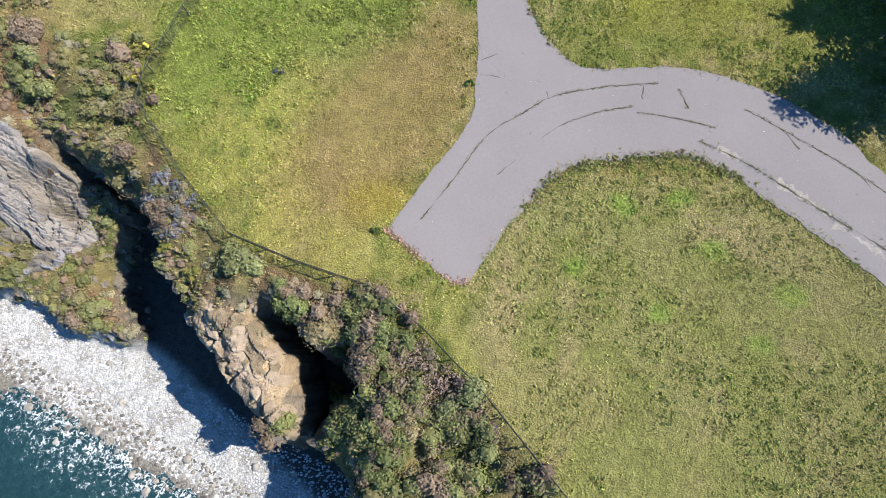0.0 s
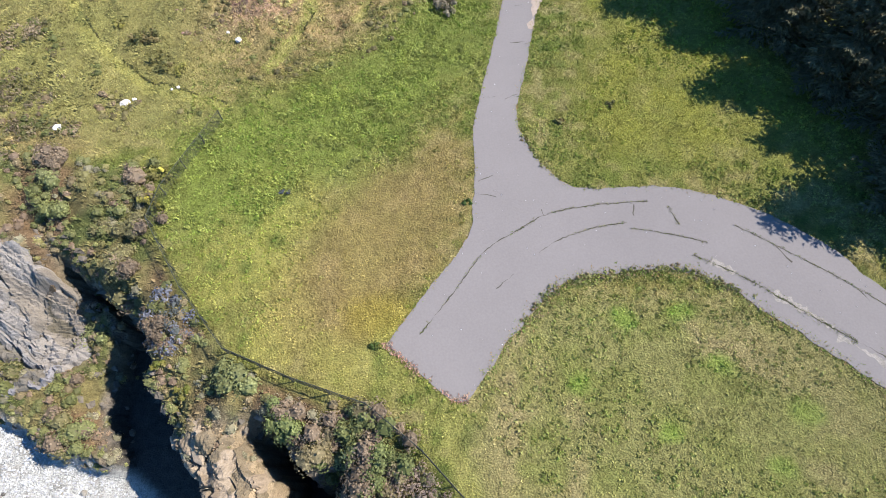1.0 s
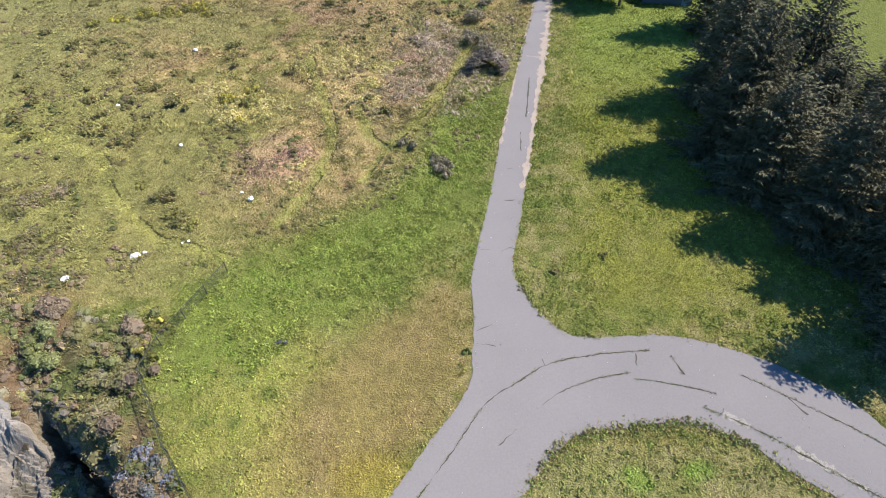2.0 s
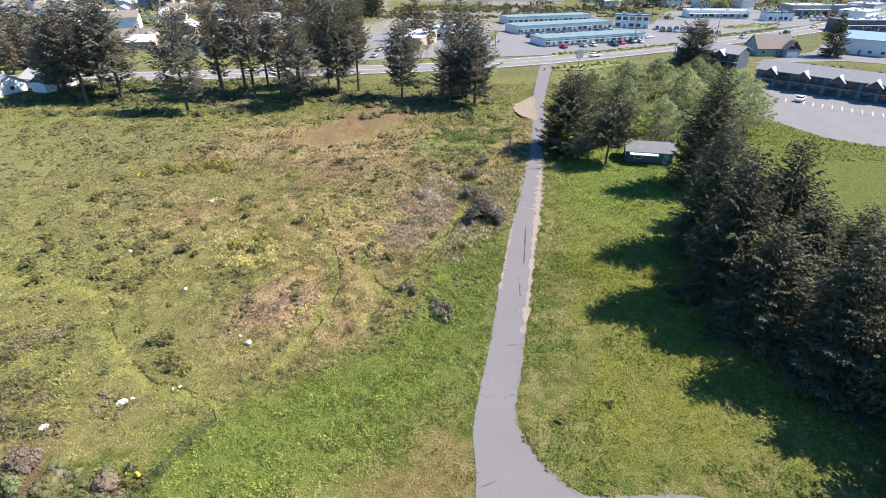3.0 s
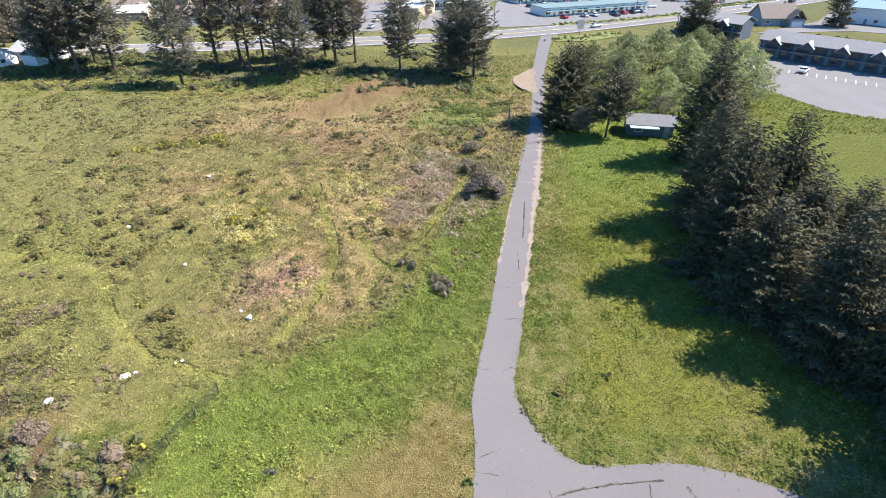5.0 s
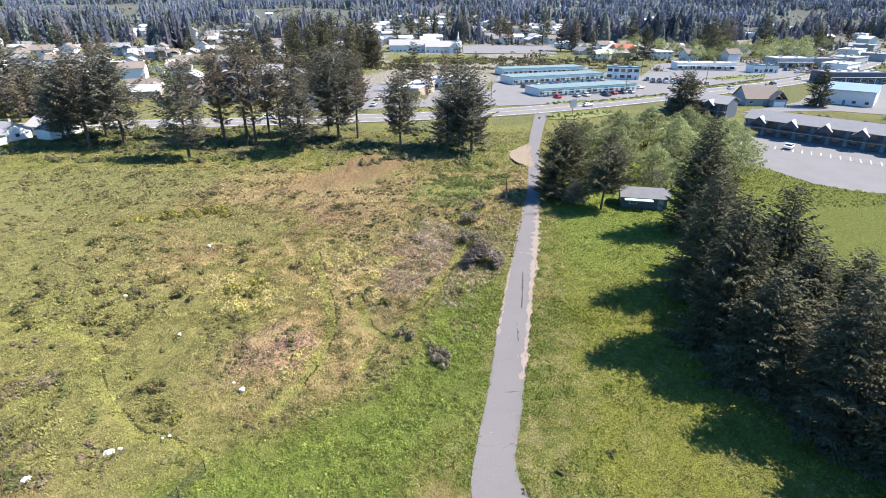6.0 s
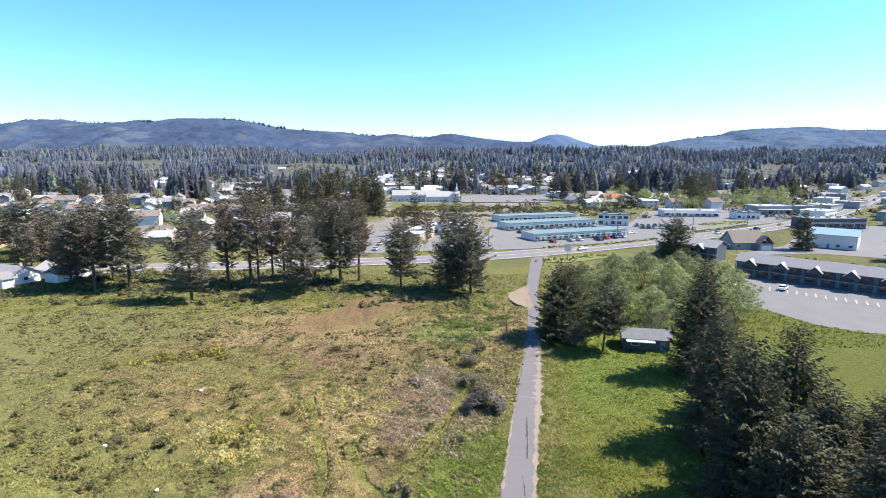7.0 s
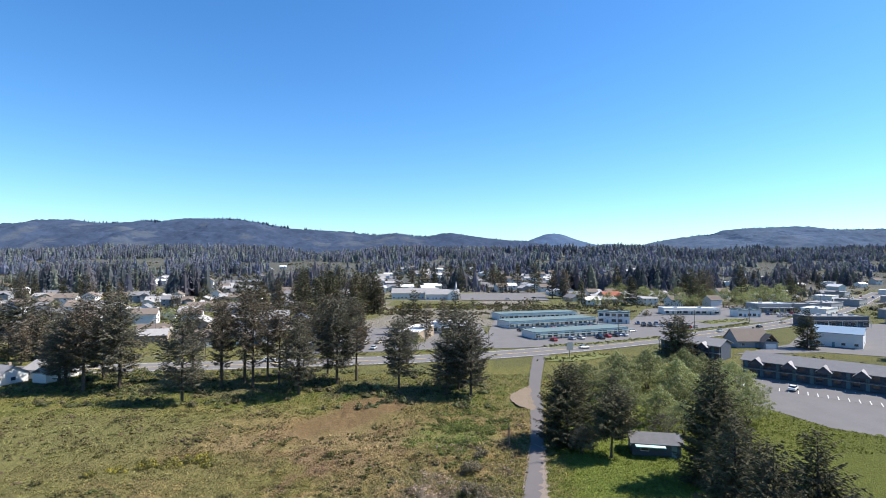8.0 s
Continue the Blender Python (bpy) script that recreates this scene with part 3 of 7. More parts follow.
wx, wy = steps(-4800, -50, -8, 900, 0.7, 1.12), steps(-4800, -20, 12, 1000, 0.7, 1.12)
WX, WY = np.meshgrid(wx, wy)
ux, uy = WX.ravel(), WY.ravel()
uz = SEA_LEVEL + 0.12 * (fbm(ux, uy, 3.0, 3, 41) - 0.5)
widx = np.arange(len(ux)).reshape(len(wy), len(wx))
sea_mesh = bpy.data.meshes.new("water")
sea_mesh.from_pydata(np.stack([ux, uy, uz], -1).tolist(), [], np.stack([widx[:-1, :-1], widx[:-1, 1:], widx[1:, 1:], widx[1:, :-1]], -1).reshape(-1, 4).tolist())
sea_mesh.materials.append(M_SEA)
att = sea_mesh.attributes.new("shore", "FLOAT", "POINT")
wd = (ux + 30.1) * 0.453 + (uy + 3.2) * 0.891
att.data.foreach_set("value", (0.20 * smooth(-9, -0.5, wd) - 0.16 * smooth(-7, -14, wd) + 0.2 * (fbm(ux, uy, 5, 3, 42) - 0.5)).astype(np.float32))
tagged(new("water", sea_mesh), "teal sea breaking in white foam on the shingle", "sea", kind="structure")

# ---- the asphalt path and its turning bend ----
PATH_WEST = [(37.0, 203.5), (32.8, 188), (24.6, 147), (22.0, 129), (17.6, 102.8), (13.5, 84.1), (9.8, 67.6), (7.0, 54.2), (5.2, 44.2), (3.5, 36.4), (2.6, 31.5), (2.6, 27), (2.4, 24.1), (2.2, 21.4), (1.3, 19.3), (0, 17.4), (-1.9, 14.8), (-4.1, 11.5)]
PATH_END = [(-4.1, 11.5), (-1.8, 9.6), (0.6, 7.7), (1.7, 7.7)]
BEND_INNER = [(1.7, 7.7), (2.9, 9.3), (4.2, 11.2), (5.9, 13.3), (8.5, 16), (10.9, 16.9), (13.6, 17.3), (17.9, 17.5), (21.1, 16.3), (23.5, 14.2), (26.4, 11.9), (30.2, 8.5), (38, 1.5), (48, -9)]
BEND_OUTER = [(53, -4), (42, 7.5), (33.1, 15.9), (30.6, 19.2), (27.8, 21.5), (25.1, 23.2), (21.3, 24.7), (17.6, 25.3), (12.4, 25.1), (10.1, 25.6), (8.2, 27.9), (6.9, 30.7), (6.6, 33.7), (7.8, 39.1), (8.9, 44.6), (10.4, 51.7), (13, 64.3), (16.6, 81.8), (20.2, 102.8), (25.2, 129), (28.0, 147), (37.4, 188), (44.5, 204.5)]


def sheet(name, outline, z, material, thick=0.08):
    """A flat slab with that outline, its top at z."""
    bm = bmesh.new()
    vs = [bm.verts.new((p[0], p[1], z)) for p in outline]
    es = [bm.edges.new((vs[i], vs[(i + 1) % len(vs)])) for i in range(len(vs))]
    bmesh.ops.triangle_fill(bm, use_beauty=True, edges=es)
    bmesh.ops.recalc_face_normals(bm, faces=bm.faces)
    if sum(f.normal.z for f in bm.faces) < 0:
        bmesh.ops.reverse_faces(bm, faces=bm.faces)
    low = [bm.verts.new((v.co.x, v.co.y, z - thick)) for v in vs]
    n = len(vs)
    for i in range(n):
        bm.faces.new((vs[i], vs[(i + 1) % n], low[(i + 1) % n], low[i]))
    return part(name, bm, material)


rng = random.Random(4)
outline = []
for side in (PATH_WEST, PATH_END, BEND_INNER, BEND_OUTER):
    pts = curve_points(side, 0.35)
    sway = 0.22 if side is BEND_INNER else 0.1
    outline += [(p.x + rng.uniform(-0.06, 0.06) + sway * noise.noise(p * 0.8), p.y + rng.uniform(-0.06, 0.06) + sway * noise.noise(p * 0.9 + Vector((9, 4, 2)))) for p in pts[:-1]]
tagged(sheet("path", outline, 0.045, M_ASPHALT, 0.2), "pale grey cracked asphalt path with a wide bend", "path", kind="structure")


# ---- trees ----
def trunk_bmesh(height, radius, lean=0.0, sides=7, rings=6):
    bm = bmesh.new()
    loops = []
    for i in range(rings + 1):
        t = i / rings
        r = radius * (1 - t) ** 0.8 + 0.02
        loops.append([bm.verts.new((r * math.cos(a) + lean * t * t, r * math.sin(a), height * t)) for a in [2 * math.pi * k / sides for k in range(sides)]])
    for a, b in zip(loops[:-1], loops[1:]):
        for k in range(sides):
            bm.faces.new((a[k], a[(k + 1) % sides], b[(k + 1) % sides], b[k]))
    return bm


def limb(bm, a, b, r):
    """A thin three-sided limb from a to b."""
    way = (b - a).normalized()
    side = way.cross(Vector((0.3, 0.2, 1))).normalized()
    up = side.cross(way)
    ring = [bm.verts.new(a + r * (math.cos(k * 2.1) * side + math.sin(k * 2.1) * up)) for k in range(3)]
    tip = bm.verts.new(b)
    for k in range(3):
        bm.faces.new((ring[k], ring[(k + 1) % 3], tip))


def conifer_meshes(name, height, spread, seed, bare=0.12, whorls=26, sparse=0.0, needles=M_SPRUCE, lean=0.0, shape=0.85, lift=0.0, spray=0.55, low=0.75, dead=0.0, ragged=0.16):
    """Trunk, limbs and crown of a spruce, as meshes: boughs carry side shoots, and the shoots carry needle sprays."""
    q = np.random.RandomState(seed)
    trunk = trunk_bmesh(height * 0.97, height * 0.014 + 0.05, lean)
    limbs = bmesh.new()
    clumps, grow = [], []
    for w in range(whorls):
        t = min(max(bare + (1 - bare) * (w + q.uniform(-0.4, 0.4)) / whorls, 0.03), 0.985)
        u = max(0.0, (t - bare) / (1 - bare))
        reach = spread * ((1 - u) ** shape * (low + (1 - low) * min(1.0, u * 3.2)) + 0.035) * q.uniform(1 - ragged, 1 + ragged)
        count = 7 if u < 0.7 else 5
        start = q.uniform(0, 6.28)
        for k in range(count):
            if q.uniform() < sparse:
                continue
            a = start + 2 * math.pi * k / count + q.uniform(-0.35, 0.35)
            long = reach * q.uniform(0.68, 1.12) * (1 + 0.16 * math.sin(2 * a + seed) + 0.1 * math.sin(3 * a + 5 * t + seed))
            out, side = np.array((math.cos(a), math.sin(a), 0.0)), np.array((-math.sin(a), math.cos(a), 0.0))
            base = np.array((lean * t * t, 0.0, height * t))
            rise, curl = -0.22 + 0.75 * u + lift + q.uniform(-0.1, 0.1), 0.22 + q.uniform(-0.08, 0.12)

            def on_bough(v):
                return base + np.multiply.outer(v, out) * long + np.multiply.outer(rise * v + curl * v * v, (0, 0, 1.0)) * long
            bald = q.uniform() < dead * (1 - u)
            if u < 0.85:
                mid, tip = on_bough(np.array((0.55, 1.0 if bald else 0.93)))
                limb(limbs, Vector(base), Vector(mid), 0.02 + 0.0016 * height)
                limb(limbs, Vector(base).lerp(Vector(mid), 0.9), Vector(tip), 0.012 + 0.001 * height)
            if bald:
                continue
            shoots = max(3, int(2.1 * long / spray))
            v = np.linspace(0.16 + 0.1 * (u < 0.5), 1.0, shoots) + q.uniform(-0.03, 0.03, shoots)
            length = long * 0.44 * (1.06 - v) * q.uniform(0.55, 1.15, shoots) + 0.25 * spray
            sign = np.where(np.arange(shoots) % 2, 1.0, -1.0)
            way = out * q.uniform(0.45, 0.8, (shoots, 1)) + side * (sign * q.uniform(0.55, 1.0, shoots))[:, None] + np.outer(q.uniform(-0.28, 0.25, shoots), (0, 0, 1))
            way /= np.linalg.norm(way, axis=1, keepdims=True)
            steps_ = np.maximum(1, np.ceil(length / (0.55 * spray)).astype(int))
            which = np.repeat(np.arange(shoots), steps_)
            along_ = (np.concatenate([np.arange(n) for n in steps_]) + q.uniform(0.1, 0.9, len(which))) / steps_[which]
            p = on_bough(np.minimum(v[which], 1.0)) + way[which] * (length[which] * along_)[:, None]
            p[:, 2] -= 0.10 * length[which] * along_
            clumps.append(p)
            grow.append(way[which] + 0.55 * out)
    p, d = np.concatenate(clumps), np.concatenate(grow)
    p, d = np.repeat(p, 2, 0), np.repeat(d, 2, 0)
    n = len(p)
    d = d + q.normal(0, 0.45, (n, 3)) * (1, 1, 0.8)
    d /= np.linalg.norm(d, axis=1, keepdims=True)
    across = np.cross(d, q.normal(0, 0.55, (n, 3)) + (0, 0, 1))
    across /= np.linalg.norm(across, axis=1, keepdims=True) + 1e-6
    size = (spray * q.uniform(0.6, 1.25, n))[:, None]
    wide = across * size * q.uniform(0.14, 0.26, (n, 1))
    tail, tip = p - d * size * 0.35, p + d * size * 0.65 - np.array((0, 0, 0.12)) * size
    body = p + np.array((0, 0, 0.05)) * size
    verts = np.stack([tail, body + wide, tip, body - wide], 1).reshape(-1, 3)
    return trunk, limbs, quick_mesh("crown", verts, np.arange(4 * n).reshape(-1, 4), needles)


def conifer(name, label, category, group, m, height, spread, seed, **shape):
    trunk, limbs, crown = conifer_meshes(name, height, spread, seed, **shape)
    root = thing(name, m, label, category, group)
    part("trunk", trunk, M_BARK, root)
    tagged(part("branchwork", limbs, M_BARK, root), kind="stuff")
    part_mesh("crown", crown, root)
    return root


def broadleaf(name, label, category, group, m, height, spread, seed, leaves=M_ALDER, clumps=120, size=0.5, stems=3, per=26, flat=0.75):
    """A bushy tree: several leaning stems, limbs, and leaf clumps with gaps."""
    r = random.Random(seed)
    root = thing(name, m, label, category, group)
    wood = bmesh.new()
    verts, faces = [], []
    feet = []
    for s in range(stems):
        a = r.uniform(0, 6.28)
        foot = Vector((math.cos(a), math.sin(a), 0)) * spread * 0.10 * r.random()
        knee = foot + Vector((math.cos(a) * spread * 0.35, math.sin(a) * spread * 0.35, height * r.uniform(0.5, 0.7)))
        limb(wood, foot, knee, 0.012 * height + 0.03)
        feet.append(knee)
    for c in range(clumps):
        a, q = r.uniform(0, 6.28), math.sqrt(r.random())
        zz = r.random()
        rim = math.sqrt(max(0.05, 1 - (2 * zz - 0.75) ** 2 * 0.62))
        lump = 0.75 + 0.35 * math.sin(3 * a + seed) * math.cos(2.3 * zz * 3 + seed)
        rad = spread * rim * q * lump
        centre = Vector((math.cos(a) * rad, math.sin(a) * rad, height * (0.22 + flat * zz * (1 - 0.35 * q))))
        if c % 4 == 0:
            limb(wood, r.choice(feet) * r.uniform(0.5, 1), centre, 0.03)
        cs = size * r.uniform(1.0, 2.2)
        for k in range(per):
            d = Vector((r.gauss(0, 1), r.gauss(0, 1), r.gauss(0, 0.7)))
            d = d.normalized() * cs * r.uniform(0.4, 1.0)
            p = centre + d
            facing = (d.normalized() + Vector((r.gauss(0, 0.35), r.gauss(0, 0.35), 0.35 + r.gauss(0, 0.35)))).normalized()
            u = facing.cross(Vector((r.gauss(0, 1), r.gauss(0, 1), r.gauss(0, 1)))).normalized() * size * r.uniform(0.2, 0.45)
            v = u.cross(facing).normalized() * u.length * 0.62
            i = len(verts)
            verts += [tuple(p - u), tuple(p + v), tuple(p + u), tuple(p - v)]
            faces.append((i, i + 1, i + 2, i + 3))
    tagged(part("branchwork", wood, M_BARK, root), kind="stuff")
    part_mesh("crown", mesh_of("crown", verts, faces, leaves), root)
    return root


def at(x, y, turn=0.0, size=1.0, z=0.0):
    return Matrix.Translation((x, y, z)) @ Matrix.Rotation(turn, 4, "Z") @ Matrix.Scale(size, 4)


def put(ob, x, y, turn, size, z=0.0, tall=1.0, lean=0.0):
    """A copy of a tree, turned and sized."""
    c = copy_thing(ob, Matrix.Translation((x, y, z)) @ Matrix.Rotation(turn, 4, "Z") @ Matrix.Rotation(lean, 4, "X"))
    c.scale = (size, size, size * tall)
    return c



# ---- the stand of spruces beside the lawn ----
STAND = "spruces beside the lawn"
near = [conifer("spruce_tree", "dark green sitka spruce with drooping tiers on the lawn", "tree", STAND, at(35.0, 62.5), 18.0, 6.0, 11, whorls=38, bare=0.03, shape=0.72, low=0.9, spray=0.5),
        conifer("spruce_tree", "dark green sitka spruce with a broad crown on the lawn", "tree", STAND, at(32.0, 50.5), 18.5, 5.8, 12, whorls=40, bare=0.03, shape=0.62, low=0.9, spray=0.5),
        conifer("spruce_tree", "tall dark sitka spruce with a narrow tip on the lawn", "tree", STAND, at(44.3, 85), 20.3, 6.6, 13, whorls=40, bare=0.04, shape=0.7, low=0.85, spray=0.55)]
for k, (x, y, h, turn, wide) in enumerate(((41.3, 57.5, 17.6, 1.0, 1.0), (33.2, 44.5, 13.4, 2.0, 1.25), (36.3, 38.0, 16.2, 3.0, 1.05), (40.5, 31.8, 15.5, 4.0, 1.1), (38.0, 23.8, 15.0, 0.5, 1.1),
                                           (40.5, 50.5, 13.5, 2.6, 1.2), (44.5, 42.0, 14.5, 5.6, 1.1), (47, 34, 15.0, 0.9, 1.1), (45.5, 27, 15.0, 3.9, 1.1), (41.5, 70, 13.0, 1.4, 1.15), (47.5, 52, 12.0, 3.3, 1.2))):
    c = put(near[k % 2], x, y, turn, wide * h / (18.0, 18.5)[k % 2])
    c.scale[2] = h / (18.0, 18.5)[k % 2]
COPSE = "trees beside the cottage"
conifer("spruce_tree", "squat dark spruce beside the path", "tree", COPSE, at(25.2, 104.5), 15.4, 7.2, 31, whorls=34, bare=0.02, shape=0.55, low=0.9, lift=0.1, spray=0.55)
conifer("pine_tree", "flat-crowned dark pine with a leaning trunk beside the cottage", "tree", COPSE, at(31.2, 96.0), 12.0, 5.2, 32, whorls=22, bare=0.3, shape=0.4, lean=1.6, lift=0.15, spray=0.5, sparse=0.1)
broadleaf("grey_willow", "grey-green willow bush under the trees", "bush", COPSE, at(26.4, 98.0), 6.0, 3.4, 33, leaves=M_SPRUCE_GREY, clumps=150, size=0.36, per=30)
conifer("spruce_tree", "dark spruce standing behind the cottage", "tree", COPSE, at(36.0, 110), 12.5, 4.6, 34, whorls=24, bare=0.06, spray=0.55)
broadleaf("grey_willow", "grey leafless willow behind the cottage", "bush", COPSE, at(44.5, 104.5), 6.5, 4.6, 38, leaves=M_SPRUCE_GREY, clumps=110, size=0.34, per=22)
conifer("spruce_tree", "broad dark spruce beside the motel", "tree", COPSE, at(87, 192), 16, 7.5, 35, whorls=24, bare=0.05, shape=0.55, spray=0.8)
conifer("spruce_tree", "pointed dark spruce before the blue-roofed hall", "tree", COPSE, at(150, 214), 17, 6.2, 36, whorls=24, bare=0.04, spray=0.8)
conifer("spruce_tree", "dark spruce beside the parking lot", "tree", COPSE, at(171, 190), 17, 6.0, 37, whorls=22, bare=0.05, spray=0.8)
ALDERS = "alder thicket beyond the lawn"
alder = [broadleaf("alder_tree", "light green bushy alder in spring leaf", "tree", ALDERS, at(43, 126), 11.0, 7.0, 41, clumps=280, size=0.42, per=32),
         broadleaf("alder_tree", "olive bushy alder with open twigs", "tree", ALDERS, at(55, 122), 10.5, 6.5, 42, clumps=260, size=0.4, per=30)]
for k, (x, y, size) in enumerate(((37, 134, 0.95), (48, 138, 1.1), (60, 133, 1.05), (69, 127, 0.9), (58, 147, 1.05), (68, 141, 1.05), (77, 138, 0.9), (48, 115, 0.85), (60, 113, 0.8), (68, 116, 0.8), (72, 155, 0.95), (62, 158, 0.9), (51, 152, 0.9), (80, 150, 0.8), (40, 118, 0.75), (82, 164, 0.7), (56, 104, 0.65), (64, 123, 0.95), (50, 108, 0.7), (75, 128, 0.8))):
    put(alder[k % 2], x, y, k * 1.3, 1.2 * size, tall=0.86)

# ---- the grove along the road ----
GROVE = "tall spruces along the road"
GROVE_HEIGHTS = (23.0, 23.5, 19.0, 23.0, 21.0)
grove = [conifer("shore_spruce", "tall greyish spruce with a bare lower trunk beside the road", "tree", GROVE, at(-64.8, 132.0), 23.0, 7.2, 21, whorls=32, bare=0.15, sparse=0.18, needles=M_SPRUCE_GREY, shape=0.55, lift=0.14, low=0.6, dead=0.35, ragged=0.3, spray=0.72),
         conifer("shore_spruce", "tall dark spruce with an open crown beside the road", "tree", GROVE, at(-61, 146.7), 23.5, 6.0, 22, whorls=30, bare=0.26, sparse=0.25, needles=M_SPRUCE_WARM, shape=0.4, lift=0.25, low=0.45, dead=0.3, ragged=0.32, spray=0.72),
         conifer("shore_spruce", "dark green spruce with a rounded crown beside the road", "tree", GROVE, at(-11.7, 147.5), 19, 6.8, 23, whorls=28, bare=0.2, sparse=0.1, needles=M_SPRUCE_GREY, shape=0.42, lift=0.22, low=0.5, ragged=0.2, spray=0.72),
         conifer("shore_spruce", "tall brownish spruce with a bare trunk and thin crown", "tree", GROVE, at(-51, 155), 23.0, 5.4, 24, whorls=28, bare=0.34, sparse=0.3, needles=M_SPRUCE_WARM, shape=0.38, lift=0.28, low=0.4, dead=0.35, ragged=0.35, spray=0.72),
         conifer("shore_spruce", "dark green many-stemmed spruce beside the road", "tree", GROVE, at(8.0, 138.5), 21, 6.0, 25, whorls=30, bare=0.16, sparse=0.24, needles=M_SPRUCE_GREY, shape=0.5, lift=0.12, low=0.65, ragged=0.25, spray=0.7)]
for x, y, h, w, k in ((-97, 143, 24, 1.05, 1), (-89, 146, 25, 1.1, 0), (-104, 146, 20, 1.1, 0), (-57, 153, 25, 1.0, 3), (-37.7, 140.0, 19, 1.15, 0), (-30, 152, 23, 1.0, 2), (-25.0, 156, 21, 1.0, 3), (1.5, 140, 16, 1.1, 4), (5, 146, 20, 1.05, 2),
                      (-43, 158, 22, 1.0, 3), (-73, 155, 21, 0.9, 3), (-46, 150, 20, 1.0, 1), (-35, 163, 23, 0.9, 1), (-100, 156, 21, 1.0, 2), (-52.5, 147, 22, 1.0, 1), (-66, 158, 23, 0.9, 3), (-110, 152, 18, 1.1, 4), (-163, 205, 23, 1.2, 4), (-172, 200, 22, 1.2, 4), (-157, 212, 18, 1.2, 4)):
    c = put(grove[k], x, y, x * 1.7, 1.08 * w * h / GROVE_HEIGHTS[k])
    c.scale[2] = 1.06 * h / GROVE_HEIGHTS[k]

# ---- the fence at the brink ----
fence = thing("fence", Matrix.Identity(4), "dark wire-mesh fence on metal posts along the brink", "fence")
posts = []
for a, b in zip(FENCE[:-1], FENCE[1:]):
    bays = max(1, round(math.dist(a, b) / 2.6))
    posts += [Vector((a[0] + (b[0] - a[0]) * k / bays, a[1] + (b[1] - a[1]) * k / bays, 0)) for k in range(bays)]
posts.append(Vector((*FENCE[-1], 0)))
for a, b in zip(posts[:-1], posts[1:]):
    za, zb = [float(land_height(np.array([q.x]), np.array([q.y]))[0]) for q in (a, b)]
    za, zb = max(za, -0.3), max(zb, -0.3)
    way = (b - a).normalized()
    bm = bmesh.new()
    bmesh.ops.create_cone(bm, cap_ends=True, segments=7, radius1=0.045, radius2=0.04, depth=1.5, matrix=Matrix.Translation((a.x, a.y, za + 0.65)))
    part("post", bm, M_WIRE, fence)
    bm = bmesh.new()
    length = (b - a).length
    bmesh.ops.create_cone(bm, cap_ends=True, segments=6, radius1=0.025, radius2=0.025, depth=length,
                          matrix=Matrix.Translation(((a.x + b.x) / 2, (a.y + b.y) / 2, (za + zb) / 2 + 1.32)) @ way.to_track_quat("Z", "Y").to_matrix().to_4x4())
    part("top_rail", bm, M_WIRE, fence)
    bm = bmesh.new()
    n = max(3, int(length / 0.16))
    for k in range(-8, n):
        for lean in (1, -1):
            u0, u1 = k / n, (k + 8) / n
            if lean < 0:
                u0, u1 = u1, u0
            pts = []
            for u, h in ((u0, 0.02), (u1, 1.3)):
                pts.append((u, h))
            (ua, ha), (ub, hb) = pts
            for end in (0, 1):
                lo, hi = (0.0, 1.0)
                if ua != ub:
                    if ua < lo:
                        ha, ua = ha + (hb - ha) * (lo - ua) / (ub - ua), lo
                    if ua > hi:
                        ha, ua = ha + (hb - ha) * (hi - ua) / (ub - ua), hi
                    if ub < lo:
                        hb, ub = hb + (ha - hb) * (lo - ub) / (ua - ub), lo
                    if ub > hi:
                        hb, ub = hb + (ha - hb) * (hi - ub) / (ua - ub), hi
            p, q = a.lerp(b, ua), a.lerp(b, ub)
            p.z, q.z = za + (zb - za) * ua + ha, za + (zb - za) * ub + hb
            t_ = Vector((0, 0, 0.014))
            s_ = Vector((-way.y, way.x, 0)) * 0.007
            f = [bm.verts.new(v) for v in (p - t_, q - t_, q + t_ + s_, p + t_ + s_)]
            bm.faces.new(f)
    part("wire_mesh", bm, M_WIRE, fence)

# ---- cracks of the path, with weeds ----
def ribbon(name, points, width, z, material, parent=None, step=0.4, jitter=0.05, seed=1, label=""):
    r = random.Random(seed)
    pts = curve_points(points, step)
    bm = bmesh.new()
    rows = []
    for i, p in enumerate(pts):
        a, b = pts[max(i - 1, 0)], pts[min(i + 1, len(pts) - 1)]
        n = Vector((-(b - a).y, (b - a).x, 0)).normalized()
        c = p + n * r.uniform(-jitter, jitter)
        w = width * (max(0.12, r.uniform(0.6, 1.3) * (0.75 + 1.5 * noise.noise(p * 0.9 + Vector((seed, 0, 0))))) if jitter else 1)
        rows.append((bm.verts.new((c.x + n.x * w / 2, c.y + n.y * w / 2, z)), bm.verts.new((c.x - n.x * w / 2, c.y - n.y * w / 2, z))))
    for (a, b), (c, d) in zip(rows[:-1], rows[1:]):
        bm.faces.new((a, b, d, c))
    bm.normal_update()
    if sum(f.normal.z for f in bm.faces) < 0:
        bmesh.ops.reverse_faces(bm, faces=bm.faces)
    return part(name, bm, material, parent, label)


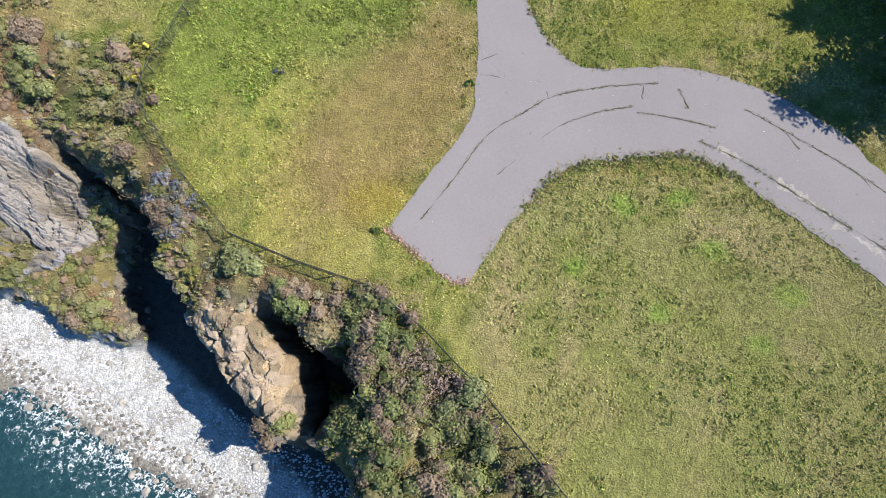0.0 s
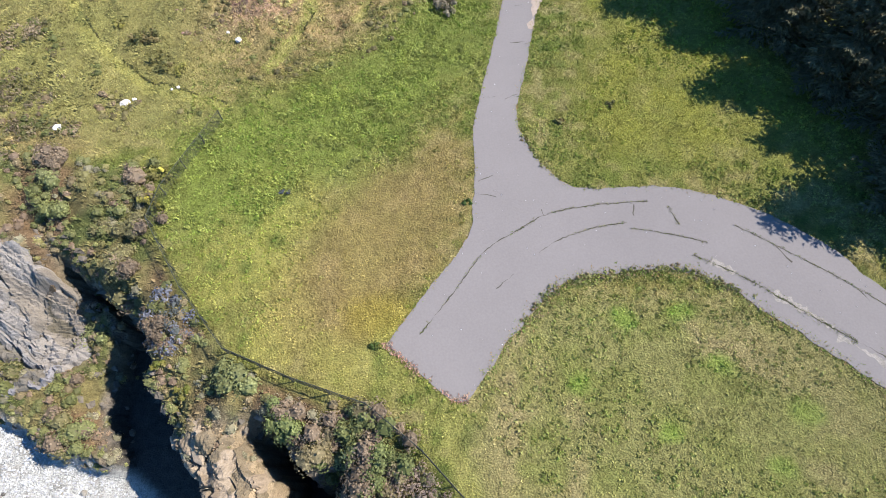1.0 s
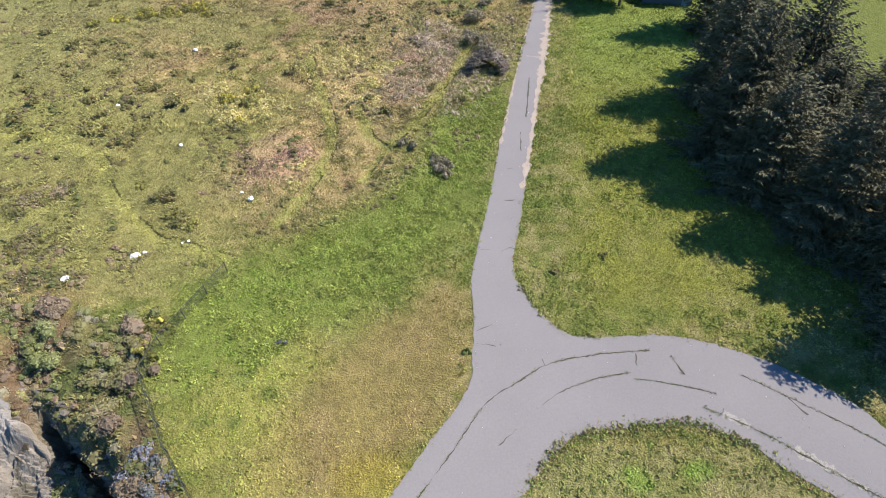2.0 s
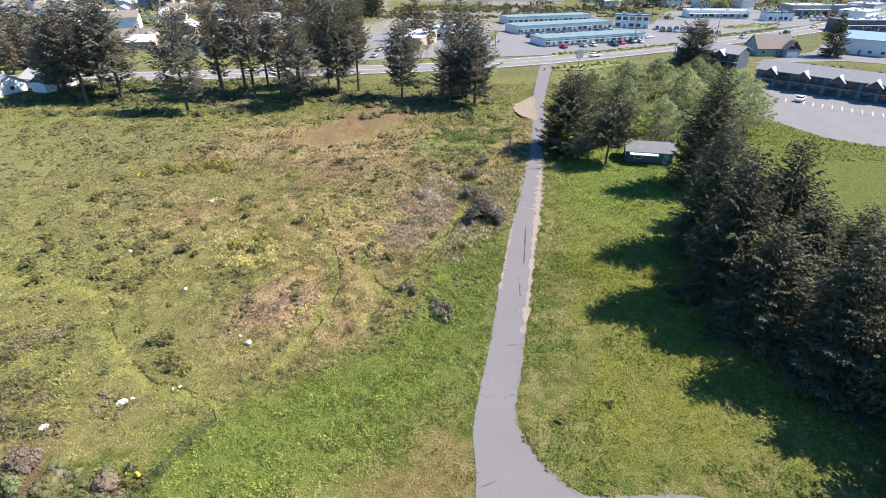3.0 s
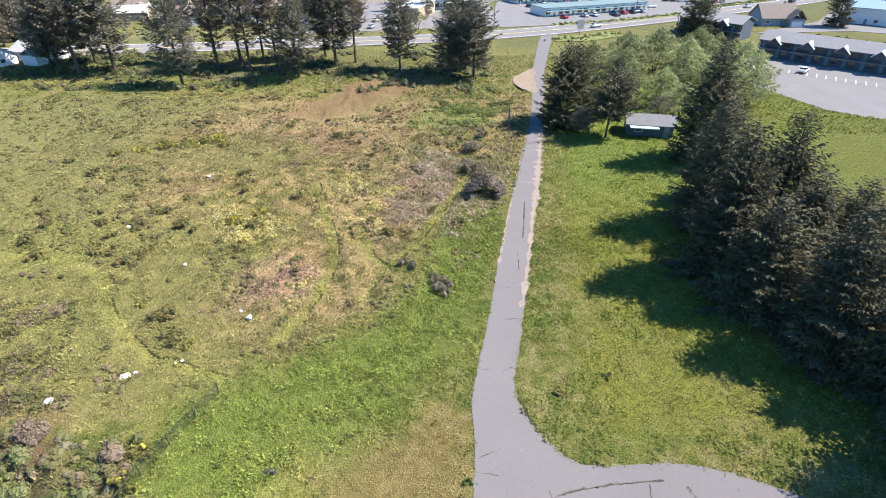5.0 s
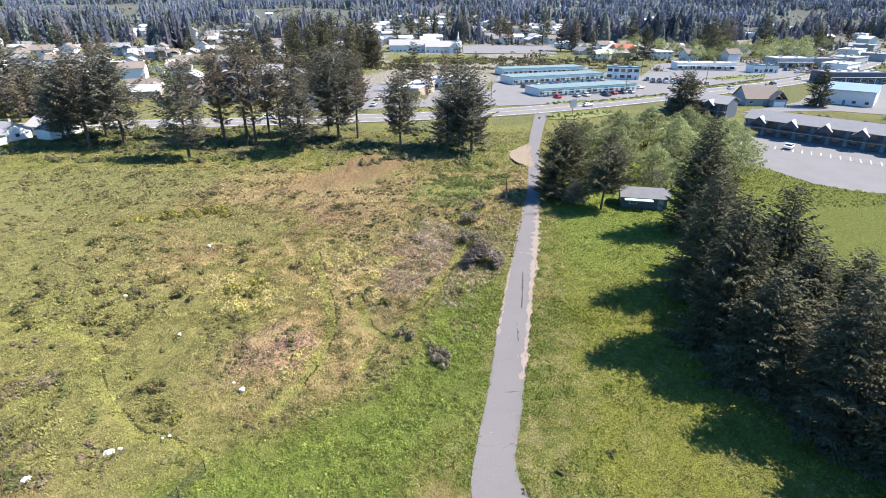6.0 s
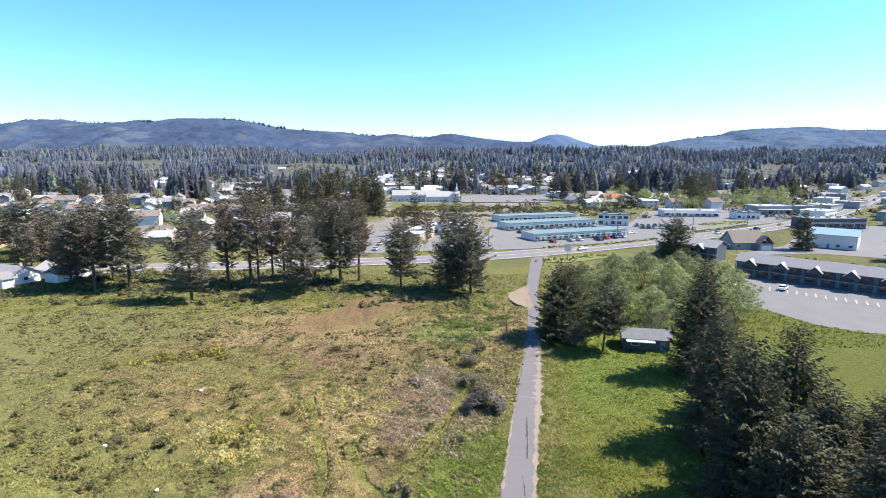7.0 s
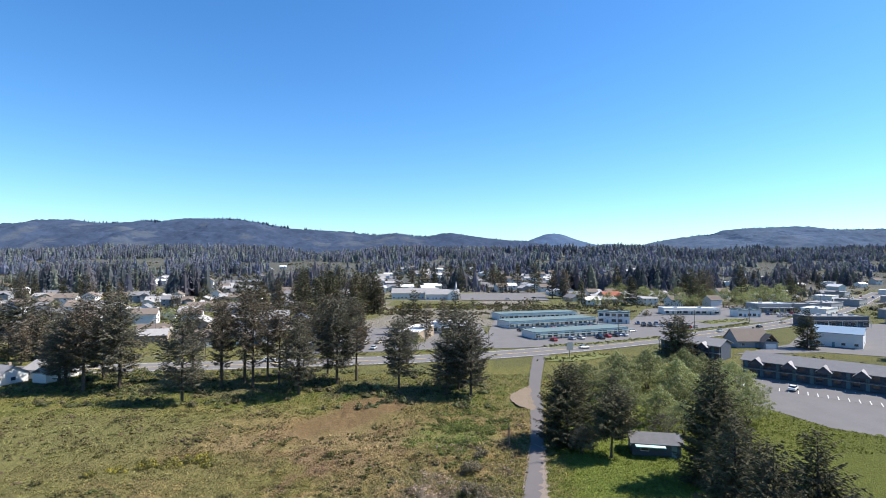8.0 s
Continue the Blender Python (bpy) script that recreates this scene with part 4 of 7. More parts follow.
path_ob = bpy.data.objects["path"]
CRACKS = [([(-1.7, 12.3), (0.6, 15.4), (3.2, 19.1), (5.8, 20.9), (8.1, 22.4), (11.6, 23.3), (16.7, 23.8)], 0.12), ([(7.4, 19.0), (9.2, 20.2), (11.9, 21.2), (14.5, 21.7)], 0.10),
          ([(14.9, 21.2), (17.9, 20.7), (20.7, 19.9)], 0.12), ([(23.3, 21.5), (26.4, 19.4), (29.4, 17.3), (33, 14.4), (40, 8)], 0.12), ([(19.4, 18.8), (22.6, 17.0), (25.6, 14.8), (28.5, 12.6), (31.7, 10.3), (37, 5.5)], 0.16),
          ([(15.5, 23.5), (15.3, 22.4)], 0.15), ([(18.3, 23.3), (18.8, 21.6)], 0.2), ([(2.8, 25.7), (4.1, 26.4)], 0.09), ([(2.7, 24.5), (4.3, 24.2)], 0.09), ([(3.9, 15.9), (5.3, 17.1)], 0.12),
          ([(12.2, 69.4), (11.1, 62), (10.6, 59.0)], 0.2), ([(9.5, 55.5), (9.2, 51.5)], 0.12), ([(6.5, 42.5), (8.3, 42.6)], 0.1), ([(3.6, 35.2), (4.7, 35.3)], 0.06), ([(5.6, 35.0), (6.7, 35.6)], 0.08),
          ([(7.3, 48.0), (8.0, 48.1)], 0.08), ([(26.0, 19.6), (26.8, 18.2)], 0.12), ([(31.0, 16.0), (31.6, 15.0)], 0.12), ([(8.0, 22.4), (7.9, 23.0)], 0.12)]
for k, (pts, w) in enumerate(CRACKS):
    ribbon("crack", pts, w * (1.0 if 9 < k < 17 else 0.7), 0.051, M_CRACK, path_ob, 0.25, 0.05, k)

for k, pts in enumerate(([(24.6, 15.6), (26.2, 14.5), (28.2, 12.9)], [(28.2, 12.2), (30.0, 11.0), (33.0, 8.6)], [(20.6, 18.3), (22.2, 17.3)])):
    ribbon("crumbled_patch", pts, 0.55, 0.0495, M_RUBBLE, path_ob, 0.2, 0.14, 120 + k)

rs = np.random.RandomState(8)
brink_poly = BRINK + [(6000, -720), (6000, 6000), (-6000, 6000), (-6000, 125)]


def along(points, spacing, spread):
    """Scattered places along a line."""
    out = []
    for p in curve_points(points, spacing):
        out.append((p.x + rs.normal(0, spread), p.y + rs.normal(0, spread)))
    return np.array(out)


GREENS = np.array(((0.10, 0.135, 0.03), (0.14, 0.15, 0.05), (0.075, 0.11, 0.025), (0.17, 0.16, 0.07)))
w1 = np.concatenate([along(p, 0.06, 0.06) for p, w in CRACKS[:5]] + [along(CRACKS[4][0], 0.05, 0.22), along(CRACKS[6][0], 0.04, 0.1)])
w1 = w1[(fbm(w1[:, 0], w1[:, 1], 2.0, 2, 60) > 0.38)]
tagged(part_mesh("crack_weeds", tuft_mesh("crack_weeds", w1[:, 0], w1[:, 1], np.full(len(w1), 0.045), GREENS[rs.randint(0, 4, len(w1))] * 1.7, rs.uniform(0.04, 0.12, len(w1)), 5, rs, M_GRASS)),
       "low weeds growing in the cracks of the path", "weeds", kind="stuff")
# ragged verge along the bend, brambles creeping over the edge
edge = np.concatenate([along(BEND_INNER[1:12], 0.03, 0.26), along(BEND_INNER[3:9], 0.035, 0.4), along(BEND_OUTER[3:14], 0.07, 0.18), along(PATH_WEST[3:], 0.16, 0.12), along(BEND_OUTER[12:-1], 0.14, 0.16), along(PATH_WEST[1:4], 0.2, 0.25)])
tagged(part_mesh("verge_grass", tuft_mesh("verge_grass", edge[:, 0], edge[:, 1], np.full(len(edge), 0.04), np.concatenate([GREENS, ((0.16, 0.11, 0.055), (0.19, 0.15, 0.09))])[rs.randint(0, 6, len(edge))] * 2.0, rs.uniform(0.08, 0.24, len(edge)), 3, rs, M_GRASS, upright=0.5)),
       "ragged grass and bramble verge along the path", "grass", kind="stuff")
# small pale petals and gravel bits on the asphalt
pp = []
while len(pp) < 90:
    x, y = rs.uniform(-3, 32), rs.uniform(8, 60)
    if inside(np.array([x]), np.array([y]), outline)[0]:
        pp.append((x, y))
pp = np.array(pp)
tagged(part_mesh("litter", leaf_mesh("litter", np.column_stack([pp, np.full(len(pp), 0.06)]), np.full(len(pp), 0.04), np.full((len(pp), 3), 0.75), 3, 0.05, rs, M_LEAF, 0.1)),
       "small pale specks strewn on the asphalt", "litter", kind="stuff")

# ---- grass ----
def strew(n, x0, x1, y0, y1, keep):
    x, y = rs.uniform(x0, x1, n), rs.uniform(y0, y1, n)
    k = keep(x, y)
    return x[k], y[k]


def on_land(x, y):
    ok = line_distance(x, y, ROAD_AXIS) > 1.2
    for bare_ground in ([(24.5, 148), (17, 138), (16, 132), (18, 127.5), (23.5, 126)], [(-33, 108), (-26, 106), (-17, 112), (-9, 127), (-8, 138), (-15, 140), (-24, 133), (-31, 119)], [(78.5, 139), (93, 168), (122, 139), (158, 103), (138, 80), (98, 105.5), (90, 107.5), (84, 113), (80.5, 124), (78, 132)]):
        ok &= ~inside(x, y, bare_ground)
    return ok & ~inside(x, y, outline) & inside(x, y, BRINK + [(6000, -720), (6000, 6000), (-6000, 6000), (-6000, 125)])


def in_view(x, y):
    return np.abs(x) < 14 + 0.92 * np.maximum(y, 0) + 22 * (y < 25)


gxs, gys, sizes = [], [], []
for n, box, lo, hi in ((150000, (-26, 46, -12, 62), 0.10, 0.26), (36000, (-66, -24, 24, 58), 0.14, 0.32), (70000, (-75, 60, 55, 100), 0.2, 0.42), (45000, (-125, 95, 98, 165), 0.3, 0.6)):
    x, y = strew(n, *box, lambda a, b: on_land(a, b) & in_view(a, b))
    gxs.append(x), gys.append(y), sizes.append(rs.uniform(lo, hi, len(x)) * (0.6 + 0.8 * fbm(x, y, 3.0, 3, 71)))
x, y, s = np.concatenate(gxs), np.concatenate(gys), np.concatenate(sizes)
z = land_height(x, y)
col = 1.4 * land_colour(x, y, z) * rs.uniform(0.86, 1.18, (len(x), 1)) * (0.45 + 1.1 * fbm(x, y, 1.1, 2, 72))[:, None]
tagged(part_mesh("grass", tuft_mesh("grass", x, y, z, col, s, 3, rs, M_GRASS, upright=0.65)), "rough meadow grass, green and straw coloured", "grass", kind="stuff")

x, y = strew(30000, -58, 14, -16, 44, lambda a, b: ~inside(a, b, brink_poly) & (np.where(inside(a, b, LAND), line_distance(a, b, COAST), -1) > 0.3) & (headland_rock(a, b) < 0.4))
z = land_height(x, y)
col = 1.3 * land_colour(x, y, z) * rs.uniform(0.7, 1.4, (len(x), 1))
tagged(part_mesh("slope_grass", tuft_mesh("slope_grass", x, y, z, col, rs.uniform(0.15, 0.4, len(x)), 3, rs, M_GRASS)), "dry grass on the seaward slope", "grass", kind="stuff")
red = np.concatenate([along(PATH_END[:2], 0.03, 0.14), along(PATH_END[2:], 0.03, 0.16), along(PATH_END, 0.10, 0.12)])
tagged(part_mesh("red_sedum", tuft_mesh("red_sedum", red[:, 0], red[:, 1], np.full(len(red), 0.08), np.array(((0.56, 0.33, 0.25), (0.5, 0.38, 0.27)))[rs.randint(0, 2, len(red))], rs.uniform(0.07, 0.2, len(red)), 4, rs, M_GRASS)), "reddish low plants at the end of the path", "plants", kind="stuff")
for k, (pts, wide) in enumerate((([(8.6, 44.5), (10.3, 52), (12.7, 64.3), (14.2, 71)], 0.6), ([(13.6, 68), (15.1, 76), (16.3, 82.5), (18.9, 95.5), (20.0, 102)], 1.25), ([(6.9, 53), (9.7, 67), (13.3, 84), (17.4, 102)], 0.35),
                                 ([(12.6, 76.2), (14.2, 75.8), (15.4, 76.4)], 0.35), ([(19.3, 101), (18.4, 102.6), (17.3, 102.8)], 0.5))):
    ribbon("dirt_edge", pts, wide, 0.055 + 0.001 * k, M_DIRT, path_ob, 0.35, 0.07, 70 + k)

# ---- heath scrub ----
def scrub(name, x, y, radius, palette, leaves, leaf, label, category, lift=0.0, flat=0.7, patch=4.5, make=leaf_mesh):
    z = land_height(x, y) + lift
    pick = (fbm(x, y, patch, 2, 94) - 0.5) * 2.6 + 0.5 + rs.normal(0, 0.08, len(x))
    c = np.array(palette)[(np.mod(pick, 0.9999) * len(palette)).astype(int)] * rs.uniform(0.82, 1.2, (len(x), 1)) * (0.7 + 0.6 * fbm(x, y, 1.6, 2, 95))[:, None]
    return tagged(part_mesh(name, make(name, np.column_stack([x, y, z]), radius, c, leaves, leaf, rs, M_LEAF, flat)), label, category, kind="stuff")


def heath_zone(x, y):
    soft = rs.uniform(-2.5, 2.5, x.shape) + 5 * (fbm(x, y, 5, 2, 88) - 0.5)
    clear = np.minimum.reduce([line_distance(x, y, t_) for t_ in TRAILS[:4]]) > 1.0
    return clear & (y - 0.55 * (x + 25) + soft > 33) & (x + soft < 5.5 + 0.26 * (y - 55)) & (y + 2 * soft < 130) & in_view(x, y) & on_land(x, y)


# leafy clumps in the lawns
x, y = strew(15000, -24, 40, -8, 60, lambda a, b: on_land(a, b) & in_view(a, b) & (fbm(a, b, 5, 3, 73) > 0.47) & (blob(a, b, -4.5, 20.5, 5.0, 9.5, -38, 0.4) < rs.uniform(0.0, 1.0, a.shape)))
z = land_height(x, y)
c = 1.5 * land_colour(x, y, z) * np.array((0.85, 1.0, 0.75)) * rs.uniform(0.75, 1.4, (len(x), 1))
tagged(part_mesh("lawn_clumps", leaf_mesh("lawn_clumps", np.column_stack([x, y, z]), rs.uniform(0.12, 0.42, len(x)), c, 10, 0.10, rs, M_LEAF, 0.55)), "low leafy clumps growing in the lawns", "grass", kind="stuff")
x, y = strew(26000, -30, 14, 18, 66, lambda a, b: on_land(a, b) & (np.maximum(blob(a, b, -9, 34, 17, 6.5, 38, 0.4), blob(a, b, 3, 56, 11, 4.0, 65, 0.5)) > rs.uniform(0.1, 1.0, a.shape)) & (fbm(a, b, 1.5, 2, 78) > 0.5))
z = land_height(x, y)
c = 1.2 * land_colour(x, y, z) * np.array((1.04, 1.03, 1.0)) * (0.6 + 1.7 * fbm(x, y, 0.9, 2, 79))[:, None] * rs.uniform(0.8, 1.3, (len(x), 1))
tagged(part_mesh("lush_clumps", leaf_mesh("lush_clumps", np.column_stack([x, y, z + 0.04]), rs.uniform(0.16, 0.45, len(x)), c, 18, 0.075, rs, M_LEAF, 0.9)), "taller leafy clumps in the lush grass", "grass", kind="stuff")
# dark worn edges of the trails through the heath
q = np.concatenate([along(t_, 0.07, 0.05) + np.array((0.6, 0.4)) for t_ in TRAILS[:4]])
q = q[fbm(q[:, 0], q[:, 1], 3.0, 2, 75) > 0.44]
z = land_height(q[:, 0], q[:, 1])
tagged(part_mesh("trail_edge", leaf_mesh("trail_edge", np.column_stack([q, z]), rs.uniform(0.06, 0.17, len(q)), np.array(((0.11, 0.12, 0.04), (0.14, 0.13, 0.055), (0.09, 0.10, 0.035)))[rs.randint(0, 3, len(q))], 9, 0.07, rs, M_LEAF, 0.7)), "dark trodden growth along the meadow trails", "grass", kind="stuff")
# brambles creeping over the rim of the bend
q = np.concatenate([along(BEND_INNER[3:10], 0.09, 0.22), along(BEND_OUTER[8:12], 0.14, 0.15)])
q = q[fbm(q[:, 0], q[:, 1], 1.8, 2, 76) > 0.42]
tagged(part_mesh("rim_brambles", leaf_mesh("rim_brambles", np.column_stack([q, np.full(len(q), 0.06)]), rs.uniform(0.08, 0.24, len(q)), np.array(((0.29, 0.32, 0.1), (0.33, 0.33, 0.13), (0.22, 0.25, 0.08), (0.33, 0.26, 0.14)))[rs.randint(0, 4, len(q))], 18, 0.085, rs, M_LEAF, 0.8)), "low brambles creeping over the rim of the bend", "scrub", kind="stuff")
rim = bmesh.new()
rr = random.Random(77)
for p in curve_points(BEND_INNER[3:10], 0.35):
    for k in range(2):
        a = Vector((p.x + rr.uniform(-0.2, 0.2), p.y - 0.15 + rr.uniform(-0.2, 0.1), 0.06))
        limb(rim, a, a + Vector((rr.uniform(-0.5, 0.5), rr.uniform(0.1, 0.75), rr.uniform(0.08, 0.25))), 0.018)
tagged(part("bramble_runners", rim, M_BARK), "thin bramble runners reaching over the asphalt", "scrub", kind="stuff")
x, y = strew(24000, -115, 20, 28, 134, lambda a, b: heath_zone(a, b) & (fbm(a, b, 13, 3, 81) > 0.48) & (fbm(a, b, 2.4, 2, 82) > 0.54))
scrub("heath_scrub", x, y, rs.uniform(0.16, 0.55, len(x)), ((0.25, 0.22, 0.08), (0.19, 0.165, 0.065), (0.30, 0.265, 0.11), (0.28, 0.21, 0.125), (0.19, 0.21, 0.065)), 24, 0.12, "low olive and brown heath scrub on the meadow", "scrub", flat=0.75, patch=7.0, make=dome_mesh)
x, y = strew(22000, -115, 18, 30, 134, lambda a, b: heath_zone(a, b) & (fbm(a, b, 13, 3, 84) > 0.5 - 0.08 * blob(a, b, -14, 95, 26, 32, 0, 0.5) + 0.1 * smooth(-18, -34, a)) & (fbm(a, b, 3.0, 2, 83) > 0.54))
scrub("straw_tussocks", x, y, rs.uniform(0.15, 0.45, len(x)), ((0.36, 0.31, 0.15), (0.33, 0.29, 0.13), (0.30, 0.28, 0.12)), 14, 0.10, "pale straw-coloured grass tussocks on the heath", "grass", flat=0.8)
x, y = strew(20000, -38, 0, 40, 84, lambda a, b: heath_zone(a, b) & (np.maximum.reduce([blob(a, b, -10.2, 66, 1.6, 7, 8, 0.7), blob(a, b, -17, 75, 4.5, 5.5, 0, 0.8), blob(a, b, -8, 73.5, 2.2, 2.0, 0, 0.7), blob(a, b, -33, 65, 3.5, 2.6, 0, 0.9), blob(a, b, -26.5, 61.5, 5.5, 4.0, 10, 0.9), blob(a, b, -15.2, 46.8, 2.2, 3.0, 20, 0.7), blob(a, b, -16, 64, 3, 3, 0, 0.7)]) > rs.uniform(0.25, 1.2, a.shape)) & (fbm(a, b, 1.6, 2, 83) > 0.46))
scrub("cream_tussocks", x, y, rs.uniform(0.3, 0.75, len(x)), ((0.66, 0.57, 0.22), (0.58, 0.51, 0.18), (0.60, 0.52, 0.23)), 26, 0.13, "pale cream flowering tussocks on the heath", "grass", flat=0.8)
x, y = strew(3200, -28, -12, 42, 58, lambda a, b: heath_zone(a, b) & (blob(a, b, -20.5, 48.8, 6, 4.5, 40, 0.8) > rs.uniform(0.2, 1.1, a.shape)) & (fbm(a, b, 3, 2, 85) > 0.45))
scrub("pink_heather", x, y, rs.uniform(0.15, 0.4, len(x)), ((0.40, 0.25, 0.21), (0.46, 0.34, 0.23), (0.34, 0.25, 0.18)), 14, 0.1, "reddish-pink heather patch on the heath", "heather", flat=0.5)
x, y = strew(6500, -14, 14, 58, 106, lambda a, b: heath_zone(a, b) & (blob(a, b, 1.5, 78, 7, 22, -14, 0.9) > rs.uniform(0.1, 1.1, a.shape)) & (fbm(a, b, 5, 3, 86) > 0.48))
scrub("bramble_thicket", x, y, rs.uniform(0.35, 0.9, len(x)), ((0.54, 0.44, 0.28), (0.46, 0.39, 0.22), (0.32, 0.32, 0.14), (0.58, 0.46, 0.34)), 22, 0.13, "tangled brown and green bramble thicket beside the path", "scrub")
x, y = strew(2600, -8, 17, 92, 132, lambda a, b: heath_zone(a, b) & (blob(a, b, 5, 111, 9, 15, -12, 0.9) > rs.uniform(0.1, 1.1, a.shape)) & (fbm(a, b, 6, 3, 89) > 0.47))
scrub("green_thicket", x, y, rs.uniform(0.35, 0.9, len(x)), ((0.25, 0.30, 0.085), (0.2, 0.24, 0.075), (0.28, 0.34, 0.09)), 60, 0.14, "green shrubs beside the gravel turnout", "scrub")
x, y = strew(1500, -120, 20, 128, 170, lambda a, b: (a < 12) & (fbm(a, b, 9, 2, 87) > 0.45))
scrub("grove_undergrowth", x, y, rs.uniform(0.5, 1.5, len(x)), ((0.17, 0.19, 0.075), (0.20, 0.18, 0.09), (0.13, 0.15, 0.06), (0.24, 0.26, 0.1)), 36, 0.26, "green undergrowth beneath the tall spruces", "scrub", flat=0.9, make=dome_mesh)


def bush(label, x, y, radius, height, palette, seed, group="", name="bush", leaf=0.14, leaves=60):
    """A single bush: woody stems and leafy clumps."""
    r = np.random.RandomState(seed)
    z0 = float(land_height(np.array([x]), np.array([y]))[0])
    root = thing(name, Matrix.Translation((x, y, z0)), label, "bush", group)
    wood = bmesh.new()
    n = max(5, int(9 * radius))
    a, q = r.uniform(0, 6.28, n), np.sqrt(r.uniform(0, 1, n)) * radius * 0.75
    c = np.column_stack([np.cos(a) * q, np.sin(a) * q, r.uniform(0.05, 0.55, n) * height])
    for k in range(n):
        limb(wood, Vector((c[k, 0] * 0.2, c[k, 1] * 0.2, -0.05)), Vector(c[k]) + Vector((0, 0, 0.3 * height)), 0.03)
    tagged(part("woody_base", wood, M_BARK, root), kind="stuff")
    col = np.array(palette)[r.randint(0, len(palette), n)]
    part_mesh("foliage", leaf_mesh("foliage", c, r.uniform(0.35, 0.6, n) * max(radius * 0.7, 0.4), col, leaves, leaf, r, M_LEAF, 0.9), root)
    return root


GORSE = ((0.60, 0.53, 0.09), (0.34, 0.32, 0.08), (0.21, 0.20, 0.06), (0.24, 0.22, 0.07))
DARK = ((0.23, 0.215, 0.07), (0.27, 0.22, 0.09), (0.19, 0.19, 0.07))
for k, (x, y, rad, h) in enumerate(((-28.4, 63.1, 1.9, 1.4), (-25.5, 62.5, 1.5, 1.2), (-26.5, 66.0, 1.6, 1.2), (-25.6, 57.6, 1.2, 0.9), (-50.8, 91.7, 2.4, 1.6), (-46.5, 93.5, 2.8, 1.7), (-54.5, 89.0, 1.9, 0.9), (-43, 95.5, 2.2, 1.0), (-41, 92.8, 1.6, 0.9), (-47.5, 90.6, 1.6, 0.8), (-58, 87.5, 1.3, 0.7), (-25.0, 38.4, 1.0, 0.8), (-33.0, 45.1, 0.8, 0.6), (-23.8, 26.2, 1.2, 1.3), (-24.3, 24.0, 1.0, 1.1))):
    bush("yellow-flowering gorse bush on the rough meadow", x, y, rad, h, GORSE, 300 + k, "gorse bushes", "gorse_bush", 0.12, 70)
for k, (x, y, rad, h) in enumerate(((-29.5, 42.4, 1.7, 1.2), (-27.4, 39.8, 1.5, 1.0), (-7.2, 59.6, 1.0, 0.9), (-9.9, 62.5, 0.9, 0.8), (2.4, 62, 1.2, 0.9), (-35, 62, 1.2, 0.8), (-41, 66, 1.3, 0.8), (-38.5, 71, 1.0, 0.8), (-47, 63, 1.1, 0.8), (-52, 72, 1.2, 0.8),
                                    (-44, 76, 1.1, 0.7), (-33, 80, 1.2, 0.8), (-24, 84, 1.0, 0.7), (-58, 80, 1.3, 0.8), (-20, 97, 1.2, 0.9), (-31, 104, 1.1, 0.8), (-12.5, 86, 1.0, 0.7), (-62, 96, 1.4, 0.9), (-54, 58, 1.2, 0.9), (-44, 55.5, 1.1, 0.7), (-37.5, 55, 1.0, 0.8), (-22, 71, 0.9, 0.7), (10.3, 32.3, 0.45, 0.3), (15.2, 34.4, 0.5, 0.35))):
    bush("dark olive shrub on the rough meadow", x, y, rad, h, DARK, 340 + k, "dark shrubs on the meadow", "shrub", 0.13, 60)
for k, (x, y, rad) in enumerate(((-38.8, 52.8, 1.1), (-37.2, 54.0, 0.8), (-41.7, 55.4, 1.0), (-43.7, 59.2, 0.9), (-41.4, 61.8, 1.2), (-36.1, 62.4, 1.1), (-39.7, 66.5, 0.9), (-50.5, 53.9, 1.0), (-53.6, 61.7, 1.1), (-57.0, 65.7, 1.2), (-33.4, 60.6, 0.8), (-46.5, 70.5, 0.9), (-49.0, 66.0, 0.7), (-35.5, 68.5, 0.7), (-30.6, 73.0, 0.9), (-61.0, 70.5, 1.0),
                                 (-26.0, 75.5, 0.7), (-53.5, 77.0, 0.9), (-18.5, 80.0, 0.8), (-64.0, 84.0, 1.0), (-28.5, 90.0, 0.8), (-15.5, 92.5, 0.7), (-38.0, 98.0, 1.0), (-9.5, 99.0, 0.9), (-24.0, 107.0, 0.8), (-70.0, 100.0, 1.1), (-48.0, 104.0, 0.9), (-6.0, 70.0, 0.8), (-1.5, 66.0, 0.7), (-12.0, 73.5, 0.6))):
    bush("dark olive shrub on the rough meadow", x, y, rad, 0.8 * rad, DARK, 440 + k, "dark shrubs on the meadow", "shrub", 0.12, 60)
x, y = strew(2200, -52, -28, 26, 50, lambda a, b: (np.maximum.reduce([blob(a, b, -43.5, 43, 4.2, 3.2, 20, 0.5), blob(a, b, -39.5, 36.2, 3.6, 2.6, 10, 0.5), blob(a, b, -36.5, 30.6, 5.0, 2.6, 0, 0.5)]) > rs.uniform(0.3, 1.1, a.shape)) & (fbm(a, b, 2.2, 2, 77) > 0.42))
scrub("brown_thicket", x, y, rs.uniform(0.3, 0.8, len(x)), ((0.27, 0.22, 0.13), (0.2, 0.19, 0.08), (0.32, 0.25, 0.16), (0.16, 0.15, 0.06)), 30, 0.11, "low brown and olive thicket at the edge of the meadow", "scrub", flat=0.85)
bush("small blue-grey shrub in the mown grass", -13.2, 24.6, 0.5, 0.4, ((0.13, 0.15, 0.17), (0.10, 0.12, 0.13)), 390, name="blue_shrub", leaf=0.07)
bush("low green weed beside the end of the path", -4.9, 11.5, 0.4, 0.3, ((0.09, 0.14, 0.03), (0.12, 0.15, 0.035)), 394, name="weed_clump", leaf=0.08)
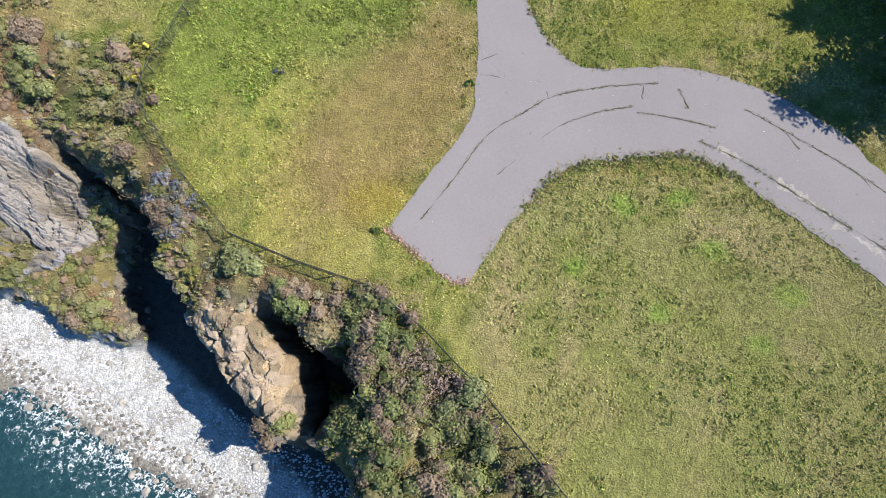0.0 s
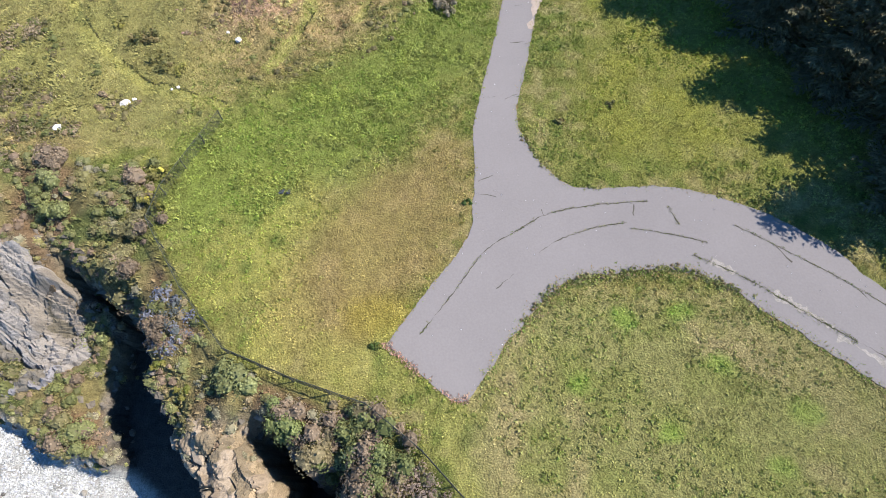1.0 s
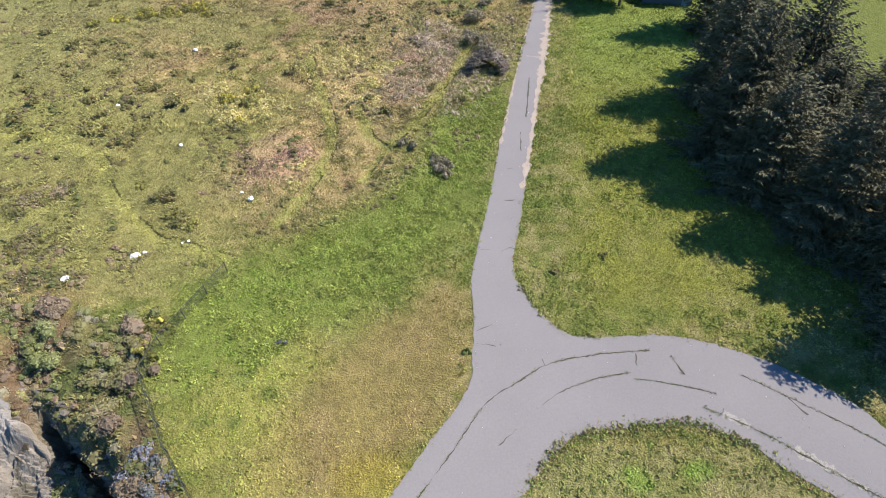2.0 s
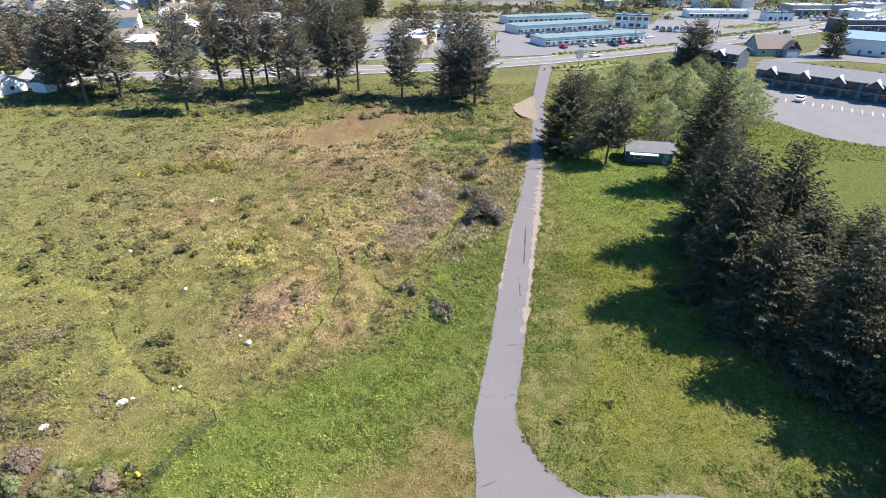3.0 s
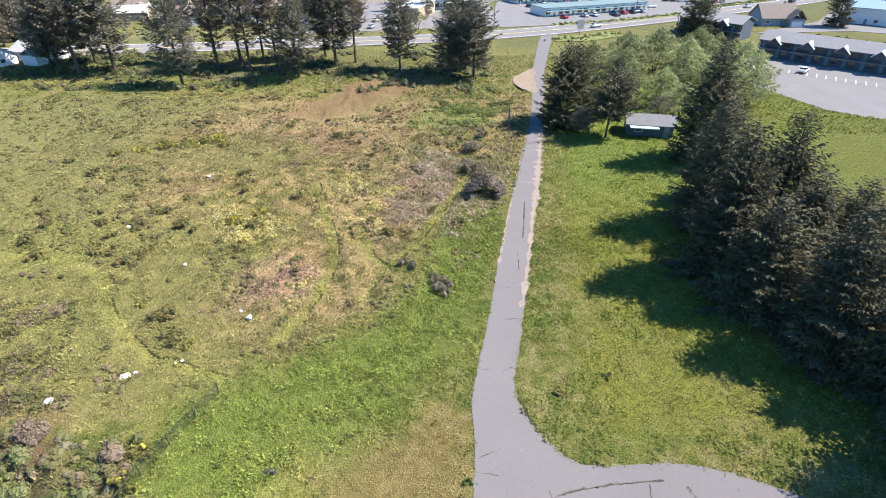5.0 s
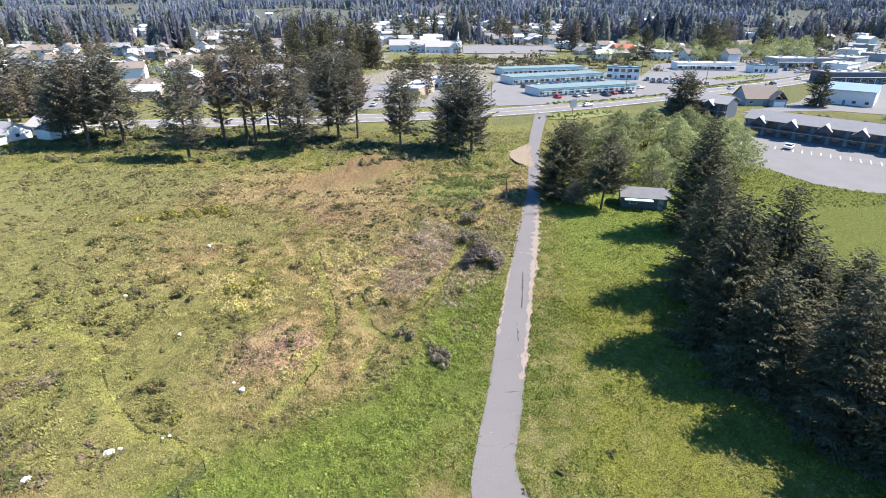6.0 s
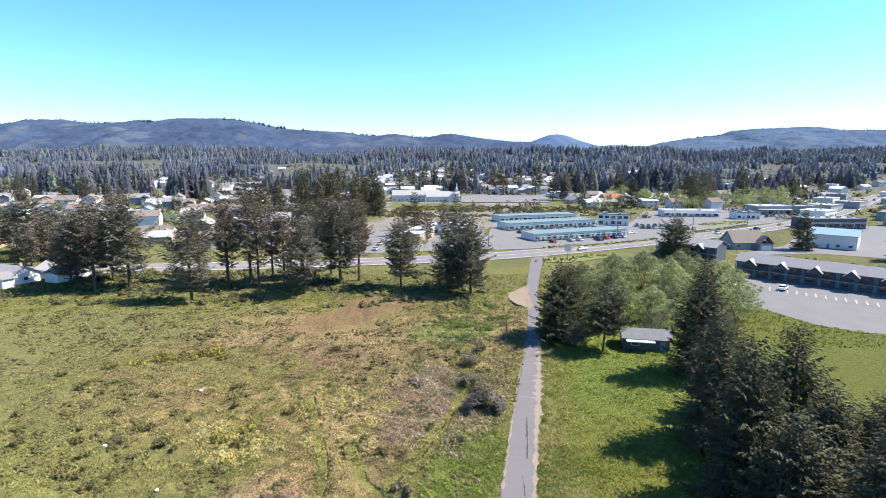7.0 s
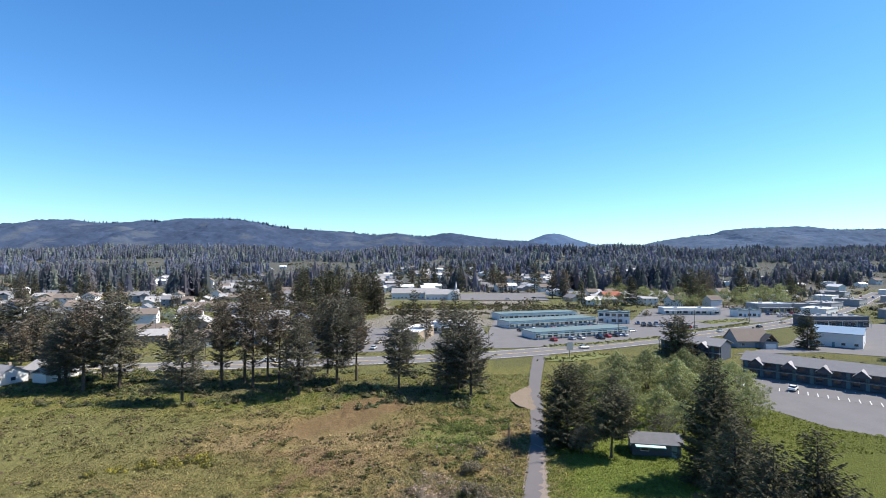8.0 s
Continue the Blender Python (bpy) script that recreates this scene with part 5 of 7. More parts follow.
bush("low green weed at the path's west edge", 1.9, 23.6, 0.5, 0.3, ((0.07, 0.13, 0.03), (0.09, 0.15, 0.035)), 395, name="weed_clump", leaf=0.08)

# heap of dead branches beside the path
r = random.Random(9)
heap = thing("brush_pile", Matrix.Translation((6.4, 71.6, 0)) @ Matrix.Scale(1.3, 4), "heap of dead grey branches with a dark hollow beneath", "brush pile")
bm = bmesh.new()
for k in range(800):
    a, e = r.uniform(-0.9, 4.05), r.uniform(0.15, 1.5)
    p = Vector((math.cos(a) * math.cos(e) * 2.3, math.sin(a) * math.cos(e) * 2.0, math.sin(e) * 1.8))
    w = Vector((r.gauss(0, 1), r.gauss(0, 1), r.gauss(0, 0.35))).normalized() * r.uniform(0.5, 1.2)
    limb(bm, p, p + w, r.uniform(0.02, 0.06))
tagged(part("tangle", bm, M_DRIFT, heap), kind="stuff")
a = rs.uniform(-0.7, 3.85, 90)
e = rs.uniform(0.1, 1.5, 90)
c = np.stack([np.cos(a) * np.cos(e) * 2.1, np.sin(a) * np.cos(e) * 1.8, np.sin(e) * 1.6], -1)
tagged(part_mesh("dead_leaves", leaf_mesh("dead_leaves", c, rs.uniform(0.3, 0.6, 90), np.array(((0.16, 0.13, 0.095), (0.20, 0.165, 0.12), (0.12, 0.10, 0.075)))[rs.randint(0, 3, 90)], 34, 0.15, rs, M_LEAF, 1.0), heap), kind="stuff")
for k, (x, y, rad, h) in enumerate(((0.1, 47.4, 1.5, 1.4), (-0.6, 48.9, 1.3, 1.2), (-4.1, 51.6, 1.2, 0.9), (5.5, 88, 2.2, 2.0), (4.6, 80.5, 2.6, 2.2), (7.2, 94, 1.8, 1.6), (6.6, 77.5, 2.0, 1.8))):
    bush("grey leafless thicket beside the path", x, y, rad, h, ((0.30, 0.26, 0.18), (0.25, 0.22, 0.14), (0.22, 0.21, 0.11)), 400 + k, "grey thickets beside the path", "grey_thicket", 0.14, 80)


# ---- boulders and the beach ----
def ground_z(x, y):
    return float(land_height(np.array([x]), np.array([y]))[0])


def boulder_bmesh(radius, seed, flat=0.7, subdivisions=2):
    bm = bmesh.new()
    bmesh.ops.create_icosphere(bm, subdivisions=subdivisions, radius=radius)
    for v in bm.verts:
        n = noise.noise(v.co / radius * 1.1 + Vector((seed * 7.3, seed, 0)))
        n2 = noise.noise(v.co / radius * 2.7 + Vector((0, seed * 3.1, 5)))
        v.co *= 1 + 0.45 * n + 0.25 * n2
        v.co.z *= flat
    return bm


for k, (x, y, rad) in enumerate(((-29.6, 34.7, 0.46), (-34.6, 31.5, 0.4), (-20.7, 43.2, 0.3), (-21.8, 44.0, 0.17), (-29.0, 35.3, 0.2), (-43, 62, 0.28), (-31, 52, 0.25), (-38, 78, 0.35), (-24.8, 36.2, 0.16), (-25.4, 36.0, 0.13))):
    ob = tagged(part("white_boulder", boulder_bmesh(rad, k + 3), M_WHITE_ROCK), "pale white boulder lying in the rough grass", "boulder", "white boulders on the meadow")
    ob.location = (x, y, ground_z(x, y) + rad * 0.25)
for k in range(95):
    w = r.uniform(-6.5, 0.8) if k % 5 else r.uniform(1, 5)
    u = r.uniform(-14, 24)
    x, y = -30.1 + 0.891 * u + 0.453 * w, -3.2 - 0.453 * u + 0.891 * w
    rad = 0.12 + 0.34 * r.random() ** 2
    ob = tagged(part("beach_boulder", boulder_bmesh(rad, k + 40), M_WET), "dark wet boulder on the shingle at the waterline", "boulder", "boulders at the waterline")
    ob.location = (x, y, float(land_height(np.array([x]), np.array([y]))[0]) + 0.1 * rad)
ico = bmesh.new()
bmesh.ops.create_icosphere(ico, subdivisions=1, radius=1)
iv = np.array([v.co[:] for v in ico.verts])
iff = np.array([[v.index for v in f.verts] for f in ico.faces])
ico.free()


def pebbles(name, n, w0, w1, size0, size1, material, label):
    u, w = rs.uniform(-18, 26, n), rs.uniform(w0, w1, n)
    x, y = -30.1 + 0.891 * u + 0.453 * w, -3.2 - 0.453 * u + 0.891 * w
    z = land_height(x, y)
    ok = z < -11.5
    x, y, z = x[ok], y[ok], z[ok]
    s = rs.uniform(size0, size1, len(x)) ** 1.0
    jig = iv[None] * (1 + rs.normal(0, 0.16, (len(x), len(iv), 1)))
    v = jig * (s[:, None, None] * np.array((1.2, 1.0, 0.6)) * rs.uniform(0.7, 1.3, (len(x), 1, 3)))
    v = v + np.column_stack([x, y, z + 0.1 * s])[:, None, :]
    f = iff[None] + (np.arange(len(x)) * len(iv))[:, None, None]
    tagged(part_mesh(name, quick_mesh(name, v.reshape(-1, 3), f.reshape(-1, 3), material)), label, "stones", kind="stuff")


pebbles("shingle_stones", 6000, -0.8, 6.5, 0.03, 0.12, M_STONE, "pale rounded stones of the shingle beach")
pebbles("wet_stones", 2600, -5.5, 1.4, 0.05, 0.2, M_WET, "dark wet stones washed by the foam")

# ---- rock of the headland ----
def slab_bmesh(length, seed):
    """An angular tilted slab with broken edges."""
    bm, q = bmesh.new(), random.Random(seed)
    for k in range(16):
        d = Vector((q.gauss(0, 1), q.gauss(0, 1), q.gauss(0, 1))).normalized()
        bm.verts.new((d.x * length * q.uniform(0.75, 1.1), d.y * length * 0.5, d.z * length * 0.36))
    bmesh.ops.convex_hull(bm, input=bm.verts)
    loose = [v for v in bm.verts if not v.link_faces]
    bmesh.ops.delete(bm, geom=loose, context="VERTS")
    bmesh.ops.bevel(bm, geom=list(bm.edges), offset=0.03 * length, segments=1, affect="EDGES")
    bmesh.ops.rotate(bm, verts=bm.verts, matrix=Matrix.Rotation(q.uniform(-0.5, -0.1), 3, "X"))
    return bm


def outcrop(name, label, mask, x0, x1, y0, y1, lift, ledge, width, way, palette, seed, step=0.13):
    """Bare layered rock: ledges stepping across the strata, split by cracks."""
    X, Y = np.meshgrid(np.arange(x0, x1, step), np.arange(y0, y1, step))
    px, py = X.ravel(), Y.ravel()
    m = mask(px + 3.4 * (fbm(px, py, 2.0, 4, seed) - 0.5), py + 3.4 * (fbm(px, py, 2.0, 4, seed + 1) - 0.5))
    across = -px * math.sin(way) + py * math.cos(way)
    on = px * math.cos(way) + py * math.sin(way)
    layer = across / width + 2.0 * (fbm(px, py, 4.5, 3, seed + 2) - 0.5) + 0.6 * (fbm(on * 0.6, across * 3, 1.3, 3, seed + 3) - 0.5)
    fine = 3.3 * layer + 0.9 * fbm(on * 0.5, across * 2, 0.9, 3, seed + 9)
    fine = fine - np.floor(fine)
    saw = layer - np.floor(layer)
    rung = np.sin(np.floor(layer) * 12.9898 + seed) * 0.5 + 0.5
    split = np.abs(fbm(on, across * 0.5, 2.2, 3, seed + 4) - 0.5)
    crack = smooth(0.05, 0.0, split)
    z = land_height(px, py) - 0.9 + (0.9 + lift) * smooth(0.05, 0.75, m) + m * (ledge * ((0.3 + 1.2 * rung) * saw + 0.42 * fine) + 1.5 * (fbm(px, py, 1.9, 3, seed + 8) - 0.5) + 0.7 * (fbm(px, py, 0.7, 3, seed + 5) - 0.5) - 0.8 * crack)
    tone = np.clip(0.75 * fbm(px, py, 2.6, 3, seed + 6) + 0.35 * rung - 0.05, 0, 0.999)
    col = np.array(palette)[(tone * len(palette)).astype(int)] * (0.85 + 0.3 * fbm(px, py, 0.5, 2, seed + 7))[:, None]
    n, k = X.shape
    i = np.arange(n * k).reshape(n, k)
    f = np.stack([i[:-1, :-1], i[:-1, 1:], i[1:, 1:], i[1:, :-1]], -1).reshape(-1, 4)
    f = f[m[f].max(1) > 0.02]
    keep = np.unique(f)
    back = np.zeros(len(px), int)
    back[keep] = np.arange(len(keep))
    me = quick_mesh(name, np.stack([px, py, z], -1)[keep], back[f], M_CRAG, col[keep])
    return tagged(part_mesh(name, me), label, "rock", kind="structure")


outcrop("rock_headland", "bare grey layered rock with cracks on the headland", headland_rock, -46, -26, 8, 28, 0.5, 0.62, 1.1, -0.42,
        ((0.13, 0.115, 0.085), (0.22, 0.195, 0.165), (0.27, 0.25, 0.23), (0.23, 0.225, 0.225), (0.29, 0.288, 0.295), (0.16, 0.15, 0.085)), 501)
outcrop("rock_ledge", "low grey rock ledge among the scrub of the headland", lambda x, y: blob(x, y, -37.5, 12.6, 4.2, 1.6, -12, 0.3), -44, -31, 9, 16, 0.3, 0.4, 0.9, -0.2,
        ((0.19, 0.18, 0.175), (0.23, 0.225, 0.24), (0.17, 0.155, 0.13)), 521)
outcrop("rock_spur", "tan crumbling rock spur above the shingle", lambda x, y: blob(x, y, -15.4, 2.4, 2.6, 5.0, 33, 0.35), -22, -9, -5, 10, 0.3, 0.34, 1.3, 2.2,
        ((0.16, 0.128, 0.084), (0.248, 0.196, 0.14), (0.336, 0.272, 0.2), (0.2, 0.16, 0.104), (0.304, 0.24, 0.172), (0.264, 0.208, 0.144)), 541)
for k in range(9):
    q = r.random()
    x, y = -18.4 + 5.6 * q + r.uniform(-1.2, 1.6), 5.6 - 8.0 * q + r.uniform(-0.4, 1.6)
    ob = tagged(part("spur_rock", slab_bmesh(r.uniform(0.7, 1.7), k + 60), M_TAN_ROCK), "tan crumbling rock on the cliff spur", "rock", "tan rocks on the spur")
    ob.matrix_world = at(x, y, -0.9 + r.uniform(-0.4, 0.4), 1.0, ground_z(x, y) - 0.4)
# broken rock on the cliff faces
cp = np.concatenate([along(COAST[5:41], 0.3, 0.6)])
cp = cp[(cp[:, 0] > -48) & (cp[:, 0] < 6)]
cz = land_height(cp[:, 0], cp[:, 1])
cp = cp[blob(cp[:, 0], cp[:, 1], -15.2, 2.0, 3.2, 5.2, 35, 0.2) < 0.5]
cz = land_height(cp[:, 0], cp[:, 1])
s_ = rs.uniform(0.08, 0.34, len(cp))
jig = iv[None] * (1 + rs.normal(0, 0.4, (len(cp), len(iv), 1))) * s_[:, None, None] * np.array((1.3, 1.0, 0.7)) + np.column_stack([cp, cz])[:, None, :]
ff = iff[None] + (np.arange(len(cp)) * len(iv))[:, None, None]
tagged(part_mesh("cliff_rubble", quick_mesh("cliff_rubble", jig.reshape(-1, 3), ff.reshape(-1, 3), M_DARK_ROCK)), "broken dark rock on the cliff faces", "rock", kind="stuff")

# ---- scrub on the seaward slope ----
brink_poly = BRINK + [(6000, -720), (6000, 6000), (-6000, 6000), (-6000, 125)]


def slope_zone(x, y):
    d = np.where(inside(x, y, LAND), line_distance(x, y, COAST), -line_distance(x, y, COAST))
    rock = np.maximum(headland_rock(x, y), blob(x, y, -15.2, 2.0, 2.8, 4.6, 35, 0.3)) - 0.55 * (fbm(x, y, 2.2, 2, 93) > 0.56)
    return (d > np.where(x < -26, -0.9, -0.2)) & ~inside(x, y, brink_poly) & (rock < 0.4) & (line_distance(x, y, FENCE) > 0.5)


x, y = strew(9000, -58, 14, -16, 44, lambda a, b: slope_zone(a, b) & (fbm(a, b, 3.4, 2, 91) > 0.36))
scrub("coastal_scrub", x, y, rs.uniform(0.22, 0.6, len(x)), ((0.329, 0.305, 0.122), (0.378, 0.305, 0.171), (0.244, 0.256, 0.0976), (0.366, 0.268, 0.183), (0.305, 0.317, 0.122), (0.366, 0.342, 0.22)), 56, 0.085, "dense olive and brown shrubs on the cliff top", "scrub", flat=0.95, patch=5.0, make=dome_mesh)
x, y = strew(260, -12, 12, -16, 8, lambda a, b: slope_zone(a, b) & (fbm(a, b, 4, 2, 92) > 0.42))
lobes = np.repeat(np.arange(len(x)), 5)
size = rs.uniform(0.7, 1.5, len(x))[lobes]
x, y = x[lobes] + rs.normal(0, 0.55, len(lobes)) * size, y[lobes] + rs.normal(0, 0.55, len(lobes)) * size
scrub("coastal_thicket", x, y, size * rs.uniform(0.4, 0.75, len(x)), ((0.244, 0.268, 0.0976), (0.317, 0.268, 0.146), (0.207, 0.244, 0.0854), (0.305, 0.232, 0.159)), 150, 0.095, "tall windswept thicket beneath the fence", "scrub", lift=0.3, flat=1.2, patch=6.0, make=dome_mesh)
x, y = strew(430, -56, 14, -16, 42, lambda a, b: slope_zone(a, b) & (line_distance(a, b, COAST) > 0.8) & (fbm(a, b, 5, 2, 96) > 0.45))
lobes = np.repeat(np.arange(len(x)), 6)
size = rs.uniform(0.9, 1.9, len(x))[lobes]
x, y = x[lobes] + rs.normal(0, 0.5, len(lobes)) * size, y[lobes] + rs.normal(0, 0.5, len(lobes)) * size
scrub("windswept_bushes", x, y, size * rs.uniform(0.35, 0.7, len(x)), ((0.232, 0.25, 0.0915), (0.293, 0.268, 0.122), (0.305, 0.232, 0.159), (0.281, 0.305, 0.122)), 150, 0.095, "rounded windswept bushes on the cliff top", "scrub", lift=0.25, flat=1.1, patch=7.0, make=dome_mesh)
x, y = strew(260, -23, -16, 11, 19, lambda a, b: slope_zone(a, b) & (blob(a, b, -20.4, 13.6, 2.2, 2.4, 30) > 0.4))
scrub("blue_lupin", x, y, rs.uniform(0.3, 0.6, len(x)), ((0.20, 0.22, 0.28), (0.15, 0.17, 0.16), (0.28, 0.29, 0.34)), 40, 0.1, "blue-grey flowering shrub beside the fence", "scrub", flat=0.8)
for k, (x, y, rad, h) in enumerate(((-9.6, 0.2, 1.0, 1.4), (-18.6, 8.6, 0.7, 0.8), (-23.2, 23.0, 0.8, 1.0), (-20.6, 10.4, 0.7, 0.7))):
    bush("bright yellow-green shrub on the cliff", x, y, rad, h, ((0.17, 0.19, 0.04), (0.22, 0.21, 0.05)), 430 + k, "bright shrubs on the cliff", "cliff_shrub", 0.11, 80)

x, y = strew(900, -10, 9, -9, 8, lambda a, b: slope_zone(a, b) & (blob(a, b, -0.5, 0.2, 4.6, 2.6, -42, 0.5) > rs.uniform(0.2, 0.9, a.shape)))
scrub("mauve_scrub", x, y, rs.uniform(0.4, 0.9, len(x)), ((0.36, 0.27, 0.22), (0.40, 0.31, 0.24), (0.32, 0.24, 0.19)), 60, 0.085, "mauve-brown leafless scrub along the fence", "scrub", lift=0.25, flat=0.9)


# ---- buildings ----
def box(bm, x0, x1, y0, y1, z0, z1):
    v = [bm.verts.new(p) for p in ((x0, y0, z0), (x1, y0, z0), (x1, y1, z0), (x0, y1, z0), (x0, y0, z1), (x1, y0, z1), (x1, y1, z1), (x0, y1, z1))]
    for f in ((3, 2, 1, 0), (4, 5, 6, 7), (0, 1, 5, 4), (1, 2, 6, 5), (2, 3, 7, 6), (3, 0, 4, 7)):
        bm.faces.new([v[i] for i in f])


def boxes(*specs):
    bm = bmesh.new()
    for s in specs:
        box(bm, *s)
    return bm


def window(parent, x, y, z, w, h, side, casing=M_FRAME):
    """A framed window, proud of the wall; side: which wall it sits in (s, n, e, w)."""
    d = 0.06
    sx, sy = {"s": (0, -1), "n": (0, 1), "e": (1, 0), "w": (-1, 0)}[side]

    def slab(bm, u0, u1, z0, z1, out0, out1):
        if sy:
            box(bm, x + u0, x + u1, *sorted((y + sy * out0, y + sy * out1)), z + z0, z + z1)
        else:
            box(bm, *sorted((x + sx * out0, x + sx * out1)), y + u0, y + u1, z + z0, z + z1)

    bm, t = bmesh.new(), 0.09
    for u0, u1, z0, z1 in ((-w / 2, w / 2, 0, t), (-w / 2, w / 2, h - t, h), (-w / 2, -w / 2 + t, t, h - t), (w / 2 - t, w / 2, t, h - t)):
        slab(bm, u0, u1, z0, z1, -0.02, d)
    ob = part("window", bm, casing, parent)
    bm = bmesh.new()
    slab(bm, -w / 2 + t, w / 2 - t, t, h - t, -0.01, d * 0.4)
    part("pane", bm, M_GLASS, ob)
    return ob


def door(parent, x, y, side="s", material=M_DOOR, w=0.95, h=2.05, z=0.0):
    sx, sy = {"s": (0, -1), "n": (0, 1), "e": (1, 0), "w": (-1, 0)}[side]
    bm = bmesh.new()
    if sy:
        box(bm, x - w / 2, x + w / 2, *sorted((y - 0.02 * sy, y + 0.05 * sy)), z, z + h)
    else:
        box(bm, *sorted((x - 0.02 * sx, x + 0.05 * sx)), y - w / 2, y + w / 2, z, z + h)
    return part("door", bm, material, parent)


def gable_roof(w, d, h, rise, over=0.5, thick=0.18):
    """Two slabs on a ridge along x."""
    bm = bmesh.new()
    slope = rise / (d / 2)
    for s in (-1, 1):
        y1, z1 = s * (d / 2 + over), h - slope * over
        lower = [(-w / 2 - over, y1, z1), (w / 2 + over, y1, z1), (w / 2 + over, 0, h + rise), (-w / 2 - over, 0, h + rise)]
        vs = [bm.verts.new(p) for p in lower] + [bm.verts.new((p[0], p[1], p[2] + thick)) for p in lower]
        for f in ((3, 2, 1, 0), (4, 5, 6, 7), (0, 1, 5, 4), (1, 2, 6, 5), (2, 3, 7, 6), (3, 0, 4, 7)):
            bm.faces.new([vs[i] for i in f])
    bmesh.ops.recalc_face_normals(bm, faces=bm.faces)
    return bm


def gable_walls(w, d, h, rise):
    bm = bmesh.new()
    prof = [(-d / 2, 0), (d / 2, 0), (d / 2, h), (0, h + rise), (-d / 2, h)]
    a = [bm.verts.new((-w / 2, y, z)) for y, z in prof]
    b = [bm.verts.new((w / 2, y, z)) for y, z in prof]
    bm.faces.new(a[::-1]), bm.faces.new(b)
    for i in range(5):
        j = (i + 1) % 5
        bm.faces.new((a[i], a[j], b[j], b[i]))
    bmesh.ops.recalc_face_normals(bm, faces=bm.faces)
    return bm


def house(label, m, w, d, h, rise, wall, roof, group="", wing=True, chimney=True, storeys=1, name="house", category="house"):
    root = thing(name, m, label, category, group)
    part("wall", gable_walls(w, d, h, rise), wall, root)
    top = part("roof", gable_roof(w, d, h, rise), roof, root)
    if chimney:
        part("chimney", boxes((w * 0.22, w * 0.22 + 0.7, 0.4, 1.1, h + rise * 0.4, h + rise + 0.8)), M_TAN, top)
    for s in range(storeys):
        z = 0.9 + 2.7 * s
        for k in range(max(2, int(w / 3.6))):
            x = -w / 2 + (k + 0.5) * w / max(2, int(w / 3.6))
            if s == 0 and k == 1:
                door(root, x + 0.9, -d / 2)
                continue
            window(root, x, -d / 2, z, 1.5, 1.15, "s")
        window(root, -w / 2, 0, z, 1.4, 1.15, "w")
        window(root, w / 2, 0, z, 1.4, 1.15, "e")
    if wing:
        wing_root = part("garage", boxes((w * 0.18, w * 0.18 + 5.4, -d / 2 - 3.2, -d / 2 - 0.003, 0, h - 0.1)), wall, root)
        bm = gable_roof(3.4, 5.6, h - 0.1, rise * 0.7, 0.35)
        bmesh.ops.rotate(bm, verts=bm.verts, matrix=Matrix.Rotation(math.pi / 2, 3, "Z"))
        bmesh.ops.translate(bm, verts=bm.verts, vec=(w * 0.18 + 2.7, -d / 2 - 1.5, 0.02))
        part("garage_roof", bm, roof, wing_root)
        part("garage_door", boxes((w * 0.18 + 0.6, w * 0.18 + 4.8, -d / 2 - 3.26, -d / 2 - 3.203, 0, 2.1)), M_FRAME, wing_root)
    return root


def hall(label, m, w, d, h, wall, roof, group="", storeys=1, bays=6, name="shop", category="building", parapet=0.5, canopy=False, roof_units=2):
    """A flat-roofed block with a parapet and rows of windows."""
    root = thing(name, m, label, category, group)
    part("wall", boxes((-w / 2, w / 2, -d / 2, d / 2, 0, h)), wall, root)
    top = part("roof", boxes((-w / 2 - 0.3, w / 2 + 0.3, -d / 2 - 0.3, d / 2 + 0.3, h, h + 0.12), (-w / 2 - 0.3, w / 2 + 0.3, -d / 2 - 0.3, -d / 2, h + 0.12, h + parapet), (-w / 2 - 0.3, w / 2 + 0.3, d / 2, d / 2 + 0.3, h + 0.12, h + parapet),
                             (-w / 2 - 0.3, -w / 2, -d / 2, d / 2, h + 0.12, h + parapet), (w / 2, w / 2 + 0.3, -d / 2, d / 2, h + 0.12, h + parapet)), roof, root)
    for k in range(roof_units):
        x = -w / 2 + (k + 0.6) * w / (roof_units + 0.3)
        part("roof_unit", boxes((x - 0.9, x + 0.9, -0.7, 0.8, h + 0.12, h + 1.1)), M_SIGN, top)
    for s in range(storeys):
        for k in range(bays):
            x = -w / 2 + (k + 0.5) * w / bays
            if s == 0 and k % 3 == 1:
                door(root, x, -d / 2)
            else:
                window(root, x, -d / 2, 0.8 + s * h / storeys, w / bays * 0.74, 1.75, "s")
    if canopy:
        part("canopy", boxes((-w / 2, w / 2, -d / 2 - 2.2, -d / 2 - 0.303, h * 0.62, h * 0.62 + 0.2)), roof, root)
        for k in range(5):
            x = -w / 2 + 0.4 + k * (w - 0.8) / 4
            part("column", boxes((x - 0.1, x + 0.1, -d / 2 - 2.0, -d / 2 - 1.8, 0, h * 0.62)), M_FRAME, root)
    return root


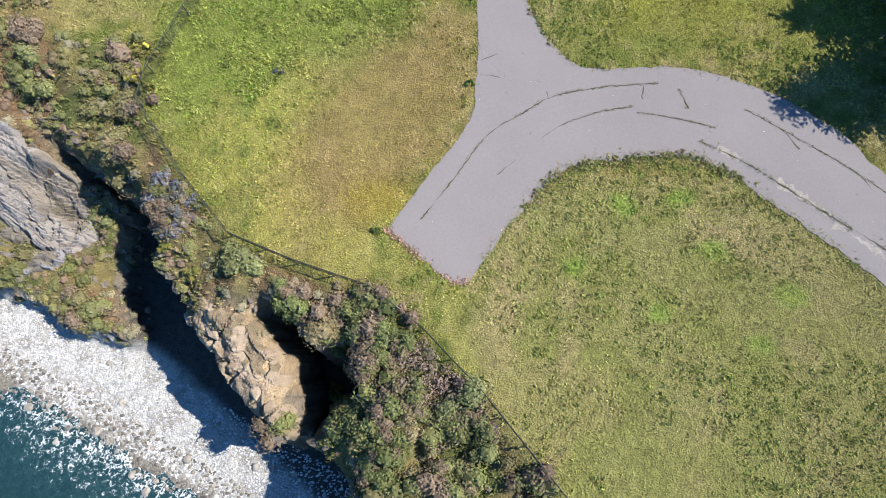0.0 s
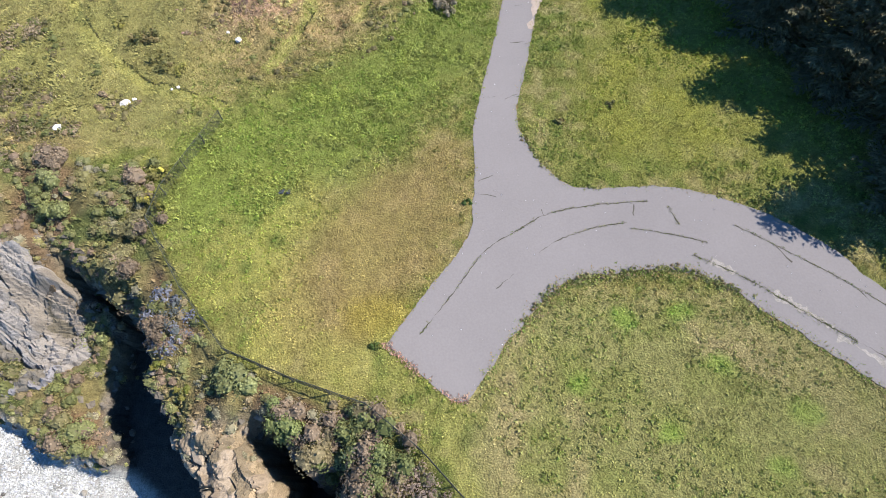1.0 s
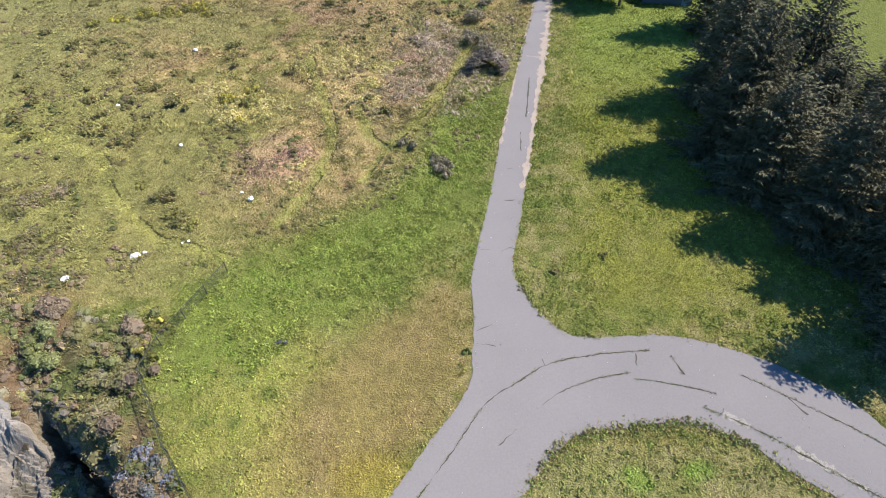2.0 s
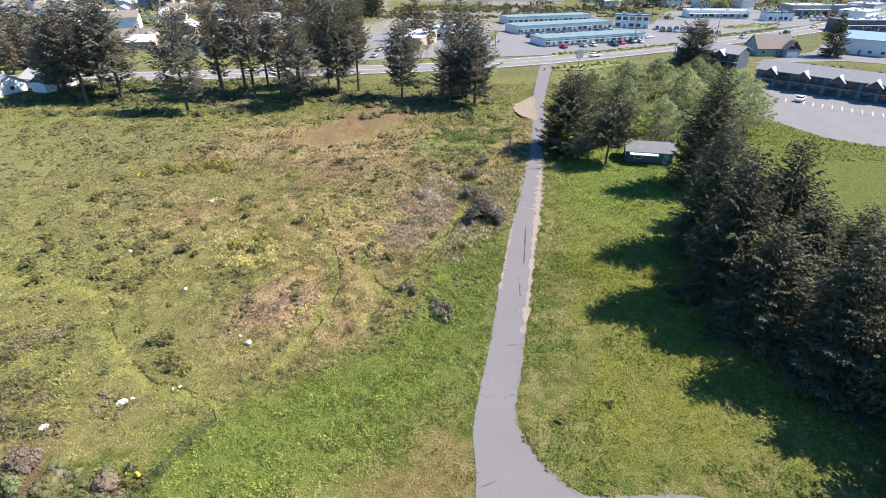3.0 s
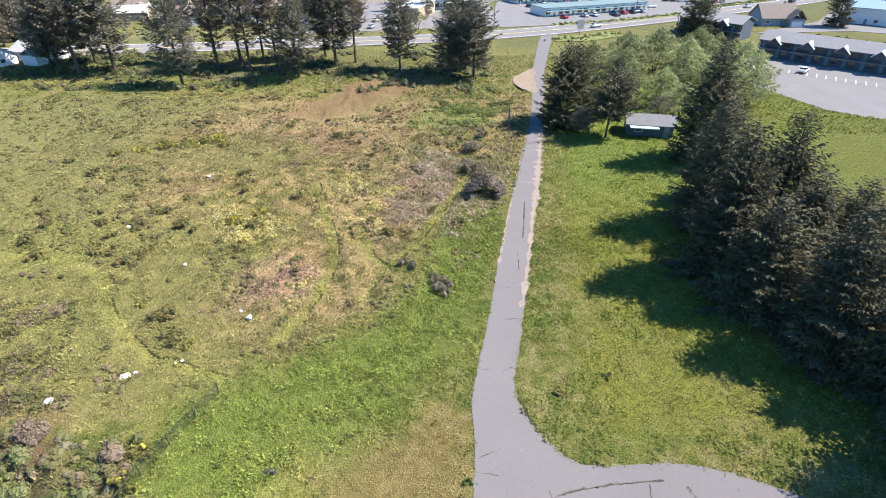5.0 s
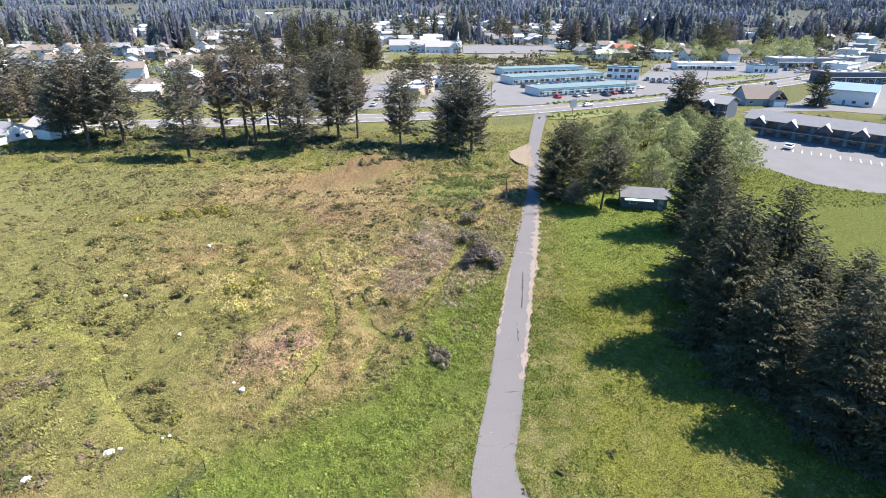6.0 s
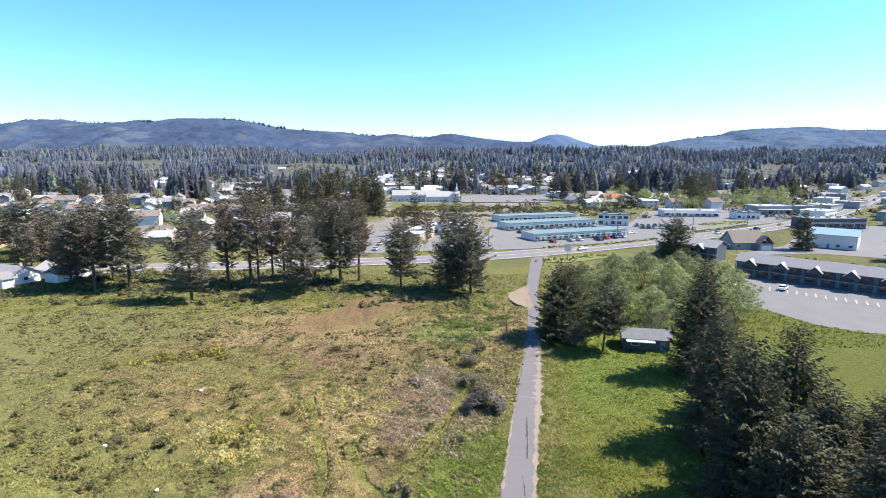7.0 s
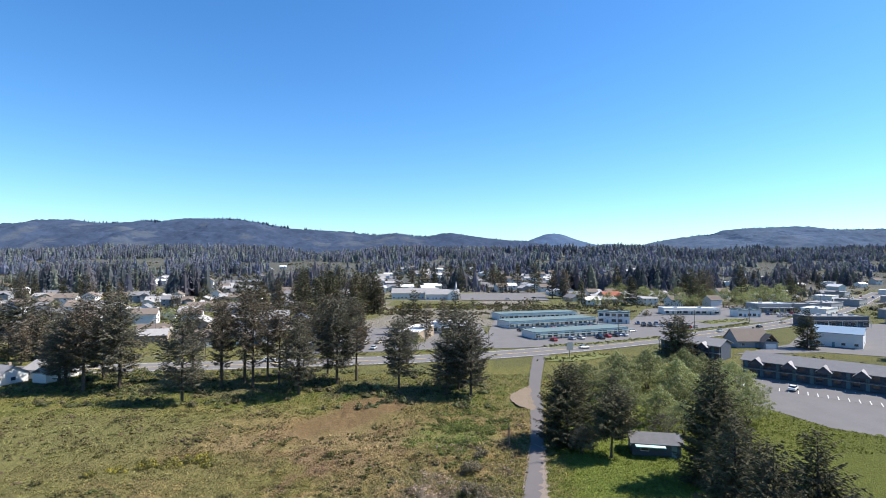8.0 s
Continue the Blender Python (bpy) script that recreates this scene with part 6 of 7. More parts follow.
def motel(label, m, w, d, h, wall, roof, bays, flat=True, gables=0, rail=M_FRAME, name="motel", fascia=None):
    """Two storeys of rooms on a gallery."""
    root = thing(name, m, label, "motel")
    if flat:
        part("wall", boxes((-w / 2, w / 2, -d / 2, d / 2, 0, h)), wall, root)
        part("roof", boxes((-w / 2 - 0.5, w / 2 + 0.5, -d / 2 - 1.9, d / 2 + 0.5, h, h + 0.45)), roof, root)
    else:
        part("wall", gable_walls(w, d, h, 1.7), wall, root)
        top = part("roof", gable_roof(w, d + 3.0, h + 0.12, 1.9, 0.4), roof, root)
        for k in range(gables):
            x = -w / 2 + (k + 0.5) * w / gables
            bm = gable_walls(2.4, 3.2, h - 0.4, 1.5)
            bmesh.ops.rotate(bm, verts=bm.verts, matrix=Matrix.Rotation(math.pi / 2, 3, "Z"))
            for v in bm.verts:
                v.co.z = max(v.co.z, h - 0.9)
            bmesh.ops.translate(bm, verts=bm.verts, vec=(x, -d / 2 - 1.4, 0))
            part("gable", bm, wall, top)
            bm = gable_roof(3.4, 3.4, h - 0.35, 1.5, 0.3, 0.16)
            bmesh.ops.rotate(bm, verts=bm.verts, matrix=Matrix.Rotation(math.pi / 2, 3, "Z"))
            bmesh.ops.translate(bm, verts=bm.verts, vec=(x, -d / 2 - 1.4, 0))
            part("gable_roof", bm, M_SHINGLE_PALE, top)
    part("gallery", boxes((-w / 2, w / 2, -d / 2 - 1.6, -d / 2 - 0.003, h / 2 - 0.1, h / 2 + 0.08)), M_FLAT_ROOF, root)
    bm = bmesh.new()
    box(bm, -w / 2, w / 2, -d / 2 - 1.6, -d / 2 - 1.53, h / 2 + 0.98, h / 2 + 1.05)
    n = int(w / 0.5)
    for k in range(n + 1):
        x = -w / 2 + 0.05 + k * (w - 0.1) / n
        box(bm, x - 0.03, x + 0.03, -d / 2 - 1.59, -d / 2 - 1.54, h / 2 + 0.08, h / 2 + 0.98)
    part("railing", bm, rail, root)
    for k in range(bays + 1):
        x = -w / 2 + 0.12 + k * (w - 0.24) / bays
        part("gallery_post", boxes((x - 0.08, x + 0.08, -d / 2 - 1.52, -d / 2 - 1.36, 0, h)), rail, root)
    for s in range(2):
        for k in range(bays):
            x = -w / 2 + (k + 0.5) * w / bays
            z = s * (h / 2 + 0.08)
            door(root, x - w / bays * 0.28, -d / 2, z=z)
            window(root, x + w / bays * 0.14, -d / 2, z + 0.7, w / bays * 0.42, 1.35, "s", rail)
    return root


def car(paint, label, van=False):
    """A parked car at the origin, nose along +x."""
    root = thing("car", Matrix.Translation((0, 0, 0)), label, "car", "parked cars")
    prof = [(-2.15, 0.35), (-2.2, 0.75), (-2.1, 0.98), (-1.0, 1.02), (0.9, 0.98), (2.0, 0.85), (2.2, 0.6), (2.15, 0.32)]
    bm = bmesh.new()
    a = [bm.verts.new((x, -0.87, z)) for x, z in prof]
    b = [bm.verts.new((x, 0.87, z)) for x, z in prof]
    bm.faces.new(a), bm.faces.new(b[::-1])
    for i in range(len(prof)):
        j = (i + 1) % len(prof)
        bm.faces.new((a[j], a[i], b[i], b[j]))
    bmesh.ops.recalc_face_normals(bm, faces=bm.faces)
    bmesh.ops.bevel(bm, geom=list(bm.edges), offset=0.06, segments=1, affect="EDGES")
    body = part("body", bm, PAINTS[paint], root)
    hi = 1.85 if van else 1.46
    back = -2.0 if van else -1.65

    def cabin(inset, z0, z1, x0, x1, slope0, slope1):
        bm = bmesh.new()
        lo = [(x0, -0.80), (x1, -0.80), (x1, 0.80), (x0, 0.80)]
        up = [(x0 + slope0, -0.66), (x1 - slope1, -0.66), (x1 - slope1, 0.66), (x0 + slope0, 0.66)]
        v = [bm.verts.new((x, y, z0)) for x, y in lo] + [bm.verts.new((x, y, z1)) for x, y in up]
        for f in ((0, 1, 5, 4), (1, 2, 6, 5), (2, 3, 7, 6), (3, 0, 4, 7), (4, 5, 6, 7)):
            bm.faces.new([v[i] for i in f])
        return bm

    part("glasshouse", cabin(0, 0.96, hi - 0.04, back, 1.05, 0.35 if not van else 0.15, 0.75), M_GLASS, root)
    part("roof", boxes((back + (0.36 if not van else 0.16), 0.33, -0.67, 0.67, hi - 0.04, hi + 0.02)), PAINTS[paint], body)
    for x in (-1.35, 1.35):
        for y in (-0.8, 0.8):
            bm = bmesh.new()
            bmesh.ops.create_cone(bm, cap_ends=True, segments=12, radius1=0.33, radius2=0.33, depth=0.22, matrix=Matrix.Translation((x, y, 0.33)) @ Matrix.Rotation(math.pi / 2, 4, "X"))
            wheel = part("wheel", bm, M_TYRE, root)
            bm = bmesh.new()
            bmesh.ops.create_cone(bm, cap_ends=True, segments=10, radius1=0.19, radius2=0.17, depth=0.25, matrix=Matrix.Translation((x, y, 0.33)) @ Matrix.Rotation(math.pi / 2, 4, "X"))
            part("rim", bm, M_RIM, wheel)
    return root


def turned(x, y, ax, ay, bx, by, z=0.0):
    """A pose at (x, y) whose x axis runs from a towards b."""
    return Matrix.Translation((x, y, z)) @ Matrix.Rotation(math.atan2(by - ay, bx - ax), 4, "Z")


def between(a, b, back=0.0, z=0.0):
    """A pose amid a facade from a to b, moved back behind it."""
    a, b = Vector((*a, 0)), Vector((*b, 0))
    way = (b - a).normalized()
    c = (a + b) / 2 + Vector((-way.y, way.x, 0)) * back
    return turned(c.x, c.y, a.x, a.y, b.x, b.y, z)


# ---- roads and lots of the town ----
def strip(name, points, width, z, material, label, category="road", step=8):
    ob = ribbon(name, points, width, z, material, None, step, 0.0, 1)
    return tagged(ob, label, category, kind="structure")


HIGHWAY = [(-330, 150), (-210, 160), (-142, 167), (-100, 174), (-54, 181), (0, 192), (30, 202), (66, 219), (129, 255), (205, 305), (312, 401), (480, 574), (800, 900)]
strip("road_highway", HIGHWAY, 15, 0.16, M_TOWN_ROAD, "pale grey main road with painted lines")
for off, m_, w in ((0.0, M_YELLOW_LINE, 0.3), (6.3, M_LINE, 0.22), (-6.3, M_LINE, 0.22)):
    pts = curve_points(HIGHWAY, 8)
    line = []
    for i, p in enumerate(pts):
        a, b = pts[max(i - 1, 0)], pts[min(i + 1, len(pts) - 1)]
        n = Vector((-(b - a).y, (b - a).x, 0)).normalized()
        line.append((p.x + n.x * off, p.y + n.y * off))
    ribbon("lane_line", line, w, 0.172, m_, bpy.data.objects["road_highway"], 8, 0.0)
strip("road_side", [(-260, 230), (-180, 262), (-120, 262), (-60, 268)], 8, 0.14, M_TOWN_ROAD, "pale side street between the houses")
strip("road_back", [(-420, 330), (-300, 330), (-200, 350), (-90, 380)], 8, 0.14, M_TOWN_ROAD, "pale back street between the houses")


def lot(name, pts, z, material, label):
    return tagged(sheet(name, pts, z, material, 0.12), label, "parking lot", kind="structure")


lot("parking_lot_east", [(78.5, 139), (93, 168), (122, 139), (158, 103), (138, 80), (98, 105.5), (90, 107.5), (84, 113), (80.5, 124), (78, 132)], 0.05, M_TOWN_ROAD, "wide pale asphalt parking lot with white stall lines")
stall_a, stall_b = Vector((87.0, 150.5, 0)), Vector((127.5, 111.9, 0))
way = (stall_b - stall_a).normalized()
out_way = Vector((-way.y, way.x, 0))
lot_ob = bpy.data.objects["parking_lot_east"]
for k in range(25):
    p = stall_a + way * (k * 2.2)
    q = p + Vector((0.55, 0.83, 0)) * 4.2
    ribbon("stall_line", [(p.x, p.y), (q.x, q.y)], 0.2, 0.062, M_LINE, lot_ob, 5, 0.0)
    p2 = stall_a + way * (k * 2.2) + out_way * 11.5
    q2 = p2 + out_way * 1.6
    ribbon("stall_line", [(p2.x, p2.y), (q2.x, q2.y)], 0.14, 0.062, M_LINE, lot_ob, 5, 0.0)
ribbon("stall_line", [(stall_a.x, stall_a.y), (stall_b.x, stall_b.y)], 0.12, 0.056, M_CRACK, lot_ob, 5, 0.0)
lot("parking_lot_motel", [(22, 212), (40, 216), (76, 231), (108, 249), (120, 290), (110, 330), (34, 325), (22, 250)], 0.13, M_TOWN_ROAD, "pale asphalt lot round the teal motel")
lot("parking_lot_sheds", [(-60, 198), (22, 214), (22, 290), (-60, 270)], 0.11, M_TOWN_ROAD, "pale asphalt yard round the white sheds")
lot("parking_lot_church", [(18, 462), (96, 462), (108, 560), (20, 556)], 0.5, M_TOWN_ROAD, "grey asphalt lot beside the white church")
lot("parking_lot_shops", [(112, 262), (200, 312), (300, 410), (290, 440), (150, 385), (108, 300)], 0.145, M_TOWN_ROAD, "pale asphalt lot before the shops")
lot("parking_lot_brown", [(112, 200), (150, 225), (205, 290), (260, 300), (240, 230), (178, 190), (150, 205)], 0.115, M_TOWN_ROAD, "pale asphalt yard round the blue-roofed hall")
tagged(sheet("gravel_turnout", [(p.x + 0.9 * noise.noise(p * 0.55), p.y + 0.9 * noise.noise(p * 0.6 + Vector((5, 1, 0)))) for p in curve_points([(25.5, 150), (21.5, 145), (18.6, 140), (18.2, 134), (19.6, 129), (22.5, 126), (23.5, 134), (25.5, 150)], 0.7)[:-1]], 0.05, M_GRAVEL, 0.1), "tan gravel turnout beside the path", "turnout", kind="structure")

# ---- the motels ----
MOTEL = "teal-roofed motel rows"
hall("long white motel row with teal roof, behind the others", between((35.4, 312.5), (85.2, 328.9), 6), 53, 12, 3.6, M_WHITE, M_ROOF_TEAL, MOTEL, bays=17, canopy=True, name="motel_row", category="motel", roof_units=0, parapet=0.2)
hall("long white motel row with teal roof, amid the lot", between((35.5, 274.2), (88.1, 297.0), 6), 57, 13, 3.6, M_WHITE, M_ROOF_TEAL, MOTEL, bays=18, canopy=True, name="motel_row", category="motel", roof_units=0, parapet=0.2)
hall("long white motel row with teal roof, facing the road", between((42.5, 236.5), (92.0, 256.5), 6), 53, 12, 3.2, M_WHITE, M_ROOF_TEAL, MOTEL, bays=17, canopy=True, name="motel_row", category="motel", roof_units=0, parapet=0.2)
motel("long two-storey blue-grey motel with gabled grey roof", between((95.2, 165.4), (149.6, 111.0), 5.5), 77, 9, 4.7, M_BLUE_WALL, M_SHINGLE, 18, flat=False, gables=9, rail=M_BLUE_WALL)
motel("two-storey blue-grey motel wing beside the road", between((85, 203), (99.5, 186.5), 5.5), 22, 9, 5.2, M_BLUE_WALL, M_SHINGLE, 6, flat=False, gables=2, rail=M_BLUE_WALL)
hall("two-storey white and blue office beside the motel", between((89.9, 299.7), (106.6, 294.8), 5), 17, 9, 6.2, M_WHITE, M_ROOF_TEAL, storeys=2, bays=5)

# ---- shops, sheds and halls ----
hall("white metal-roofed storage shed with a blank wall", between((-17.5, 226), (-9.5, 224), 12, 0), 8.5, 26, 5.0, M_TAN, M_ROOF_WHITE, bays=3, name="shed", roof_units=0, parapet=0.25)
hall("white flat-roofed workshop with open bays", between((-4.5, 256.0), (13.5, 259.0), 7), 19, 13, 4.5, M_WHITE, M_ROOF_WHITE, bays=5, name="workshop", canopy=True)
house("large church hall with white walls and grey hipped roof", between((-43.6, 474.5), (-15.5, 475.4), 9), 30, 16, 5.5, 4.0, M_WHITE, M_SHINGLE_PALE, wing=False, chimney=False, name="church_hall", category="hall")
church = house("white church with a grey roof and a small steeple", between((-13, 468.8), (16, 470.0), 6), 30, 11, 5.0, 4.2, M_WHITE, M_SHINGLE_PALE, wing=False, chimney=False, name="church", category="church")
bm = bmesh.new()
bmesh.ops.create_cone(bm, cap_ends=True, segments=8, radius1=0.9, radius2=0.05, depth=6, matrix=Matrix.Translation((12.5, 0, 14)))
box(bm, 11.6, 13.4, -0.9, 0.9, 8.6, 11)
part("steeple", bm, M_WHITE, church)
bm = gable_walls(9, 9, 4.6, 3.6)
bmesh.ops.rotate(bm, verts=bm.verts, matrix=Matrix.Rotation(math.pi / 2, 3, "Z"))
bmesh.ops.translate(bm, verts=bm.verts, vec=(9, -5, 0))
part("gable_wing", bm, M_WHITE, church)
bm = gable_roof(9, 9, 4.6, 3.6, 0.4)
bmesh.ops.rotate(bm, verts=bm.verts, matrix=Matrix.Rotation(math.pi / 2, 3, "Z"))
bmesh.ops.translate(bm, verts=bm.verts, vec=(9, -5, 0.02))
part("wing_roof", bm, M_SHINGLE_PALE, church)
hall("low white shop row with a flat roof", between((148.2, 347.3), (184.3, 344.6), 6), 36, 11, 4.0, M_WHITE, M_ROOF_WHITE, bays=9, canopy=True, group="shops along the main road")
hall("small white shop with a teal fascia", between((187.8, 330.0), (203, 330.3), 5), 15, 9, 4.5, M_WHITE, M_ROOF_TEAL, bays=5, group="shops along the main road")
hall("dark shop with a wide white canopy roof", between((218.7, 360.1), (242, 360.6), 7), 24, 13, 6.0, M_GREY, M_ROOF_WHITE, bays=6, canopy=True, group="shops along the main road")
hall("grey flat-roofed shop beside the main road", between((247, 368.6), (272, 369.1), 7), 25, 13, 5.0, M_GREY, M_FLAT_ROOF, bays=6, group="shops along the main road")
hall("long dark flat-roofed shop with glazed front", between((201.6, 281.8), (231, 282.3), 8), 32, 14, 5.5, M_BLUE_WALL, M_FLAT_ROOF, bays=9, canopy=True, roof_units=5, group="shops along the main road")
house("brown-roofed house with steep gables beside the lot", between((121, 214.4), (137, 214.6), 6), 13.5, 10, 3.0, 4.2, M_GREY, M_SHINGLE_BROWN, storeys=1)
house("white metal hall with a blue metal roof", between((159.0, 223.0), (171, 212.5), 11), 17, 22, 5.8, 1.8, M_WHITE, M_ROOF_BLUE, wing=False, chimney=False, name="blue_roofed_hall", category="hall")
house("small cottage with a grey roof and teal fascia under the trees", between((35.6, 97.2), (43.8, 95.6), 2.6), 8.4, 5.2, 2.4, 1.1, M_BLUE_WALL, M_SHINGLE, wing=False, name="cottage", category="cottage", chimney=False)
cottage = bpy.data.objects["cottage"]
part("awning", boxes((-3.9, 1.3, -4.3, -2.603, 2.05, 2.2)), mat("turquoise_awning", (0.4, 0.62, 0.6), 0.6, vary=0.1, bump=0), cottage)
house("red-roofed house among the trees", at(146, 452, 0.2, 1.0, 0.4), 16, 11, 5.5, 3.0, M_TAN, M_ROOF_RED, storeys=2)
house("white flat-fronted house among the trees", at(168, 425, 0.1, 1.0, 0.0), 13, 9, 5.2, 1.2, M_WHITE, M_SHINGLE_PALE, storeys=2, wing=False)

# ---- houses ----
HOMES = "houses of the town"
base_houses = [house("white bungalow with a grey shingle roof", at(-128.5, 153.5, -0.35), 12, 8, 2.8, 2.2, M_WHITE, M_SHINGLE, HOMES),
               house("white bungalow with a pale grey roof", at(-118.5, 160.5, -0.3), 12, 8, 2.8, 2.0, M_WHITE, M_SHINGLE_PALE, HOMES),
               house("cream bungalow with a brown shingle roof", at(-136, 250, 0.2), 14, 9, 2.8, 2.3, M_CREAM, M_SHINGLE_BROWN, HOMES),
               house("grey two-storey house with a grey roof", at(-171, 230, 0.3), 12, 9, 5.4, 2.4, M_GREY, M_SHINGLE, HOMES, storeys=2),
               house("tan house with a pale shingle roof", at(-140, 152, -0.6), 13, 9, 2.9, 2.2, M_TAN, M_SHINGLE_PALE, HOMES, wing=False),
               house("white two-storey house with a brown roof", at(-190, 250, 0.2), 12, 9, 5.4, 2.6, M_WHITE, M_SHINGLE_BROWN, HOMES, storeys=2, wing=False)]
r = random.Random(51)
taken = []


def free(x, y, gap):
    return all(math.hypot(x - a, y - b) > gap for a, b in taken)


def ground_at(x, y):
    return float(land_height(np.array([x]), np.array([y]))[0])


def homes(n, x0, x1, y0, y1, gap, keep=lambda x, y: True):
    done = tries = 0
    while done < n and tries < n * 60:
        tries += 1
        x, y = r.uniform(x0, x1), r.uniform(y0, y1)
        if free(x, y, gap) and keep(x, y):
            taken.append((x, y))
            c = copy_thing(r.choice(base_houses), at(x, y, 0.25 + r.choice((0, 0, 1.57, 3.14)) + r.uniform(-0.08, 0.08), 1.0, ground_at(x, y)))
            c.scale = [r.uniform(0.9, 1.2)] * 3
            done += 1


homes(22, -200, -75, 205, 330, 19, lambda x, y: abs(y - 262) > 12 and y < 330 and y > 205 and not (-150 < x < -120 and y < 262 and y > 240))
homes(55, -440, -110, 285, 480, 16, lambda x, y: -0.93 * y < x)


def far_house(label, m, w, d, h, rise, wall, roof):
    """A house far off: walls, roof, a door and two front windows."""
    root = thing("house", m, label, "house", HOMES)
    part("wall", gable_walls(w, d, h, rise), wall, root)
    part("roof", gable_roof(w, d, h, rise, 0.6, 0.25), roof, root)
    for x in (-w * 0.3, w * 0.26):
        part("window", boxes((x - 0.9, x + 0.9, -d / 2 - 0.06, -d / 2 + 0.01, h - 1.9, h - 0.6)), M_GLASS, root)
    door(root, 0, -d / 2)
    return root


base_houses = [far_house("white bungalow with a pale roof among the trees", at(-92, 500, 0.3, 1.0, ground_at(-92, 500)), 15, 9, 3.0, 2.2, M_WHITE, M_SHINGLE_PALE),
               far_house("white house with a white metal roof among the trees", at(-120, 520, 0.2, 1.0, ground_at(-120, 520)), 13, 9, 4.6, 2.2, M_WHITE, M_ROOF_WHITE),
               far_house("cream house with a grey roof among the trees", at(-150, 505, 0.1, 1.0, ground_at(-150, 505)), 15, 9, 3.0, 2.4, M_CREAM, M_SHINGLE),
               far_house("tall white house with a brown roof among the trees", at(-75, 520, 0.2, 1.0, ground_at(-75, 520)), 11, 9, 5.4, 3.0, M_WHITE, M_SHINGLE_BROWN),
               far_house("grey house with a pale roof among the trees", at(-180, 515, 0.3, 1.0, ground_at(-180, 515)), 14, 10, 3.2, 2.2, M_GREY, M_SHINGLE_PALE)]


def in_belt(x, y):
    """How dense the tall woods stand, from 0 to 1."""
    b = x / y
    return np.maximum.reduce([blob(b, y, cb, cy, rb, ry, 0, 0.25) for cb, cy, rb, ry in
                              ((-0.66, 600, 0.17, 75), (-0.50, 520, 0.06, 30), (-0.25, 590, 0.09, 60), (0.035, 640, 0.045, 40), (0.49, 590, 0.20, 65), (0.26, 640, 0.05, 45), (0.70, 720, 0.10, 60))])


def clear(x, y):
    return float(in_belt(np.array([x]), np.array([y]))[0]) < 0.35 and abs(x) < 0.93 * y and not (10 < x < 116 and y < 572) and not (-55 < x < 22 and y < 500)


homes(70, -560, -60, 470, 760, 15, clear)
homes(85, -90, 230, 520, 860, 14, clear)
homes(45, -700, 500, 760, 1000, 17, clear)
homes(22, 100, 215, 410, 520, 15, clear)
homes(28, 250, 620, 470, 820, 20, lambda x, y: clear(x, y) and abs(y - x * 0.95 - 115) > 30)
shops = [hall("low flat-roofed shop with white walls", at(300, 480, 0.6), 22, 14, 4.8, M_WHITE, M_ROOF_WHITE, "shops along the main road", bays=6),
         hall("low flat-roofed shop with grey walls", at(395, 455, 0.8), 26, 16, 5.2, M_GREY, M_FLAT_ROOF, "shops along the main road", bays=6),
         hall("tan flat-roofed warehouse beside the road", at(-250, 720, 0.1), 40, 22, 7, M_TAN, M_ROOF_WHITE, "warehouses of the town", bays=8)]
for k, (x, y, a) in enumerate(((350, 540, 0.8), (420, 620, 0.75), (480, 560, 0.8), (330, 420, 0.7), (520, 700, 0.8), (600, 680, 0.8), (450, 510, 0.8), (290, 330, 0.65), (320, 350, 0.65), (560, 800, 0.8), (380, 690, 0.8), (270, 300, 0.6), (250, 345, 0.65), (285, 388, 0.65), (345, 468, 0.7), (395, 520, 0.75), (650, 820, 0.8), (700, 900, 0.8))):
    taken.append((x, y))
    copy_thing(shops[k % 2], at(x, y, a, 1.0, ground_at(x, y)))
copy_thing(shops[2], at(-235, 660, 0.05, 1.0, ground_at(-235, 660)))

# ---- cars ----
cars = [car("white", "white car parked on the asphalt"), car("silver", "silver car parked on the asphalt"), car("black", "black car parked on the asphalt"), car("red", "red car parked on the asphalt"), car("blue", "dark blue van parked on the asphalt", True), car("beige", "beige car parked on the asphalt")]
order = {0: (97.6, 145.0, 0.785), 1: (96, 262, 0.4), 2: (73, 238.5, 1.9), 3: (43, 285, 1.9), 4: (84, 247, 0.4), 5: (-128, 148, 0.3)}
for k, (x, y, a) in order.items():
    cars[k].matrix_world = at(x, y, a, 1.0, 0.13)


def park(k, x, y, a, z=0.13):
    copy_thing(cars[k % 6], at(x, y, a, 1.0, z))


for k in range(13):
    if k not in (3, 8):
        park((k * 5 + 2) % 6, 40 + k * 3.6, 264 + k * 1.55 + r.uniform(-0.4, 0.4), 1.9)
for k in range(11):
    if k not in (2, 6, 7):
        park((k * 7 + 1) % 6, 44 + k * 4.1, 304 + k * 1.5, 1.9)
for k in range(9):
    if k not in (1, 4):
        park(k * 5 + 3, 50 + k * 4.6, 232.5 + k * 1.9, 1.9)
for k in range(18):
    park(k * 3 + r.randint(0, 5), 110 + (k % 9) * 3.2, 284 + (k // 9) * 9 - (k % 9) * 0.7, 1.4 + r.uniform(-0.1, 0.1))
for k in range(22):
    park(k + r.randint(0, 5), 215 + (k % 11) * 4.2, 332 + (k // 11) * 12 + (k % 11) * 1.5, 1.2)
for k in range(20):
    park(k + r.randint(0, 5), 330 + (k % 10) * 9 + r.uniform(-2, 2), 455 + (k % 10) * 10 + (k // 10) * 16, 0.85)
